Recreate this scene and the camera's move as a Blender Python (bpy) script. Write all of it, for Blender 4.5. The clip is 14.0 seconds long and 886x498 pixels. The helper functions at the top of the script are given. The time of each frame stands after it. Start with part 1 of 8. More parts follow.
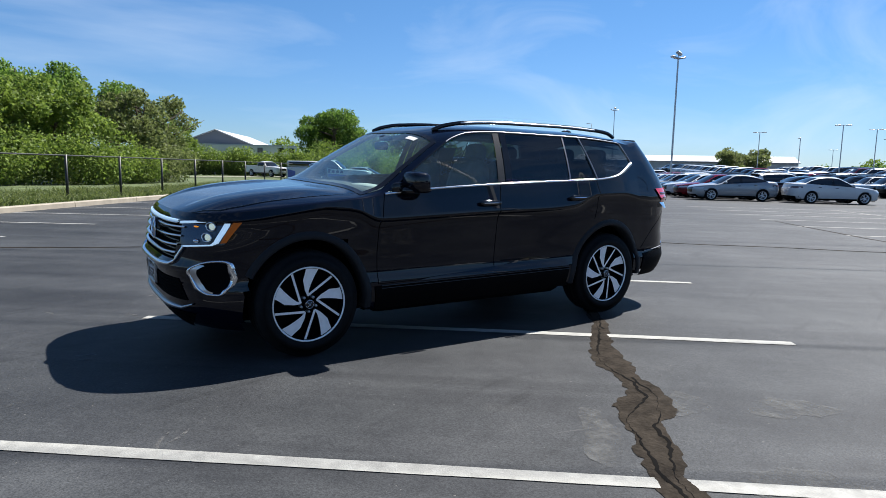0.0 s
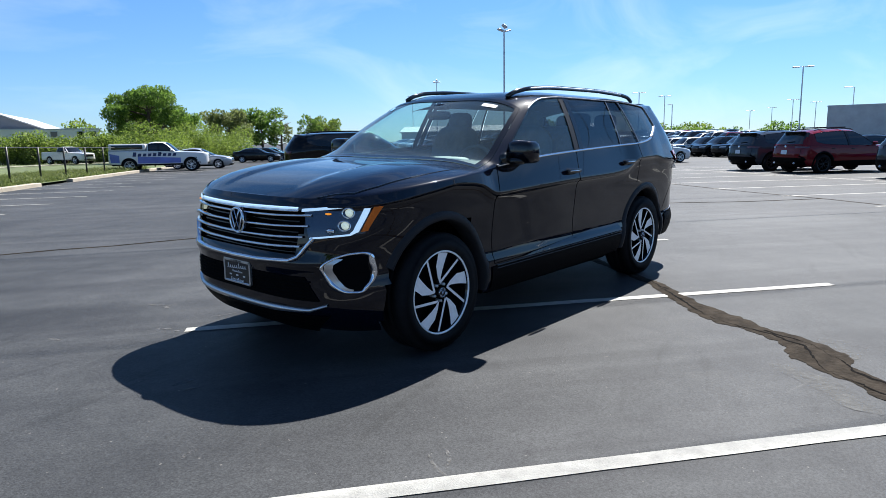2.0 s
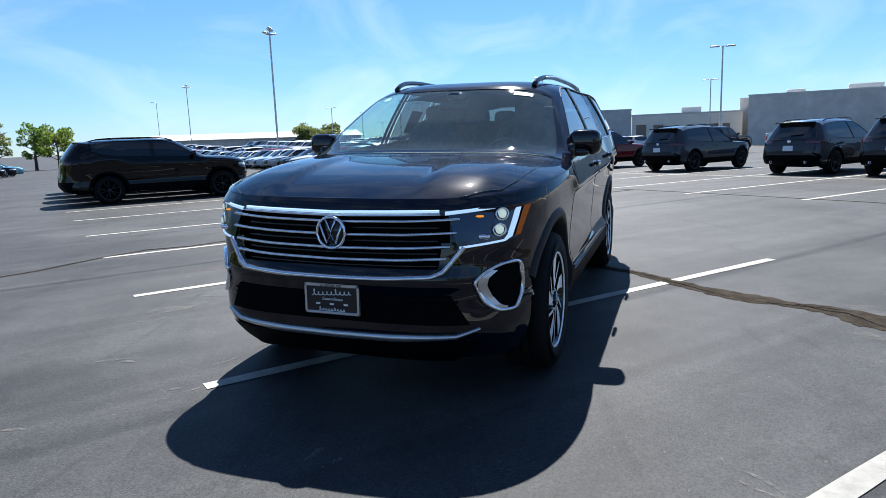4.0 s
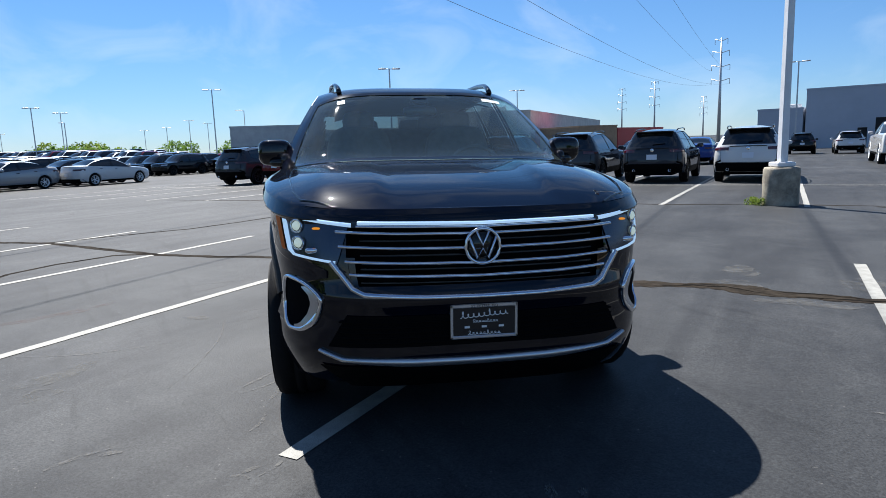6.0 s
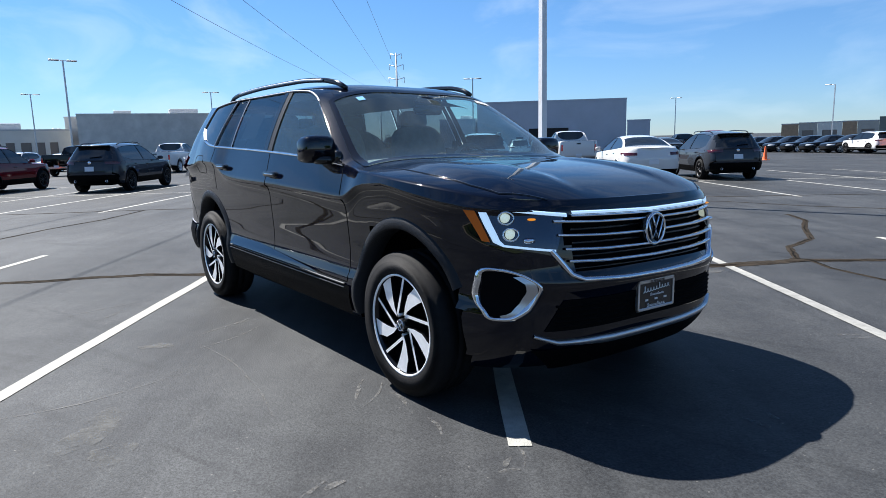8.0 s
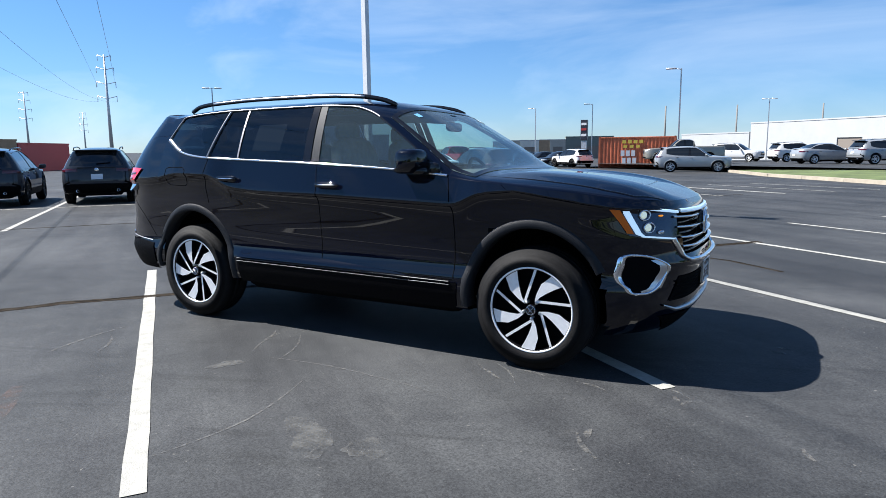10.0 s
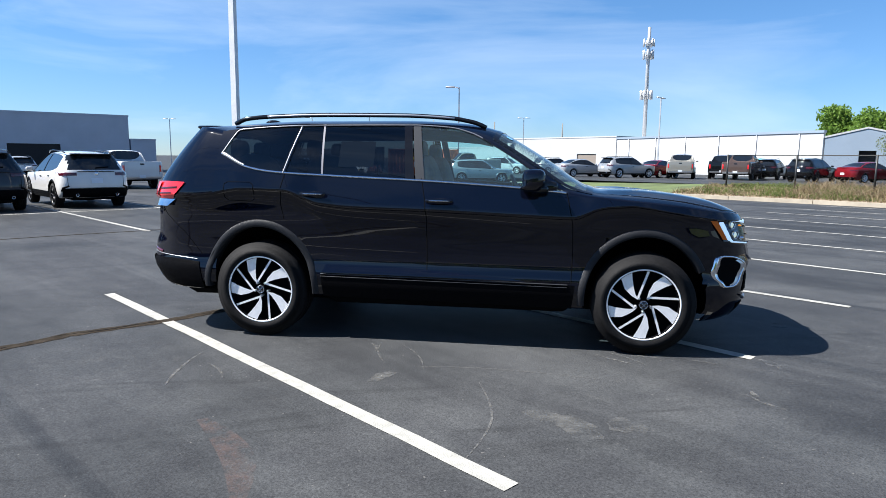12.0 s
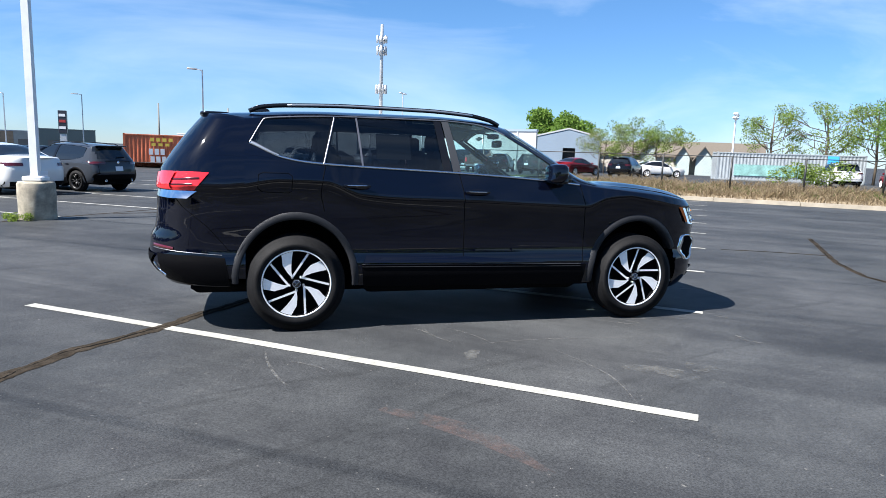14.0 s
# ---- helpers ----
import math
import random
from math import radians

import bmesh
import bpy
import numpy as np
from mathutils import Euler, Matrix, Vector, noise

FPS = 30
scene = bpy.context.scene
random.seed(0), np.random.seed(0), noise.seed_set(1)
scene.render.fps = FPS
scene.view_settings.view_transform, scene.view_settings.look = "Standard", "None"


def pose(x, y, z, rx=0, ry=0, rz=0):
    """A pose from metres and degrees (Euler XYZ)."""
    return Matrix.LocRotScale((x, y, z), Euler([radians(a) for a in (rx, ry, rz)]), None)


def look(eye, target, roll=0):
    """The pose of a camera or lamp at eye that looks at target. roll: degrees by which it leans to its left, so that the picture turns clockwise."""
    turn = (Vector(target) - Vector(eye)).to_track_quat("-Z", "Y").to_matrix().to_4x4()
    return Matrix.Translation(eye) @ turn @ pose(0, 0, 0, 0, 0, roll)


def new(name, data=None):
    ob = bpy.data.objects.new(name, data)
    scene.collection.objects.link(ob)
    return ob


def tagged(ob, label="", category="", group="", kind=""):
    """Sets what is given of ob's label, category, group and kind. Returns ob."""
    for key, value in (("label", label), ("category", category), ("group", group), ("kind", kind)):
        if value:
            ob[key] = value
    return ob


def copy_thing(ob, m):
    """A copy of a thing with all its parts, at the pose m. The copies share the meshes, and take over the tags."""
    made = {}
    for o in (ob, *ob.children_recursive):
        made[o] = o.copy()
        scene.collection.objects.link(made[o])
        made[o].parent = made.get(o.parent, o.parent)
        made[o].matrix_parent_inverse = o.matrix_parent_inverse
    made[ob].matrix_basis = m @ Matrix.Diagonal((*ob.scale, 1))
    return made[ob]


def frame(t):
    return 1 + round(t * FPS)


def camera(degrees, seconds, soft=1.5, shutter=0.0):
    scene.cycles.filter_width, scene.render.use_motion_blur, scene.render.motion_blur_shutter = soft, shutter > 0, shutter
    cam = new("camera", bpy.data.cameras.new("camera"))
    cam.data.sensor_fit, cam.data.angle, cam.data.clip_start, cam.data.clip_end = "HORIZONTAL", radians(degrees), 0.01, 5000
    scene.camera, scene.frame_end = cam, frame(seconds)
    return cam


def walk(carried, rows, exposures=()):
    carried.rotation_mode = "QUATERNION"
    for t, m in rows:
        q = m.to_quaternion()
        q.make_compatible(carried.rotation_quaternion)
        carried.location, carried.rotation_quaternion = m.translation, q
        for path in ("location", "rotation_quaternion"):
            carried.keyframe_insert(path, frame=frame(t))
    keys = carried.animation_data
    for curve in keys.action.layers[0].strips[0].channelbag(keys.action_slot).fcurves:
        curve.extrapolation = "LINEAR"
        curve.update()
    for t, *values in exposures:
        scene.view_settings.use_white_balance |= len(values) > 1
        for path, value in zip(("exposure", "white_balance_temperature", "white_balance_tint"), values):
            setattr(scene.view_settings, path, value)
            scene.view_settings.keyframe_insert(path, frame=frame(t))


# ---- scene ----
cam = camera(69.0, 14.0, 0.6)

# ---- camera ----
PATH = [
    (0, (3.146, 5.169, 1.372), (2.061, 3.509, 1.114), 1.2),
    (0.5, (3.514, 4.855, 1.359), (2.318, 3.275, 1.086), 0.6),
    (1, (3.902, 4.468, 1.357), (2.608, 2.972, 1.064), -0.0),
    (1.5, (4.221, 4.066, 1.35), (2.829, 2.665, 1.035), -0.6),
    (2, (4.483, 3.565, 1.332), (2.999, 2.266, 0.999), -1.1),
    (2.2, (4.565, 3.391, 1.337), (3.044, 2.136, 1.001), -1.2),
    (4.3, (5.099, 1.228, 1.28), (3.201, 0.699, 0.941), -2.2),
    (4.5, (5.138, 1.021, 1.295), (3.215, 0.596, 0.949), -2.2),
    (5, (5.12, 0.497, 1.284), (3.156, 0.336, 0.941), -2.1),
    (5.5, (5.089, -0.063, 1.287), (3.119, 0.034, 0.961), -2.0),
    (6, (4.97, -0.603, 1.303), (3.023, -0.275, 0.981), -2.0),
    (6.5, (4.836, -1.153, 1.304), (2.942, -0.6, 0.974), -2.1),
    (7, (4.677, -1.677, 1.316), (2.865, -0.903, 0.97), -1.9),
    (7.5, (4.448, -2.199, 1.32), (2.744, -1.21, 0.976), -1.7),
    (8, (4.207, -2.69, 1.32), (2.631, -1.504, 0.987), -1.4),
    (8.2, (4.084, -2.882, 1.331), (2.564, -1.625, 1.0), -1.3),
    (10.3, (2.614, -4.797, 1.379), (1.746, -3.02, 1.078), -0.4),
    (10.5, (2.402, -4.957, 1.399), (1.598, -3.15, 1.103), -0.2),
    (11, (1.882, -5.264, 1.428), (1.23, -3.396, 1.14), -0.1),
    (11.5, (1.297, -5.487, 1.433), (0.821, -3.565, 1.151), 0.3),
    (12, (0.695, -5.75, 1.443), (0.408, -3.79, 1.162), 0.6),
    (12.5, (0.102, -5.895, 1.426), (0.016, -3.917, 1.139), 0.9),
    (13, (-0.522, -6.02, 1.442), (-0.402, -4.044, 1.155), 1.3),
    (13.5, (-1.12, -6.049, 1.435), (-0.791, -4.098, 1.141), 1.6),
    (14, (-1.728, -5.982, 1.423), (-1.195, -4.077, 1.13), 1.9),
]
EXPOSURES = [(0.0, 1.09), (1.0, 1.37), (1.5, 1.27), (2.0, 1.37), (4.3, 1.40), (4.5, 1.38), (5.0, 1.23), (6.5, 1.10), (7.0, 1.12), (7.5, 1.31), (8.0, 1.34), (10.5, 1.41), (11.0, 1.49), (12.0, 1.46), (13.0, 1.45), (14.0, 1.56)]
walk(cam, [(t, look(eye, target, roll)) for t, eye, target, roll in PATH], EXPOSURES)

# ---- world, sun ----
SUN_FROM = Vector((-0.772, -0.182, 1.0)).normalized()
world = bpy.data.worlds.new("world")
scene.world = world
world.use_nodes = True
wn, wl = world.node_tree.nodes, world.node_tree.links
wn.clear()
w_out = wn.new("ShaderNodeOutputWorld")
w_bg = wn.new("ShaderNodeBackground")
w_sky = wn.new("ShaderNodeTexSky")
w_sky.sky_type = "NISHITA"
w_sky.sun_disc = False
w_sky.sun_elevation = math.asin(SUN_FROM.z)
w_sky.sun_rotation = math.atan2(SUN_FROM.x, SUN_FROM.y)
w_sky.air_density, w_sky.dust_density, w_sky.ozone_density = 1.0, 0.0, 3.0
# thin streaks of high cloud
w_tc = wn.new("ShaderNodeTexCoord")
w_map = wn.new("ShaderNodeMapping")
w_map.inputs["Rotation"].default_value = (0.0, 0.0, radians(35))
w_map.inputs["Scale"].default_value = (1.2, 5.0, 9.0)
w_noise = wn.new("ShaderNodeTexNoise")
w_noise.inputs["Scale"].default_value = 1.1
w_noise.inputs["Detail"].default_value = 7.0
w_noise.inputs["Roughness"].default_value = 0.55
w_noise.inputs["Distortion"].default_value = 0.6
w_ramp = wn.new("ShaderNodeValToRGB")
w_ramp.color_ramp.elements[0].position = 0.47
w_ramp.color_ramp.elements[1].position = 0.80
w_ramp.color_ramp.elements[1].color = (0.30, 0.30, 0.30, 1)
w_mix = wn.new("ShaderNodeMix")
w_mix.data_type = "RGBA"
w_mix.inputs["B"].default_value = (9.0, 10.0, 11.0, 1)
w_tint = wn.new("ShaderNodeMix")
w_tint.data_type, w_tint.blend_type = "RGBA", "MULTIPLY"
w_tint.inputs["Factor"].default_value = 1.0
w_sep = wn.new("ShaderNodeSeparateXYZ")
w_grad = wn.new("ShaderNodeValToRGB")
w_grad.color_ramp.elements[0].position, w_grad.color_ramp.elements[1].position = 0.0, 0.35
w_grad.color_ramp.elements[0].color = (0.53, 0.73, 1.10, 1)
w_grad.color_ramp.elements[1].color = (0.565, 0.90, 1.13, 1)
w_zenith = w_grad.color_ramp.elements.new(0.95)
w_zenith.color = (0.46, 0.70, 0.95, 1)
wl.new(w_tc.outputs["Generated"], w_sep.inputs["Vector"])
wl.new(w_sep.outputs["Z"], w_grad.inputs["Fac"])
wl.new(w_grad.outputs["Color"], w_tint.inputs["B"])
wl.new(w_tc.outputs["Generated"], w_map.inputs["Vector"])
wl.new(w_map.outputs["Vector"], w_noise.inputs["Vector"])
wl.new(w_noise.outputs["Fac"], w_ramp.inputs["Fac"])
wl.new(w_sky.outputs["Color"], w_tint.inputs["A"])
wl.new(w_tint.outputs["Result"], w_mix.inputs["A"])
wl.new(w_ramp.outputs["Color"], w_mix.inputs["Factor"])
wl.new(w_mix.outputs["Result"], w_bg.inputs["Color"])
wl.new(w_bg.outputs["Background"], w_out.inputs["Surface"])
w_bg.inputs["Strength"].default_value = 0.050
sun_data = bpy.data.lights.new("sun", "SUN")
sun_data.energy, sun_data.angle, sun_data.color = 5.0, radians(0.53), (1.0, 0.975, 0.94)
sun = new("sun", sun_data)
sun.matrix_world = look(SUN_FROM * 50, (0, 0, 0))


# ---- materials ----
def material(name, colour, rough=0.5, metal=0.0, coat=0.0, vary=0.0, scale=8.0, bump=0.0, bump_scale=200.0, spec=0.5):
    m = bpy.data.materials.new(name)
    m.use_nodes = True
    nt = m.node_tree
    b = nt.nodes["Principled BSDF"]
    b.inputs["Base Color"].default_value = (*colour, 1)
    b.inputs["Roughness"].default_value, b.inputs["Metallic"].default_value = rough, metal
    b.inputs["Coat Weight"].default_value, b.inputs["Coat Roughness"].default_value = coat, 0.02
    b.inputs["Specular IOR Level"].default_value = spec
    if vary or bump:
        tc = nt.nodes.new("ShaderNodeTexCoord")
        src = tc.outputs["Object"]
        if vary:
            n1 = nt.nodes.new("ShaderNodeTexNoise")
            n1.inputs["Scale"].default_value, n1.inputs["Detail"].default_value = scale, 6.0
            n1.inputs["Roughness"].default_value = 0.65
            nt.links.new(src, n1.inputs["Vector"])
            rmp = nt.nodes.new("ShaderNodeValToRGB")
            rmp.color_ramp.elements[0].position, rmp.color_ramp.elements[1].position = 0.3, 0.7
            rmp.color_ramp.elements[0].color = (*[c * (1 - vary) for c in colour], 1)
            rmp.color_ramp.elements[1].color = (*[min(1, c * (1 + vary)) for c in colour], 1)
            nt.links.new(n1.outputs["Fac"], rmp.inputs["Fac"])
            nt.links.new(rmp.outputs["Color"], b.inputs["Base Color"])
        if bump:
            n2 = nt.nodes.new("ShaderNodeTexNoise")
            n2.inputs["Scale"].default_value, n2.inputs["Detail"].default_value = bump_scale, 3.0
            nt.links.new(src, n2.inputs["Vector"])
            bp = nt.nodes.new("ShaderNodeBump")
            bp.inputs["Strength"].default_value, bp.inputs["Distance"].default_value = bump, 0.01
            nt.links.new(n2.outputs["Fac"], bp.inputs["Height"])
            nt.links.new(bp.outputs["Normal"], b.inputs["Normal"])
    return m


def glow(name, colour, strength):
    m = material(name, colour, 0.3)
    b = m.node_tree.nodes["Principled BSDF"]
    b.inputs["Emission Color"].default_value, b.inputs["Emission Strength"].default_value = (*colour, 1), strength
    return m


def window_glass(name, tint, ior=1.5, haze_film=0.0):
    """Thin car glass: tinted see-through with a mirror-like sheen by angle."""
    m = bpy.data.materials.new(name)
    m.use_nodes = True
    nt = m.node_tree
    nt.nodes.clear()
    out = nt.nodes.new("ShaderNodeOutputMaterial")
    tr = nt.nodes.new("ShaderNodeBsdfTransparent")
    tr.inputs["Color"].default_value = (*tint, 1)
    gl = nt.nodes.new("ShaderNodeBsdfGlossy")
    gl.inputs["Roughness"].default_value = 0.015
    lw = nt.nodes.new("ShaderNodeLayerWeight")
    lw.inputs["Blend"].default_value = 0.5
    pw = nt.nodes.new("ShaderNodeMath")
    pw.operation = "POWER"
    pw.inputs[1].default_value = 4.2
    fr = nt.nodes.new("ShaderNodeMath")
    fr.operation = "MULTIPLY_ADD"
    r0 = ((ior - 1) / (ior + 1)) ** 2 * 1.8
    fr.inputs[1].default_value, fr.inputs[2].default_value = 1 - r0, r0
    nt.links.new(lw.outputs["Facing"], pw.inputs[0])
    nt.links.new(pw.outputs[0], fr.inputs[0])
    mx = nt.nodes.new("ShaderNodeMixShader")
    nt.links.new(fr.outputs[0], mx.inputs["Fac"])
    nt.links.new(tr.outputs["BSDF"], mx.inputs[1])
    nt.links.new(gl.outputs["BSDF"], mx.inputs[2])
    # flat teal film: sky reflection and dust glare put into the glass colour
    if haze_film:
        haze = nt.nodes.new("ShaderNodeBsdfDiffuse")
        haze.inputs["Color"].default_value = (0.60, 0.82, 0.86, 1)
        film = nt.nodes.new("ShaderNodeMixShader")
        film.inputs["Fac"].default_value = haze_film
        nt.links.new(mx.outputs["Shader"], film.inputs[1])
        nt.links.new(haze.outputs["BSDF"], film.inputs[2])
        nt.links.new(film.outputs["Shader"], out.inputs["Surface"])
    else:
        nt.links.new(mx.outputs["Shader"], out.inputs["Surface"])
    return m


def asphalt_material():
    m = bpy.data.materials.new("asphalt")
    m.use_nodes = True
    nt = m.node_tree
    b = nt.nodes["Principled BSDF"]
    tc = nt.nodes.new("ShaderNodeTexCoord")
    def tex(scale, detail, rough=0.6, dist=0.0, stretch=None):
        n = nt.nodes.new("ShaderNodeTexNoise")
        n.inputs["Scale"].default_value, n.inputs["Detail"].default_value = scale, detail
        n.inputs["Roughness"].default_value, n.inputs["Distortion"].default_value = rough, dist
        if stretch:
            rot = nt.nodes.new("ShaderNodeMapping")
            rot.inputs["Rotation"].default_value = (0, 0, stretch[0])
            mp = nt.nodes.new("ShaderNodeMapping")
            mp.inputs["Scale"].default_value = stretch[1]
            nt.links.new(tc.outputs["Object"], rot.inputs["Vector"])
            nt.links.new(rot.outputs["Vector"], mp.inputs["Vector"])
            nt.links.new(mp.outputs["Vector"], n.inputs["Vector"])
        else:
            nt.links.new(tc.outputs["Object"], n.inputs["Vector"])
        return n.outputs["Fac"]
    def ramp(src, p0, p1, c0, c1):
        r = nt.nodes.new("ShaderNodeValToRGB")
        r.color_ramp.elements[0].position, r.color_ramp.elements[1].position = p0, p1
        r.color_ramp.elements[0].color, r.color_ramp.elements[1].color = (*c0, 1), (*c1, 1)
        nt.links.new(src, r.inputs["Fac"])
        return r.outputs["Color"]
    def mixed(kind, fac, a, c):
        x = nt.nodes.new("ShaderNodeMix")
        x.data_type, x.blend_type = "RGBA", kind
        if isinstance(fac, float):
            x.inputs["Factor"].default_value = fac
        else:
            nt.links.new(fac, x.inputs["Factor"])
        nt.links.new(a, x.inputs["A"])
        nt.links.new(c, x.inputs["B"])
        return x.outputs["Result"]
    base = ramp(tex(0.35, 5.0, 0.6, 0.5), 0.35, 0.68, ASPHALT_DARK, ASPHALT_PALE)
    # sweeping tyre smears
    smear = ramp(tex(0.55, 4.0, 0.6, 0.9, (radians(37.6), (0.22, 2.2, 1.0))), 0.38, 0.62, (0.76, 0.76, 0.77), (1.12, 1.12, 1.11))
    base = mixed("MULTIPLY", 1.0, base, smear)
    arcs = ramp(tex(0.9, 3.0, 0.5, 2.2, (radians(-20), (0.35, 3.0, 1.0))), 0.60, 0.70, (1.0, 1.0, 1.0), (0.80, 0.80, 0.80))
    base = mixed("MULTIPLY", 1.0, base, arcs)
    mottle = ramp(tex(2.6, 7.0, 0.7, 0.6), 0.34, 0.66, (0.84, 0.84, 0.85), (1.14, 1.14, 1.12))
    base = mixed("MULTIPLY", 1.0, base, mottle)
    # thin pale scratches
    scratch = ramp(tex(2.2, 6.0, 0.6, 1.5, (radians(12), (0.12, 5.0, 1.0))), 0.70, 0.76, (0, 0, 0), (0.30, 0.30, 0.30))
    # pale scuffs
    scuff = ramp(tex(1.3, 8.0, 0.72, 0.8), 0.62, 0.78, (0, 0, 0), (0.35, 0.35, 0.35))
    pale = nt.nodes.new("ShaderNodeRGB")
    pale.outputs[0].default_value = (0.105, 0.104, 0.10, 1)
    base = mixed("MIX", scuff, base, pale.outputs[0])
    base = mixed("MIX", scratch, base, pale.outputs[0])
    # stones in the binder
    grit = ramp(tex(95.0, 4.0, 0.8), 0.36, 0.68, (0.58, 0.58, 0.58), (1.55, 1.55, 1.53))
    base = mixed("MULTIPLY", 1.0, base, grit)
    # pale stone chips
    chip = ramp(tex(38.0, 2.0, 0.5), 0.73, 0.76, (0, 0, 0), (0.7, 0.7, 0.7))
    chip_c = nt.nodes.new("ShaderNodeRGB")
    chip_c.outputs[0].default_value = (0.16, 0.155, 0.145, 1)
    base = mixed("MIX", chip, base, chip_c.outputs[0])
    nt.links.new(base, b.inputs["Base Color"])
    b.inputs["Roughness"].default_value = 0.62
    b.inputs["Specular IOR Level"].default_value = 0.12
    bp = nt.nodes.new("ShaderNodeBump")
    bp.inputs["Strength"].default_value, bp.inputs["Distance"].default_value = 0.35, 0.006
    nt.links.new(tex(110.0, 3.0), bp.inputs["Height"])
    nt.links.new(bp.outputs["Normal"], b.inputs["Normal"])
    return m


def scuff_material(name, colour, cover, scale):
    """A thin, patchy film over the asphalt."""
    m = material(name, colour, 0.9, vary=0.2, scale=30)
    nt = m.node_tree
    tc = nt.nodes.new("ShaderNodeTexCoord")
    n = nt.nodes.new("ShaderNodeTexNoise")
    n.inputs["Scale"].default_value, n.inputs["Detail"].default_value, n.inputs["Roughness"].default_value = scale, 8.0, 0.75
    nt.links.new(tc.outputs["Object"], n.inputs["Vector"])
    r = nt.nodes.new("ShaderNodeValToRGB")
    r.color_ramp.elements[0].position, r.color_ramp.elements[1].position = 0.42, 0.62
    r.color_ramp.elements[1].color = (cover, cover, cover, 1)
    nt.links.new(n.outputs["Fac"], r.inputs["Fac"])
    clear = nt.nodes.new("ShaderNodeBsdfTransparent")
    mx = nt.nodes.new("ShaderNodeMixShader")
    nt.links.new(r.outputs["Color"], mx.inputs["Fac"])
    nt.links.new(clear.outputs["BSDF"], mx.inputs[1])
    nt.links.new(nt.nodes["Principled BSDF"].outputs["BSDF"], mx.inputs[2])
    nt.links.new(mx.outputs["Shader"], nt.nodes["Material Output"].inputs["Surface"])
    return m


M_SCUFF = scuff_material("pale_tyre_scuff", (0.135, 0.132, 0.125), 0.7, 22.0)
M_BLOTCH = scuff_material("pale_dried_patch", (0.120, 0.120, 0.115), 0.55, 6.0)
M_RUSTMARK = scuff_material("reddish_stain", (0.13, 0.085, 0.075), 0.35, 7.0)
ASPHALT_DARK, ASPHALT_PALE = (0.0315, 0.0335, 0.0365), (0.058, 0.0600, 0.0635)
M_ASPHALT = asphalt_material()
M_LINE = material("white_road_paint", (0.29, 0.285, 0.26), 0.75, vary=0.22, scale=11, bump=0.4, bump_scale=120)
M_CRACK = material("brown_crack_filler", (0.030, 0.0245, 0.019), 0.9, vary=0.5, spec=0.04, scale=9, bump=0.9, bump_scale=40)
M_CRACK_DARK = material("open_crack", (0.008, 0.0075, 0.007), 0.9, spec=0.02)
M_CONCRETE = material("weathered_concrete", (0.30, 0.265, 0.205), 0.9, vary=0.5, scale=5, bump=0.6, bump_scale=60)
M_KERB = material("kerb_concrete", (0.31, 0.27, 0.21), 0.85, vary=0.2, scale=2, bump=0.4, bump_scale=50)
M_GRASS = material("grass_ground", (0.075, 0.10, 0.032), 0.9, vary=0.5, scale=0.6, bump=0.8, bump_scale=12)
M_PAINT = material("black_car_paint", (0.0013, 0.0021, 0.0066), 0.30, 0.0, coat=1.0, vary=0.15, scale=400, spec=0.003)
M_PAINT.node_tree.nodes["Principled BSDF"].inputs["Coat IOR"].default_value = 1.50
M_ARCH = material("grey_black_moulding", (0.019, 0.020, 0.023), 0.42, spec=0.13, bump=0.25, bump_scale=900)
M_PLASTIC = material("black_textured_plastic", (0.003, 0.003, 0.0036), 0.5, spec=0.03, bump=0.25, bump_scale=900)
M_GLOSSBLACK = material("gloss_black_trim", (0.006, 0.006, 0.007), 0.08)
M_DARK = material("dark_void", (0.004, 0.004, 0.0045), 0.9, spec=0.03)
M_CHROME = material("bright_chrome", (0.72, 0.74, 0.78), 0.10, 1.0)
M_SATIN = material("satin_silver", (0.55, 0.56, 0.58), 0.32, 0.9)
M_SATIN_DARK = material("satin_window_strip", (0.20, 0.20, 0.22), 0.40, 0.8)
M_STRIP = material("dull_black_strip", (0.045, 0.046, 0.05), 0.4, 0.5)
M_ALLOY = material("machined_alloy", (0.90, 0.91, 0.92), 0.30, 0.25, vary=0.05, scale=30)
M_RUBBER = material("tyre_rubber", (0.007, 0.007, 0.0078), 0.7, spec=0.15, bump=0.3, bump_scale=300, vary=0.3, scale=20)
# the last figure is the share of painted-in teal haze
M_CLEAR = window_glass("clear_glass", (0.64, 0.87, 0.88), 1.5, 0.022)
M_SCREEN = window_glass("hazed_windscreen_glass", (0.80, 0.94, 0.91), 1.52, 0.030)
M_TINT = window_glass("privacy_glass", (0.19, 0.22, 0.24))
M_DRL = glow("running_light", (0.55, 0.78, 1.0), 0.24)
M_BEAM = glow("low_beam", (0.80, 0.92, 0.78), 0.16)
M_AMBER = glow("amber_marker", (1.0, 0.33, 0.02), 0.28)
M_ORANGE_REFLECTOR = material("orange_reflector", (0.70, 0.15, 0.02), 0.5, spec=0.1)
M_TAIL = material("red_lamp_plastic", (0.72, 0.02, 0.025), 0.12, coat=1)
M_TAIL_DARK = material("dark_red_lamp_plastic", (0.075, 0.003, 0.005), 0.12, coat=1)
M_PILLAR = material("satin_pillar_film", (0.036, 0.039, 0.045), 0.5, spec=0.08)
M_INTERIOR = material("charcoal_cabin_trim", (0.075, 0.078, 0.08), 0.7, vary=0.2, scale=12)
M_HEADLINER = material("pale_headliner_cloth", (0.30, 0.31, 0.30), 0.85, vary=0.1, scale=30)
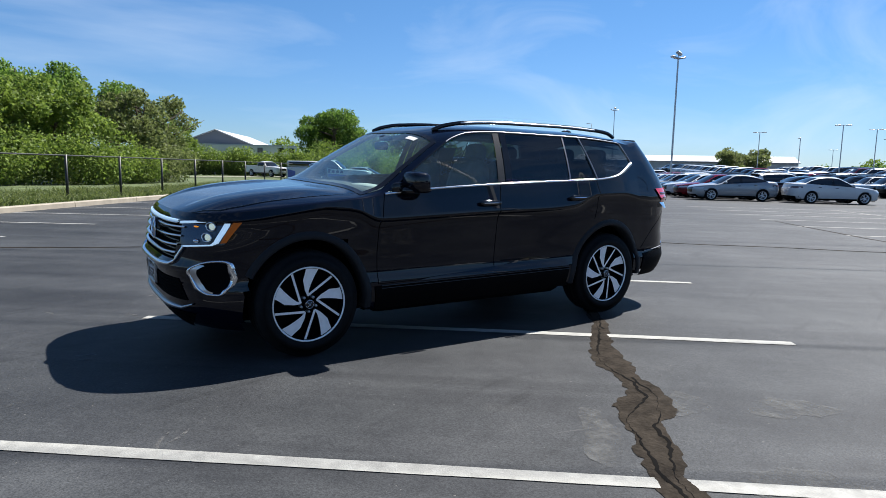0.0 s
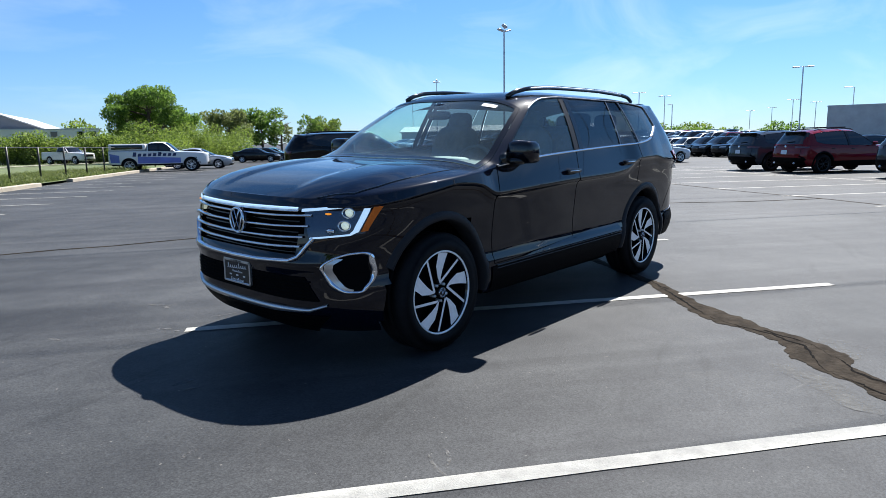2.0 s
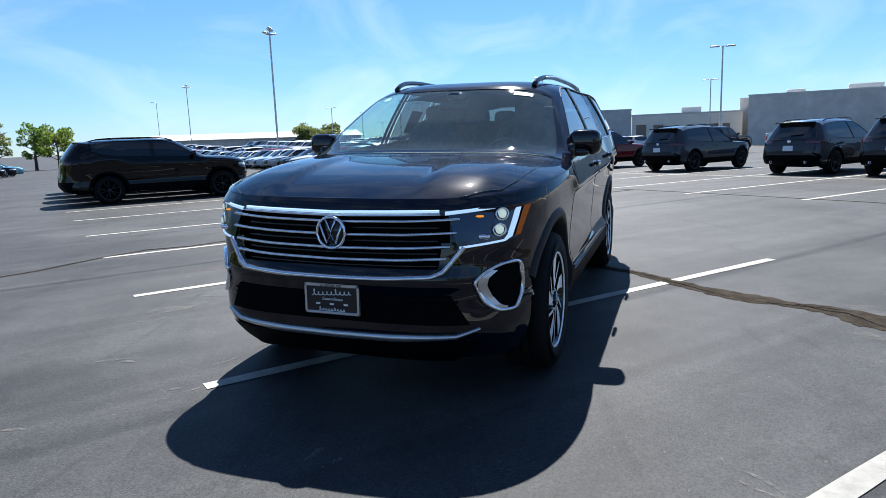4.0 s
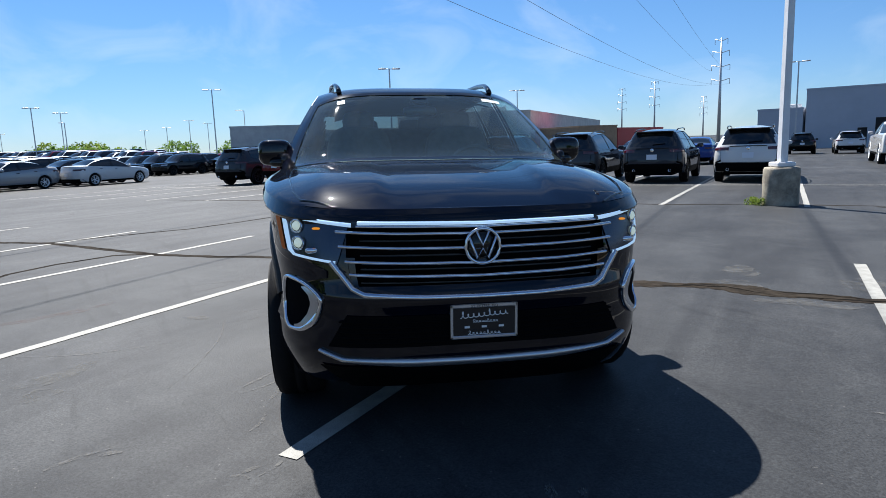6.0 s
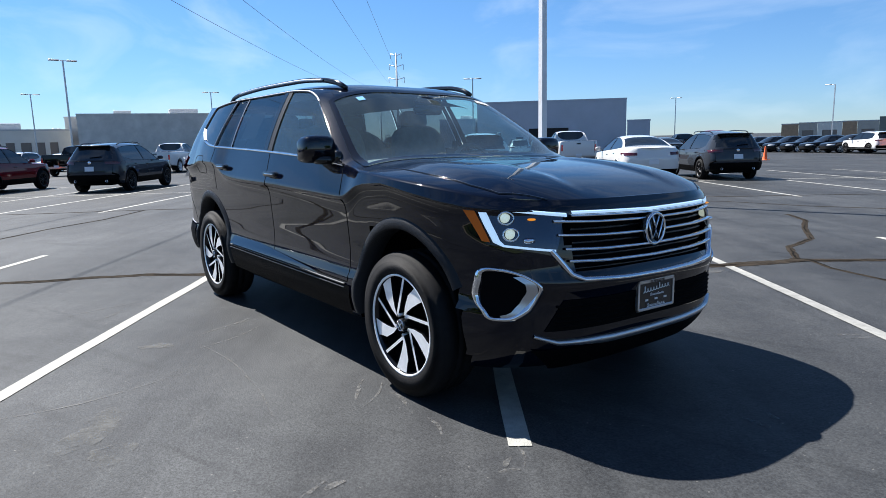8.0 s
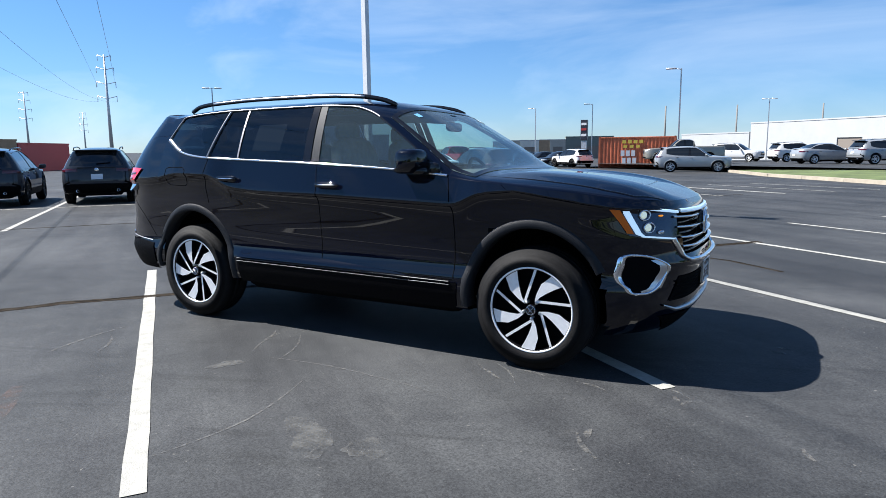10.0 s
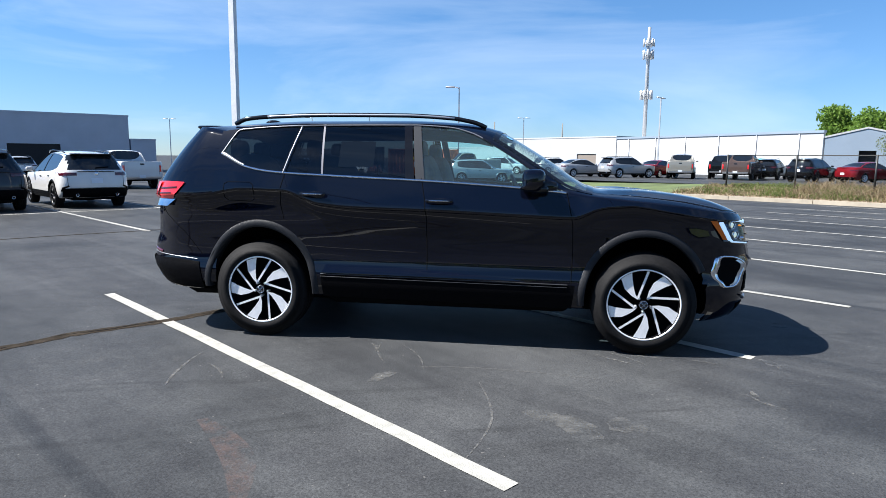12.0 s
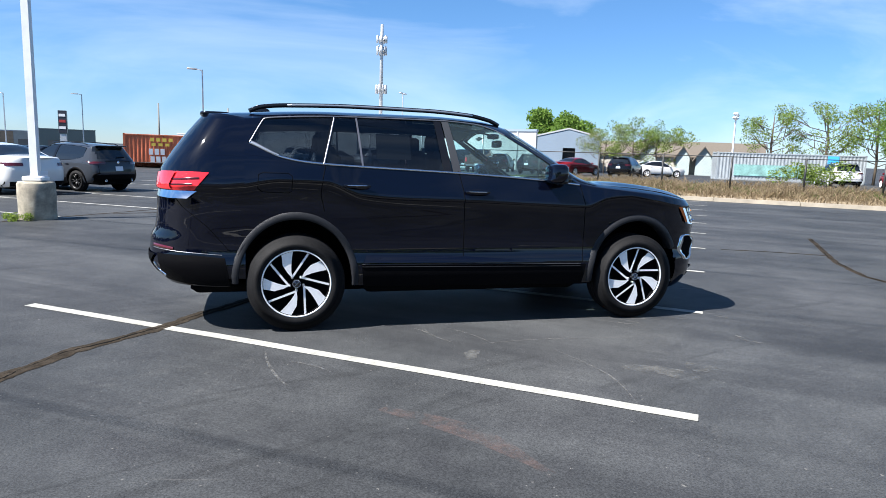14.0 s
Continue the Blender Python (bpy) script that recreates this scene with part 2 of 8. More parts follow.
M_LAMPHOUSING = material("dark_lamp_housing", (0.06, 0.075, 0.10), 0.22, 0.8)
M_SEAT = material("dark_seat_fabric", (0.085, 0.087, 0.09), 0.8, vary=0.2, scale=20)
M_WHITE_MARK = material("white_print", (0.75, 0.75, 0.75), 0.5)
M_PLATE = material("black_dealer_plate", (0.008, 0.008, 0.01), 0.3)
M_PAPER_PLATE = material("white_temporary_plate", (0.62, 0.66, 0.72), 0.5)
M_GALV = material("galvanised_steel", (0.50, 0.51, 0.52), 0.45, 0.6, vary=0.12, scale=4)
M_POLE_WHITE = material("white_painted_steel", (0.70, 0.71, 0.72), 0.45, vary=0.1, scale=3)
M_FENCE = material("black_fence_steel", (0.012, 0.012, 0.012), 0.5)
M_BARK = material("bark", (0.09, 0.07, 0.05), 0.9, vary=0.4, scale=15)


# ---- mesh helpers ----
def mesh_of(name, verts, faces, mats=(), smooth=True):
    me = bpy.data.meshes.new(name)
    me.from_pydata([tuple(v) for v in verts], [], [tuple(f) for f in faces])
    for m in mats:
        me.materials.append(m)
    if smooth:
        me.polygons.foreach_set("use_smooth", [True] * len(me.polygons))
    me.update()
    return me


def part(name, data, material_, parent, label="", smooth=True):
    """data: (verts, faces), a bmesh or a mesh; linked as one mesh object under parent."""
    if isinstance(data, bmesh.types.BMesh):
        me = bpy.data.meshes.new(name)
        data.to_mesh(me)
        data.free()
        if smooth:
            me.polygons.foreach_set("use_smooth", [True] * len(me.polygons))
    elif isinstance(data, bpy.types.Mesh):
        me = data
    else:
        me = mesh_of(name, *data, smooth=smooth)
    if material_ and not me.materials:
        me.materials.append(material_)
    ob = new(name, me)
    ob.parent = parent
    if label:
        tagged(ob, label)
    return ob


def thing(name, m, label, category, group="", kind=""):
    ob = new(name)
    ob.empty_display_size = 0.2
    ob.matrix_world = m
    return tagged(ob, label, category, group, kind)


def joined(*pieces):
    vs, fs = [], []
    for v, f in pieces:
        o = len(vs)
        vs += [tuple(p) for p in v]
        fs += [tuple(i + o for i in q) for q in f]
    return vs, fs


def moved(data, m):
    return [tuple(m @ Vector(v)) for v in data[0]], data[1]


def flipped(data):
    """Mirror image across y = 0."""
    return [(x, -y, z) for x, y, z in data[0]], [tuple(reversed(f)) for f in data[1]]


def turned(data):
    """The same faces, looking the other way."""
    return data[0], [tuple(reversed(f)) for f in data[1]]


def box(x0, x1, y0, y1, z0, z1, bevel=0.0):
    b = min(bevel, 0.49 * min(x1 - x0, y1 - y0, z1 - z0))
    if b <= 0:
        v = [(x, y, z) for z in (z0, z1) for x, y in ((x0, y0), (x1, y0), (x1, y1), (x0, y1))]
        return v, [(3, 2, 1, 0), (4, 5, 6, 7), (0, 1, 5, 4), (1, 2, 6, 5), (2, 3, 7, 6), (3, 0, 4, 7)]
    v, rings = [], []
    for z, i in ((z0, b), (z0 + b, 0), (z1 - b, 0), (z1, b)):
        a0, a1, c0, c1 = x0 + i, x1 - i, y0 + i, y1 - i
        rings.append(len(v))
        k = b * 0.7
        v += [(a0 + k, c0, z), (a1 - k, c0, z), (a1, c0 + k, z), (a1, c1 - k, z), (a1 - k, c1, z), (a0 + k, c1, z), (a0, c1 - k, z), (a0, c0 + k, z)]
    f = [tuple(reversed(range(8))), tuple(range(24, 32))]
    for r in range(3):
        for i in range(8):
            j = (i + 1) % 8
            f.append((rings[r] + i, rings[r] + j, rings[r + 1] + j, rings[r + 1] + i))
    return v, f


def lathe(profile, segs=32, axis="z"):
    """profile: rows of (radius, height)."""
    v, f, n = [], [], len(profile)
    for s in range(segs):
        a = 2 * math.pi * s / segs
        for r, h in profile:
            p = (r * math.cos(a), r * math.sin(a), h)
            v.append(p if axis == "z" else (p[0], p[2], p[1]))
    for s in range(segs):
        t = (s + 1) % segs
        for i in range(n - 1):
            q = (s * n + i, t * n + i, t * n + i + 1, s * n + i + 1)
            f.append(q if axis == "z" else tuple(reversed(q)))
    return v, f


def tube(points, radius, sides=8, closed=False):
    """A round bar along points; radius may be a list."""
    pts = [Vector(p) for p in points]
    rad = radius if isinstance(radius, (list, tuple)) else [radius] * len(pts)
    v, f = [], []
    up = Vector((0.013, 0.021, 1))
    for i, p in enumerate(pts):
        a, b = pts[max(i - 1, 0)], pts[min(i + 1, len(pts) - 1)]
        if closed:
            a, b = pts[i - 1], pts[(i + 1) % len(pts)]
        d = (b - a).normalized()
        side = d.cross(up if abs(d.z) < 0.98 else Vector((1, 0.02, 0))).normalized()
        nor = side.cross(d)
        for k in range(sides):
            w = 2 * math.pi * k / sides
            v.append(p + rad[i] * (math.cos(w) * side + math.sin(w) * nor))
    m = len(pts)
    for i in range(m if closed else m - 1):
        j = (i + 1) % m
        for k in range(sides):
            l = (k + 1) % sides
            f.append((i * sides + k, j * sides + k, j * sides + l, i * sides + l))
    if not closed:
        f += [tuple(range(sides)), tuple(reversed(range((m - 1) * sides, m * sides)))]
    return v, f


def blob(c, s, e=0.5, rings=10, segs=16):
    """A rounded box: a superellipsoid of centre c, half sizes s, exponent e (1: ellipsoid, small: boxy)."""
    def pw(a):
        return math.copysign(abs(a) ** e, a)
    v, f = [], []
    for i in range(rings + 1):
        la = -math.pi / 2 + math.pi * i / rings
        for j in range(segs):
            lo = 2 * math.pi * j / segs
            v.append((c[0] + s[0] * pw(math.cos(la)) * pw(math.cos(lo)), c[1] + s[1] * pw(math.cos(la)) * pw(math.sin(lo)), c[2] + s[2] * pw(math.sin(la))))
    for i in range(rings):
        for j in range(segs):
            k = (j + 1) % segs
            f.append((i * segs + j, i * segs + k, (i + 1) * segs + k, (i + 1) * segs + j))
    return v, f


def prism(outline, y0, y1, taper=1.0):
    """An outline in (x, z) pushed out from y0 to y1; its outer face shrunk by taper about its middle."""
    n = len(outline)
    cx, cz = sum(p[0] for p in outline) / n, sum(p[1] for p in outline) / n
    v = [(x, y0, z) for x, z in outline] + [(cx + (x - cx) * taper, y1, cz + (z - cz) * taper) for x, z in outline]
    f = [tuple(range(n)), tuple(reversed(range(n, 2 * n)))]
    f += [(i, n + i, n + (i + 1) % n, (i + 1) % n) for i in range(n)]
    return v, f


def smooth_curve(keys):
    """A monotone cubic through (x, value) keys, flat beyond the ends."""
    keys = sorted(keys)
    xs, ys = [k[0] for k in keys], [k[1] for k in keys]
    n = len(xs)
    d = [(ys[i + 1] - ys[i]) / (xs[i + 1] - xs[i]) for i in range(n - 1)]
    m = [d[0]] + [0.0 if d[i - 1] * d[i] <= 0 else 2 * d[i - 1] * d[i] / (d[i - 1] + d[i]) for i in range(1, n - 1)] + [d[-1]]
    def at(x):
        if x <= xs[0]:
            return ys[0]
        if x >= xs[-1]:
            return ys[-1]
        i = 0
        while xs[i + 1] < x:
            i += 1
        h = xs[i + 1] - xs[i]
        t = (x - xs[i]) / h
        return ys[i] * (1 + 2 * t) * (1 - t) ** 2 + m[i] * h * t * (1 - t) ** 2 + ys[i + 1] * t * t * (3 - 2 * t) + m[i + 1] * h * t * t * (t - 1)
    return at


def along(points, step):
    """Points spread evenly along a polyline."""
    out = [tuple(points[0])]
    for a, b in zip(points, points[1:]):
        n = max(1, math.ceil(math.dist(a, b) / step))
        out += [tuple(p + (q - p) * i / n for p, q in zip(a, b)) for i in range(1, n + 1)]
    return out


def patch(bottom, top, lift, rows=6, step=0.05):
    """A skin between two polylines of the same plane, laid on a surface by lift(a, b)."""
    def even(pl, n):
        pl = along(pl, 0.01)
        return [pl[round(i * (len(pl) - 1) / n)] for i in range(n + 1)]
    length = max(sum(math.dist(a, b) for a, b in zip(p, p[1:])) for p in (bottom, top))
    n = max(2, math.ceil(length / step))
    lo, hi = even(bottom, n), even(top, n)
    v = [lift(a[0] + (b[0] - a[0]) * j / rows, a[1] + (b[1] - a[1]) * j / rows) for a, b in zip(lo, hi) for j in range(rows + 1)]
    f = [(i * (rows + 1) + j, (i + 1) * (rows + 1) + j, (i + 1) * (rows + 1) + j + 1, i * (rows + 1) + j + 1) for i in range(n) for j in range(rows)]
    return v, f


def ribbon(points, width, lift, depth, step=0.03, closed=False):
    """A raised flat bar along a polyline of a surface: depth proud of it, its sides running down into it."""
    pl = along(points, step)
    v, f = [], []
    n = len(pl)
    for i, p in enumerate(pl):
        a, b = pl[max(i - 1, 0)], pl[min(i + 1, n - 1)]
        if closed:
            a, b = pl[i - 1 if i else n - 2], pl[(i + 1) % n if i < n - 1 else 1]
        dx, dz = b[0] - a[0], b[1] - a[1]
        l = math.hypot(dx, dz) or 1.0
        nx, nz = -dz / l, dx / l
        w = width(i / (n - 1)) if callable(width) else width
        for k, dd in ((-0.5, -0.004), (-0.4, depth), (0.4, depth), (0.5, -0.004)):
            v.append(lift(p[0] + nx * w * k, p[1] + nz * w * k, dd))
    for i in range(n - 1):
        for k in range(3):
            f.append((4 * i + k, 4 * i + 4 + k, 4 * i + 5 + k, 4 * i + 1 + k))
    return v, f


# ---- the lot's lie ----
LOT_U, LOT_N = Vector((0.792, -0.610)), Vector((0.610, 0.792))
HEAD_AWAY, HEAD_NEAR, HEAD_N, HEAD_S = 142.4, -37.6, 52.4, 232.4


def ground_z(x, y):
    """The lot sheds its water outwards, about one in a hundred."""
    return -0.009 * (math.sqrt(x * x + y * y + 64.0) - 8.0)


def lot(u, n, up=0.0):
    x, y = LOT_U.x * u + LOT_N.x * n, LOT_U.y * u + LOT_N.y * n
    return Vector((x, y, ground_z(x, y) + up))


def rise(u, n):
    """The far stock rows climb a gentle slope."""
    x, y = LOT_U.x * u + LOT_N.x * n, LOT_U.y * u + LOT_N.y * n
    a = math.degrees(math.atan2(y, x))
    w = max(0.0, min(1.0, (a + 172.0) / 10.0, (-130.0 - a) / 8.0))
    return 0.034 * max(0.0, min(50.0, math.hypot(x, y) - 62.0)) * w * w * (3 - 2 * w)


def lot_sheet(u0, u1, n0, n1, up, step_u, step_n, height=None):
    """A sheet on the lot between two u and two n."""
    a, b = max(1, math.ceil((u1 - u0) / step_u)), max(1, math.ceil((n1 - n0) / step_n))
    v = []
    for i in range(a + 1):
        for j in range(b + 1):
            u, n = u0 + (u1 - u0) * i / a, n0 + (n1 - n0) * j / b
            v.append(lot(u, n, up + (height(u, n) if height else 0)))
    return v, [(i * (b + 1) + j, (i + 1) * (b + 1) + j, (i + 1) * (b + 1) + j + 1, i * (b + 1) + j + 1) for i in range(a) for j in range(b)]


# ---- vehicle bodies ----
class Shape:
    """The curves of one vehicle: nose at +x, wheels on z = 0, half widths by side(x, z)."""
    def __init__(self, **k):
        for name in ("nose", "tail", "nose_n", "tail_n", "sill", "belt", "drip", "crown", "rear_top", "bow"):
            k[name] = smooth_curve(k[name]) if isinstance(k[name], list) else k[name]
        k.setdefault("hole", None)
        k.setdefault("crease", None)
        k.setdefault("squash", 1.0)
        self.k = k

    def half(self, x, z):
        k = self.k
        y = k["side"](x, z)
        xa, xb = k["nose_from"], k["tail_from"]
        if x > xa:
            n = k["nose_n"](z)
            y *= max(0.0, 1 - min(1.0, (x - xa) / (k["nose"](z) - xa)) ** n) ** (1 / n)
        if x < xb:
            n = k["tail_n"](z)
            y *= max(0.0, 1 - min(1.0, (xb - x) / (xb - k["tail"](z))) ** n) ** (1 / n)
        return y

    def front(self, y, z, d=0.0):
        """The point of the nose at (y, z), d proud of it."""
        k = self.k
        n, xa = k["nose_n"](z), k["nose_from"]
        w = k["side"](xa + 0.4, z)
        s = min(0.999, abs(y) / w)
        x = xa + (k["nose"](z) - xa) * (1 - s**n) ** (1 / n)
        out = Vector((1.0, math.copysign(0.9 * s**2.2, y), 0)).normalized()
        return (x + d * out.x, y + d * out.y, z)

    def back(self, y, z, d=0.0):
        k = self.k
        n, xb = k["tail_n"](z), k["tail_from"]
        s = min(0.999, abs(y) / k["side"](xb - 0.3, z))
        x = xb + (k["tail"](z) - xb) * (1 - s**n) ** (1 / n)
        out = Vector((-1.0, math.copysign(0.9 * s**3, y), 0)).normalized()
        return (x + d * out.x, y + d * out.y, z)

    def left(self, x, z, d=0.0):
        return (x, self.half(x, z) + d, z)

    def right(self, x, z, d=0.0):
        return (x, -self.half(x, z) - d, z)


def shell(sh, fine):
    """The painted skin with the wheel openings cut, and the panes that lie in its top: body, windscreen, back_glass."""
    k = sh.k
    xa, xb = k["nose_from"], k["tail_from"]
    d0, d1 = k["dlo"]
    nn, rows, tops = k["res"]
    def spread(a, b, step):
        n = max(1, round(abs(b - a) / step))
        return [a + (b - a) * i / n for i in range(n)]
    marks = sorted({xa, xb, d0, d1, *k["screen"], *k["back_pane"]}, reverse=True)
    marks = [m for m in marks if xb <= m <= xa]
    xs = []
    for a, b in zip(marks, marks[1:]):
        xs += spread(a, b, fine)
    xs.append(xb)
    cols = [("n", math.pi / 2 * (i / nn)) for i in range(nn)] + [("s", x) for x in xs] + [("t", math.pi / 2 * (1 - (i + 1) / nn)) for i in range(nn)]
    def at(col, z):
        kind, q = col
        if kind == "s":
            return q, k["side"](q, z)
        c, s = max(0.0, math.cos(q)), max(0.0, math.sin(q))
        n = (k["nose_n"] if kind == "n" else k["tail_n"])(z)
        x = xa + (k["nose"](z) - xa) * c ** (2 / n) if kind == "n" else xb + (k["tail"](z) - xb) * c ** (2 / n)
        return x, k["side"](x, z) * s ** (2 / n)
    verts, faces, panes = [], [], {"windscreen": [], "back_glass": []}
    def lower(some, top_of):
        """The side skin from the sill to a top edge; returns the indices of the top row."""
        start = len(verts)
        for col in some:
            xn = at(col, 0.8)[0]
            z0, z1 = k["sill"](xn), top_of(col, xn)
            x, y = at(col, z0)
            verts.append((x * 0.985, y * 0.86, z0 - 0.015))
            zc = min(max(k["crease"](xn), z0 + 0.3), z1 - 0.02) if k["crease"] else None
            for j in range(rows + 1):
                z = z0 + (z1 - z0) * j / rows
                if zc:
                    lo_n = round(rows * 0.68)
                    ends = (0.055, 0.034, 0.021, 0.012, 0.005, 0.0)
                    m = lo_n - 5
                    z = z0 + (zc - 0.055 - z0) * j / m if j < m else zc - ends[j - m] if j <= lo_n else zc + (z1 - zc) * (j - lo_n) / (rows - lo_n)
                x, y = at(col, z)
                verts.append((x, y, z))
        w = rows + 2
        for i in range(len(some) - 1):
            for j in range(w - 1):
                q = (start + i * w + j, start + (i + 1) * w + j, start + (i + 1) * w + j + 1, start + i * w + j + 1)
                mid = [sum(verts[a][c] for a in q) / 4 for c in range(3)]
                if any(math.hypot((mid[0] - ax) / k["squash"], mid[2] - az) < r for ax, az, r in k["arches"]):
                    continue
                if k["tail_pane"] and some[i][0] == "t" and k["tail_pane"][0] < mid[2] < k["tail_pane"][1] and mid[1] < k["tail_pane"][2]:
                    panes["back_glass"].append(q)
                    continue
                if k["hole"] and some[i][0] == "n" and k["hole"](mid[1], mid[2]):
                    continue
                faces.append(q)
        return [start + i * w + w - 1 for i in range(len(some))]
    i0 = next(i for i, c in enumerate(cols) if c[0] == "s" and c[1] <= d1 + 1e-6)
    i1 = next(i for i, c in enumerate(cols) if c[0] == "s" and c[1] <= d0 + 1e-6)
    top_front = lower(cols[: i0 + 1], lambda c, x: k["belt"](x))
    lower(cols[i0 : i1 + 1], lambda c, x: k["belt"](x))
    top_rear = lower(cols[i1:], lambda c, x: k["rear_top"](x))
    # snap the rims of the wheel openings to true circles
    for ax, az, r in k["arches"]:
        for i, (x, y, z) in enumerate(verts):
            q = math.hypot((x - ax) / k["squash"], z - az)
            if abs(q - r) < fine * 0.75 and z > k["sill"](x) + 0.02 and q > 0:
                verts[i] = (ax + (x - ax) * r / q, y, az + (z - az) * r / q)
    # bonnet, screen, roof and tail as one sheet
    edge = [verts[i] for i in top_front[:-1]]
    for c in cols[i0 : i1 + 1]:
        z = k["drip"](c[1])
        edge.append((c[1], k["side"](c[1], z), z))
    edge += [verts[i] for i in top_rear[1:]]
    start = len(verts)
    pt = k["pillar_t"]
    ts = [1.0, pt + (1 - pt) * 0.5, pt] + [pt * (1 - i / tops) for i in range(1, tops + 1)]
    relief = k["relief"]
    for x, y, z in edge:
        zc, bw = k["crown"](x), k["bow"](x)
        p = k["cap_p"](x) if callable(k["cap_p"]) else k["cap_p"]
        for t in ts:
            verts.append((x + bw * (1 - t * t), y * t, z + (zc - z) * (1 - t**p) + relief(x, y * t)))
    w = len(ts)
    for i in range(len(edge) - 1):
        mid = (edge[i][0] + edge[i + 1][0]) / 2
        for j in range(w - 1):
            q = (start + i * w + j, start + (i + 1) * w + j, start + (i + 1) * w + j + 1, start + i * w + j + 1)
            if j >= 2 and k["screen"][0] < mid < k["screen"][1]:
                panes["windscreen"].append(q)
            elif j >= 2 and k["back_pane"][0] < mid < k["back_pane"][1]:
                panes["back_glass"].append(q)
            elif k["bed"] and k["bed"][0] < mid < k["bed"][1] and j >= 1:
                continue
            else:
                faces.append(q)
    def both(fs):
        used = sorted({a for q in fs for a in q})
        new_i = {a: i for i, a in enumerate(used)}
        half = [verts[a] for a in used], [tuple(new_i[a] for a in q) for q in fs]
        bm = bmesh.new()
        for v, f in (half, flipped(half)):
            vs = [bm.verts.new(p) for p in v]
            for q in f:
                try:
                    bm.faces.new([vs[a] for a in q])
                except ValueError:
                    pass
        bmesh.ops.remove_doubles(bm, verts=bm.verts, dist=0.0015)
        bmesh.ops.recalc_face_normals(bm, faces=bm.faces)
        return bm
    made = {n: both(fs) for n, fs in panes.items() if fs}
    for n, bm in made.items():
        turn = sum((f.normal.z if n == "windscreen" else f.normal.z - f.normal.x) for f in bm.faces)
        if turn < 0:
            bmesh.ops.reverse_faces(bm, faces=bm.faces)
    return both(faces), made


def arch_trim(sh, ax, az, r0, r1, lift, foot, proud=0.014, steps=30, depth=0.10, squash=1.0):
    """A moulded lip round a wheel opening, with its inner return."""
    v, f = [], []
    feet = foot if isinstance(foot, tuple) else (foot, foot)
    a0, a1 = (math.asin(max(-1, min(1, (q - az) / r0))) for q in feet)
    for i in range(steps + 1):
        a = a0 + (math.pi - a1 - a0) * i / steps
        c, s = math.cos(a), math.sin(a)
        for r, d in ((r0, -depth), (r0, proud), (r0 + 0.012, proud + 0.006), (r1 - 0.015, proud), (r1, -0.006)):
            v.append(lift(ax + r * c * squash, max(az + r * s, feet[0] if c > 0 else feet[1]), d))
    for i in range(steps):
        for j in range(4):
            f.append((i * 5 + j, i * 5 + j + 1, (i + 1) * 5 + j + 1, (i + 1) * 5 + j))
    return v, f


def wheel_well(ax, az, r, y0, y1, side):
    v, f = [], []
    for i in range(17):
        a = -0.04 + (math.pi + 0.08) * i / 16
        for y in (y0, y1):
            v.append((ax + r * math.cos(a), side * y, az + r * math.sin(a)))
    for i in range(16):
        f.append((2 * i, 2 * i + 1, 2 * i + 3, 2 * i + 2))
    f.append(tuple(2 * i for i in range(17)))
    return v, f


def tyre_data(r, rim, half, segs=40):
    return lathe([(rim, -half * 0.85), (rim + 0.012, -half * 0.98), (r - 0.05, -half * 1.03), (r - 0.015, -half * 0.93), (r, -half * 0.72), (r, -half * 0.25), (r - 0.008, -half * 0.22), (r - 0.008, -half * 0.18), (r, -half * 0.15), (r, half * 0.15), (r - 0.008, half * 0.18), (r - 0.008, half * 0.22), (r, half * 0.25), (r, half * 0.72), (r - 0.015, half * 0.93), (r - 0.05, half * 1.03), (r - 0.045, half * 1.045), (rim + 0.035, half * 1.0), (rim + 0.012, half * 0.98), (rim, half * 0.85)], segs, "y")


# ---- the black sport utility vehicle ----
char_line = smooth_curve([(-2.6, 1.10), (-2.0, 1.10), (-1.6, 1.16), (-1.28, 1.155), (-0.99, 1.055), (-0.68, 1.03), (-0.14, 1.02), (0.6, 0.995), (0.95, 0.985), (1.15, 1.06), (1.36, 1.085), (1.62, 1.05), (1.95, 1.0), (2.4, 0.97)])
belt_plain = smooth_curve([(-2.6, 1.30), (-1.2, 1.285), (-0.2, 1.245), (0.54, 1.20), (0.95, 1.16), (1.4, 1.12), (2.3, 1.02)])
low_side = smooth_curve([(0.18, 0.86), (0.33, 0.915), (0.44, 0.943), (0.525, 0.945), (0.565, 0.929), (0.62, 0.922), (0.68, 0.922), (0.80, 0.930), (0.95, 0.940), (1.2, 0.945)])
taper_rear = smooth_curve([(-2.6, -0.05), (-2.0, -0.02), (-1.3, 0.0), (1.0, 0.0), (2.4, -0.01)])


def hero_side(x, z):
    zc, zb = char_line(x), belt_plain(x)
    if z <= zc:
        y = low_side(z) + 0.032 * math.exp((z - zc) / 0.022)
    else:
        y = 0.980 - 0.33 * (min(z, zb) - zc)
    if z > zb:
        d = z - zb
        y -= 0.37 * d + 0.32 * d * d
    return y + taper_rear(x) * (1 + max(0.0, z - 1.0))


def hero_relief(x, y):
    """Two raised bands down the bonnet."""
    if x < 1.15:
        return 0.0
    a = abs(y)
    up = max(0.0, min(1.0, (a - 0.34) / 0.07)) * max(0.0, min(1.0, (0.80 - a) / 0.16))
    return 0.014 * up * up * (3 - 2 * up) * min(1.0, (x - 1.15) / 0.15) * max(0.0, min(1.0, (2.22 - x) / 0.25))


def hero_hole(y, z):
    """The grille opening."""
    return 0.70 < z < 0.955 and y < 0.50 + (z - 0.69) * 0.36


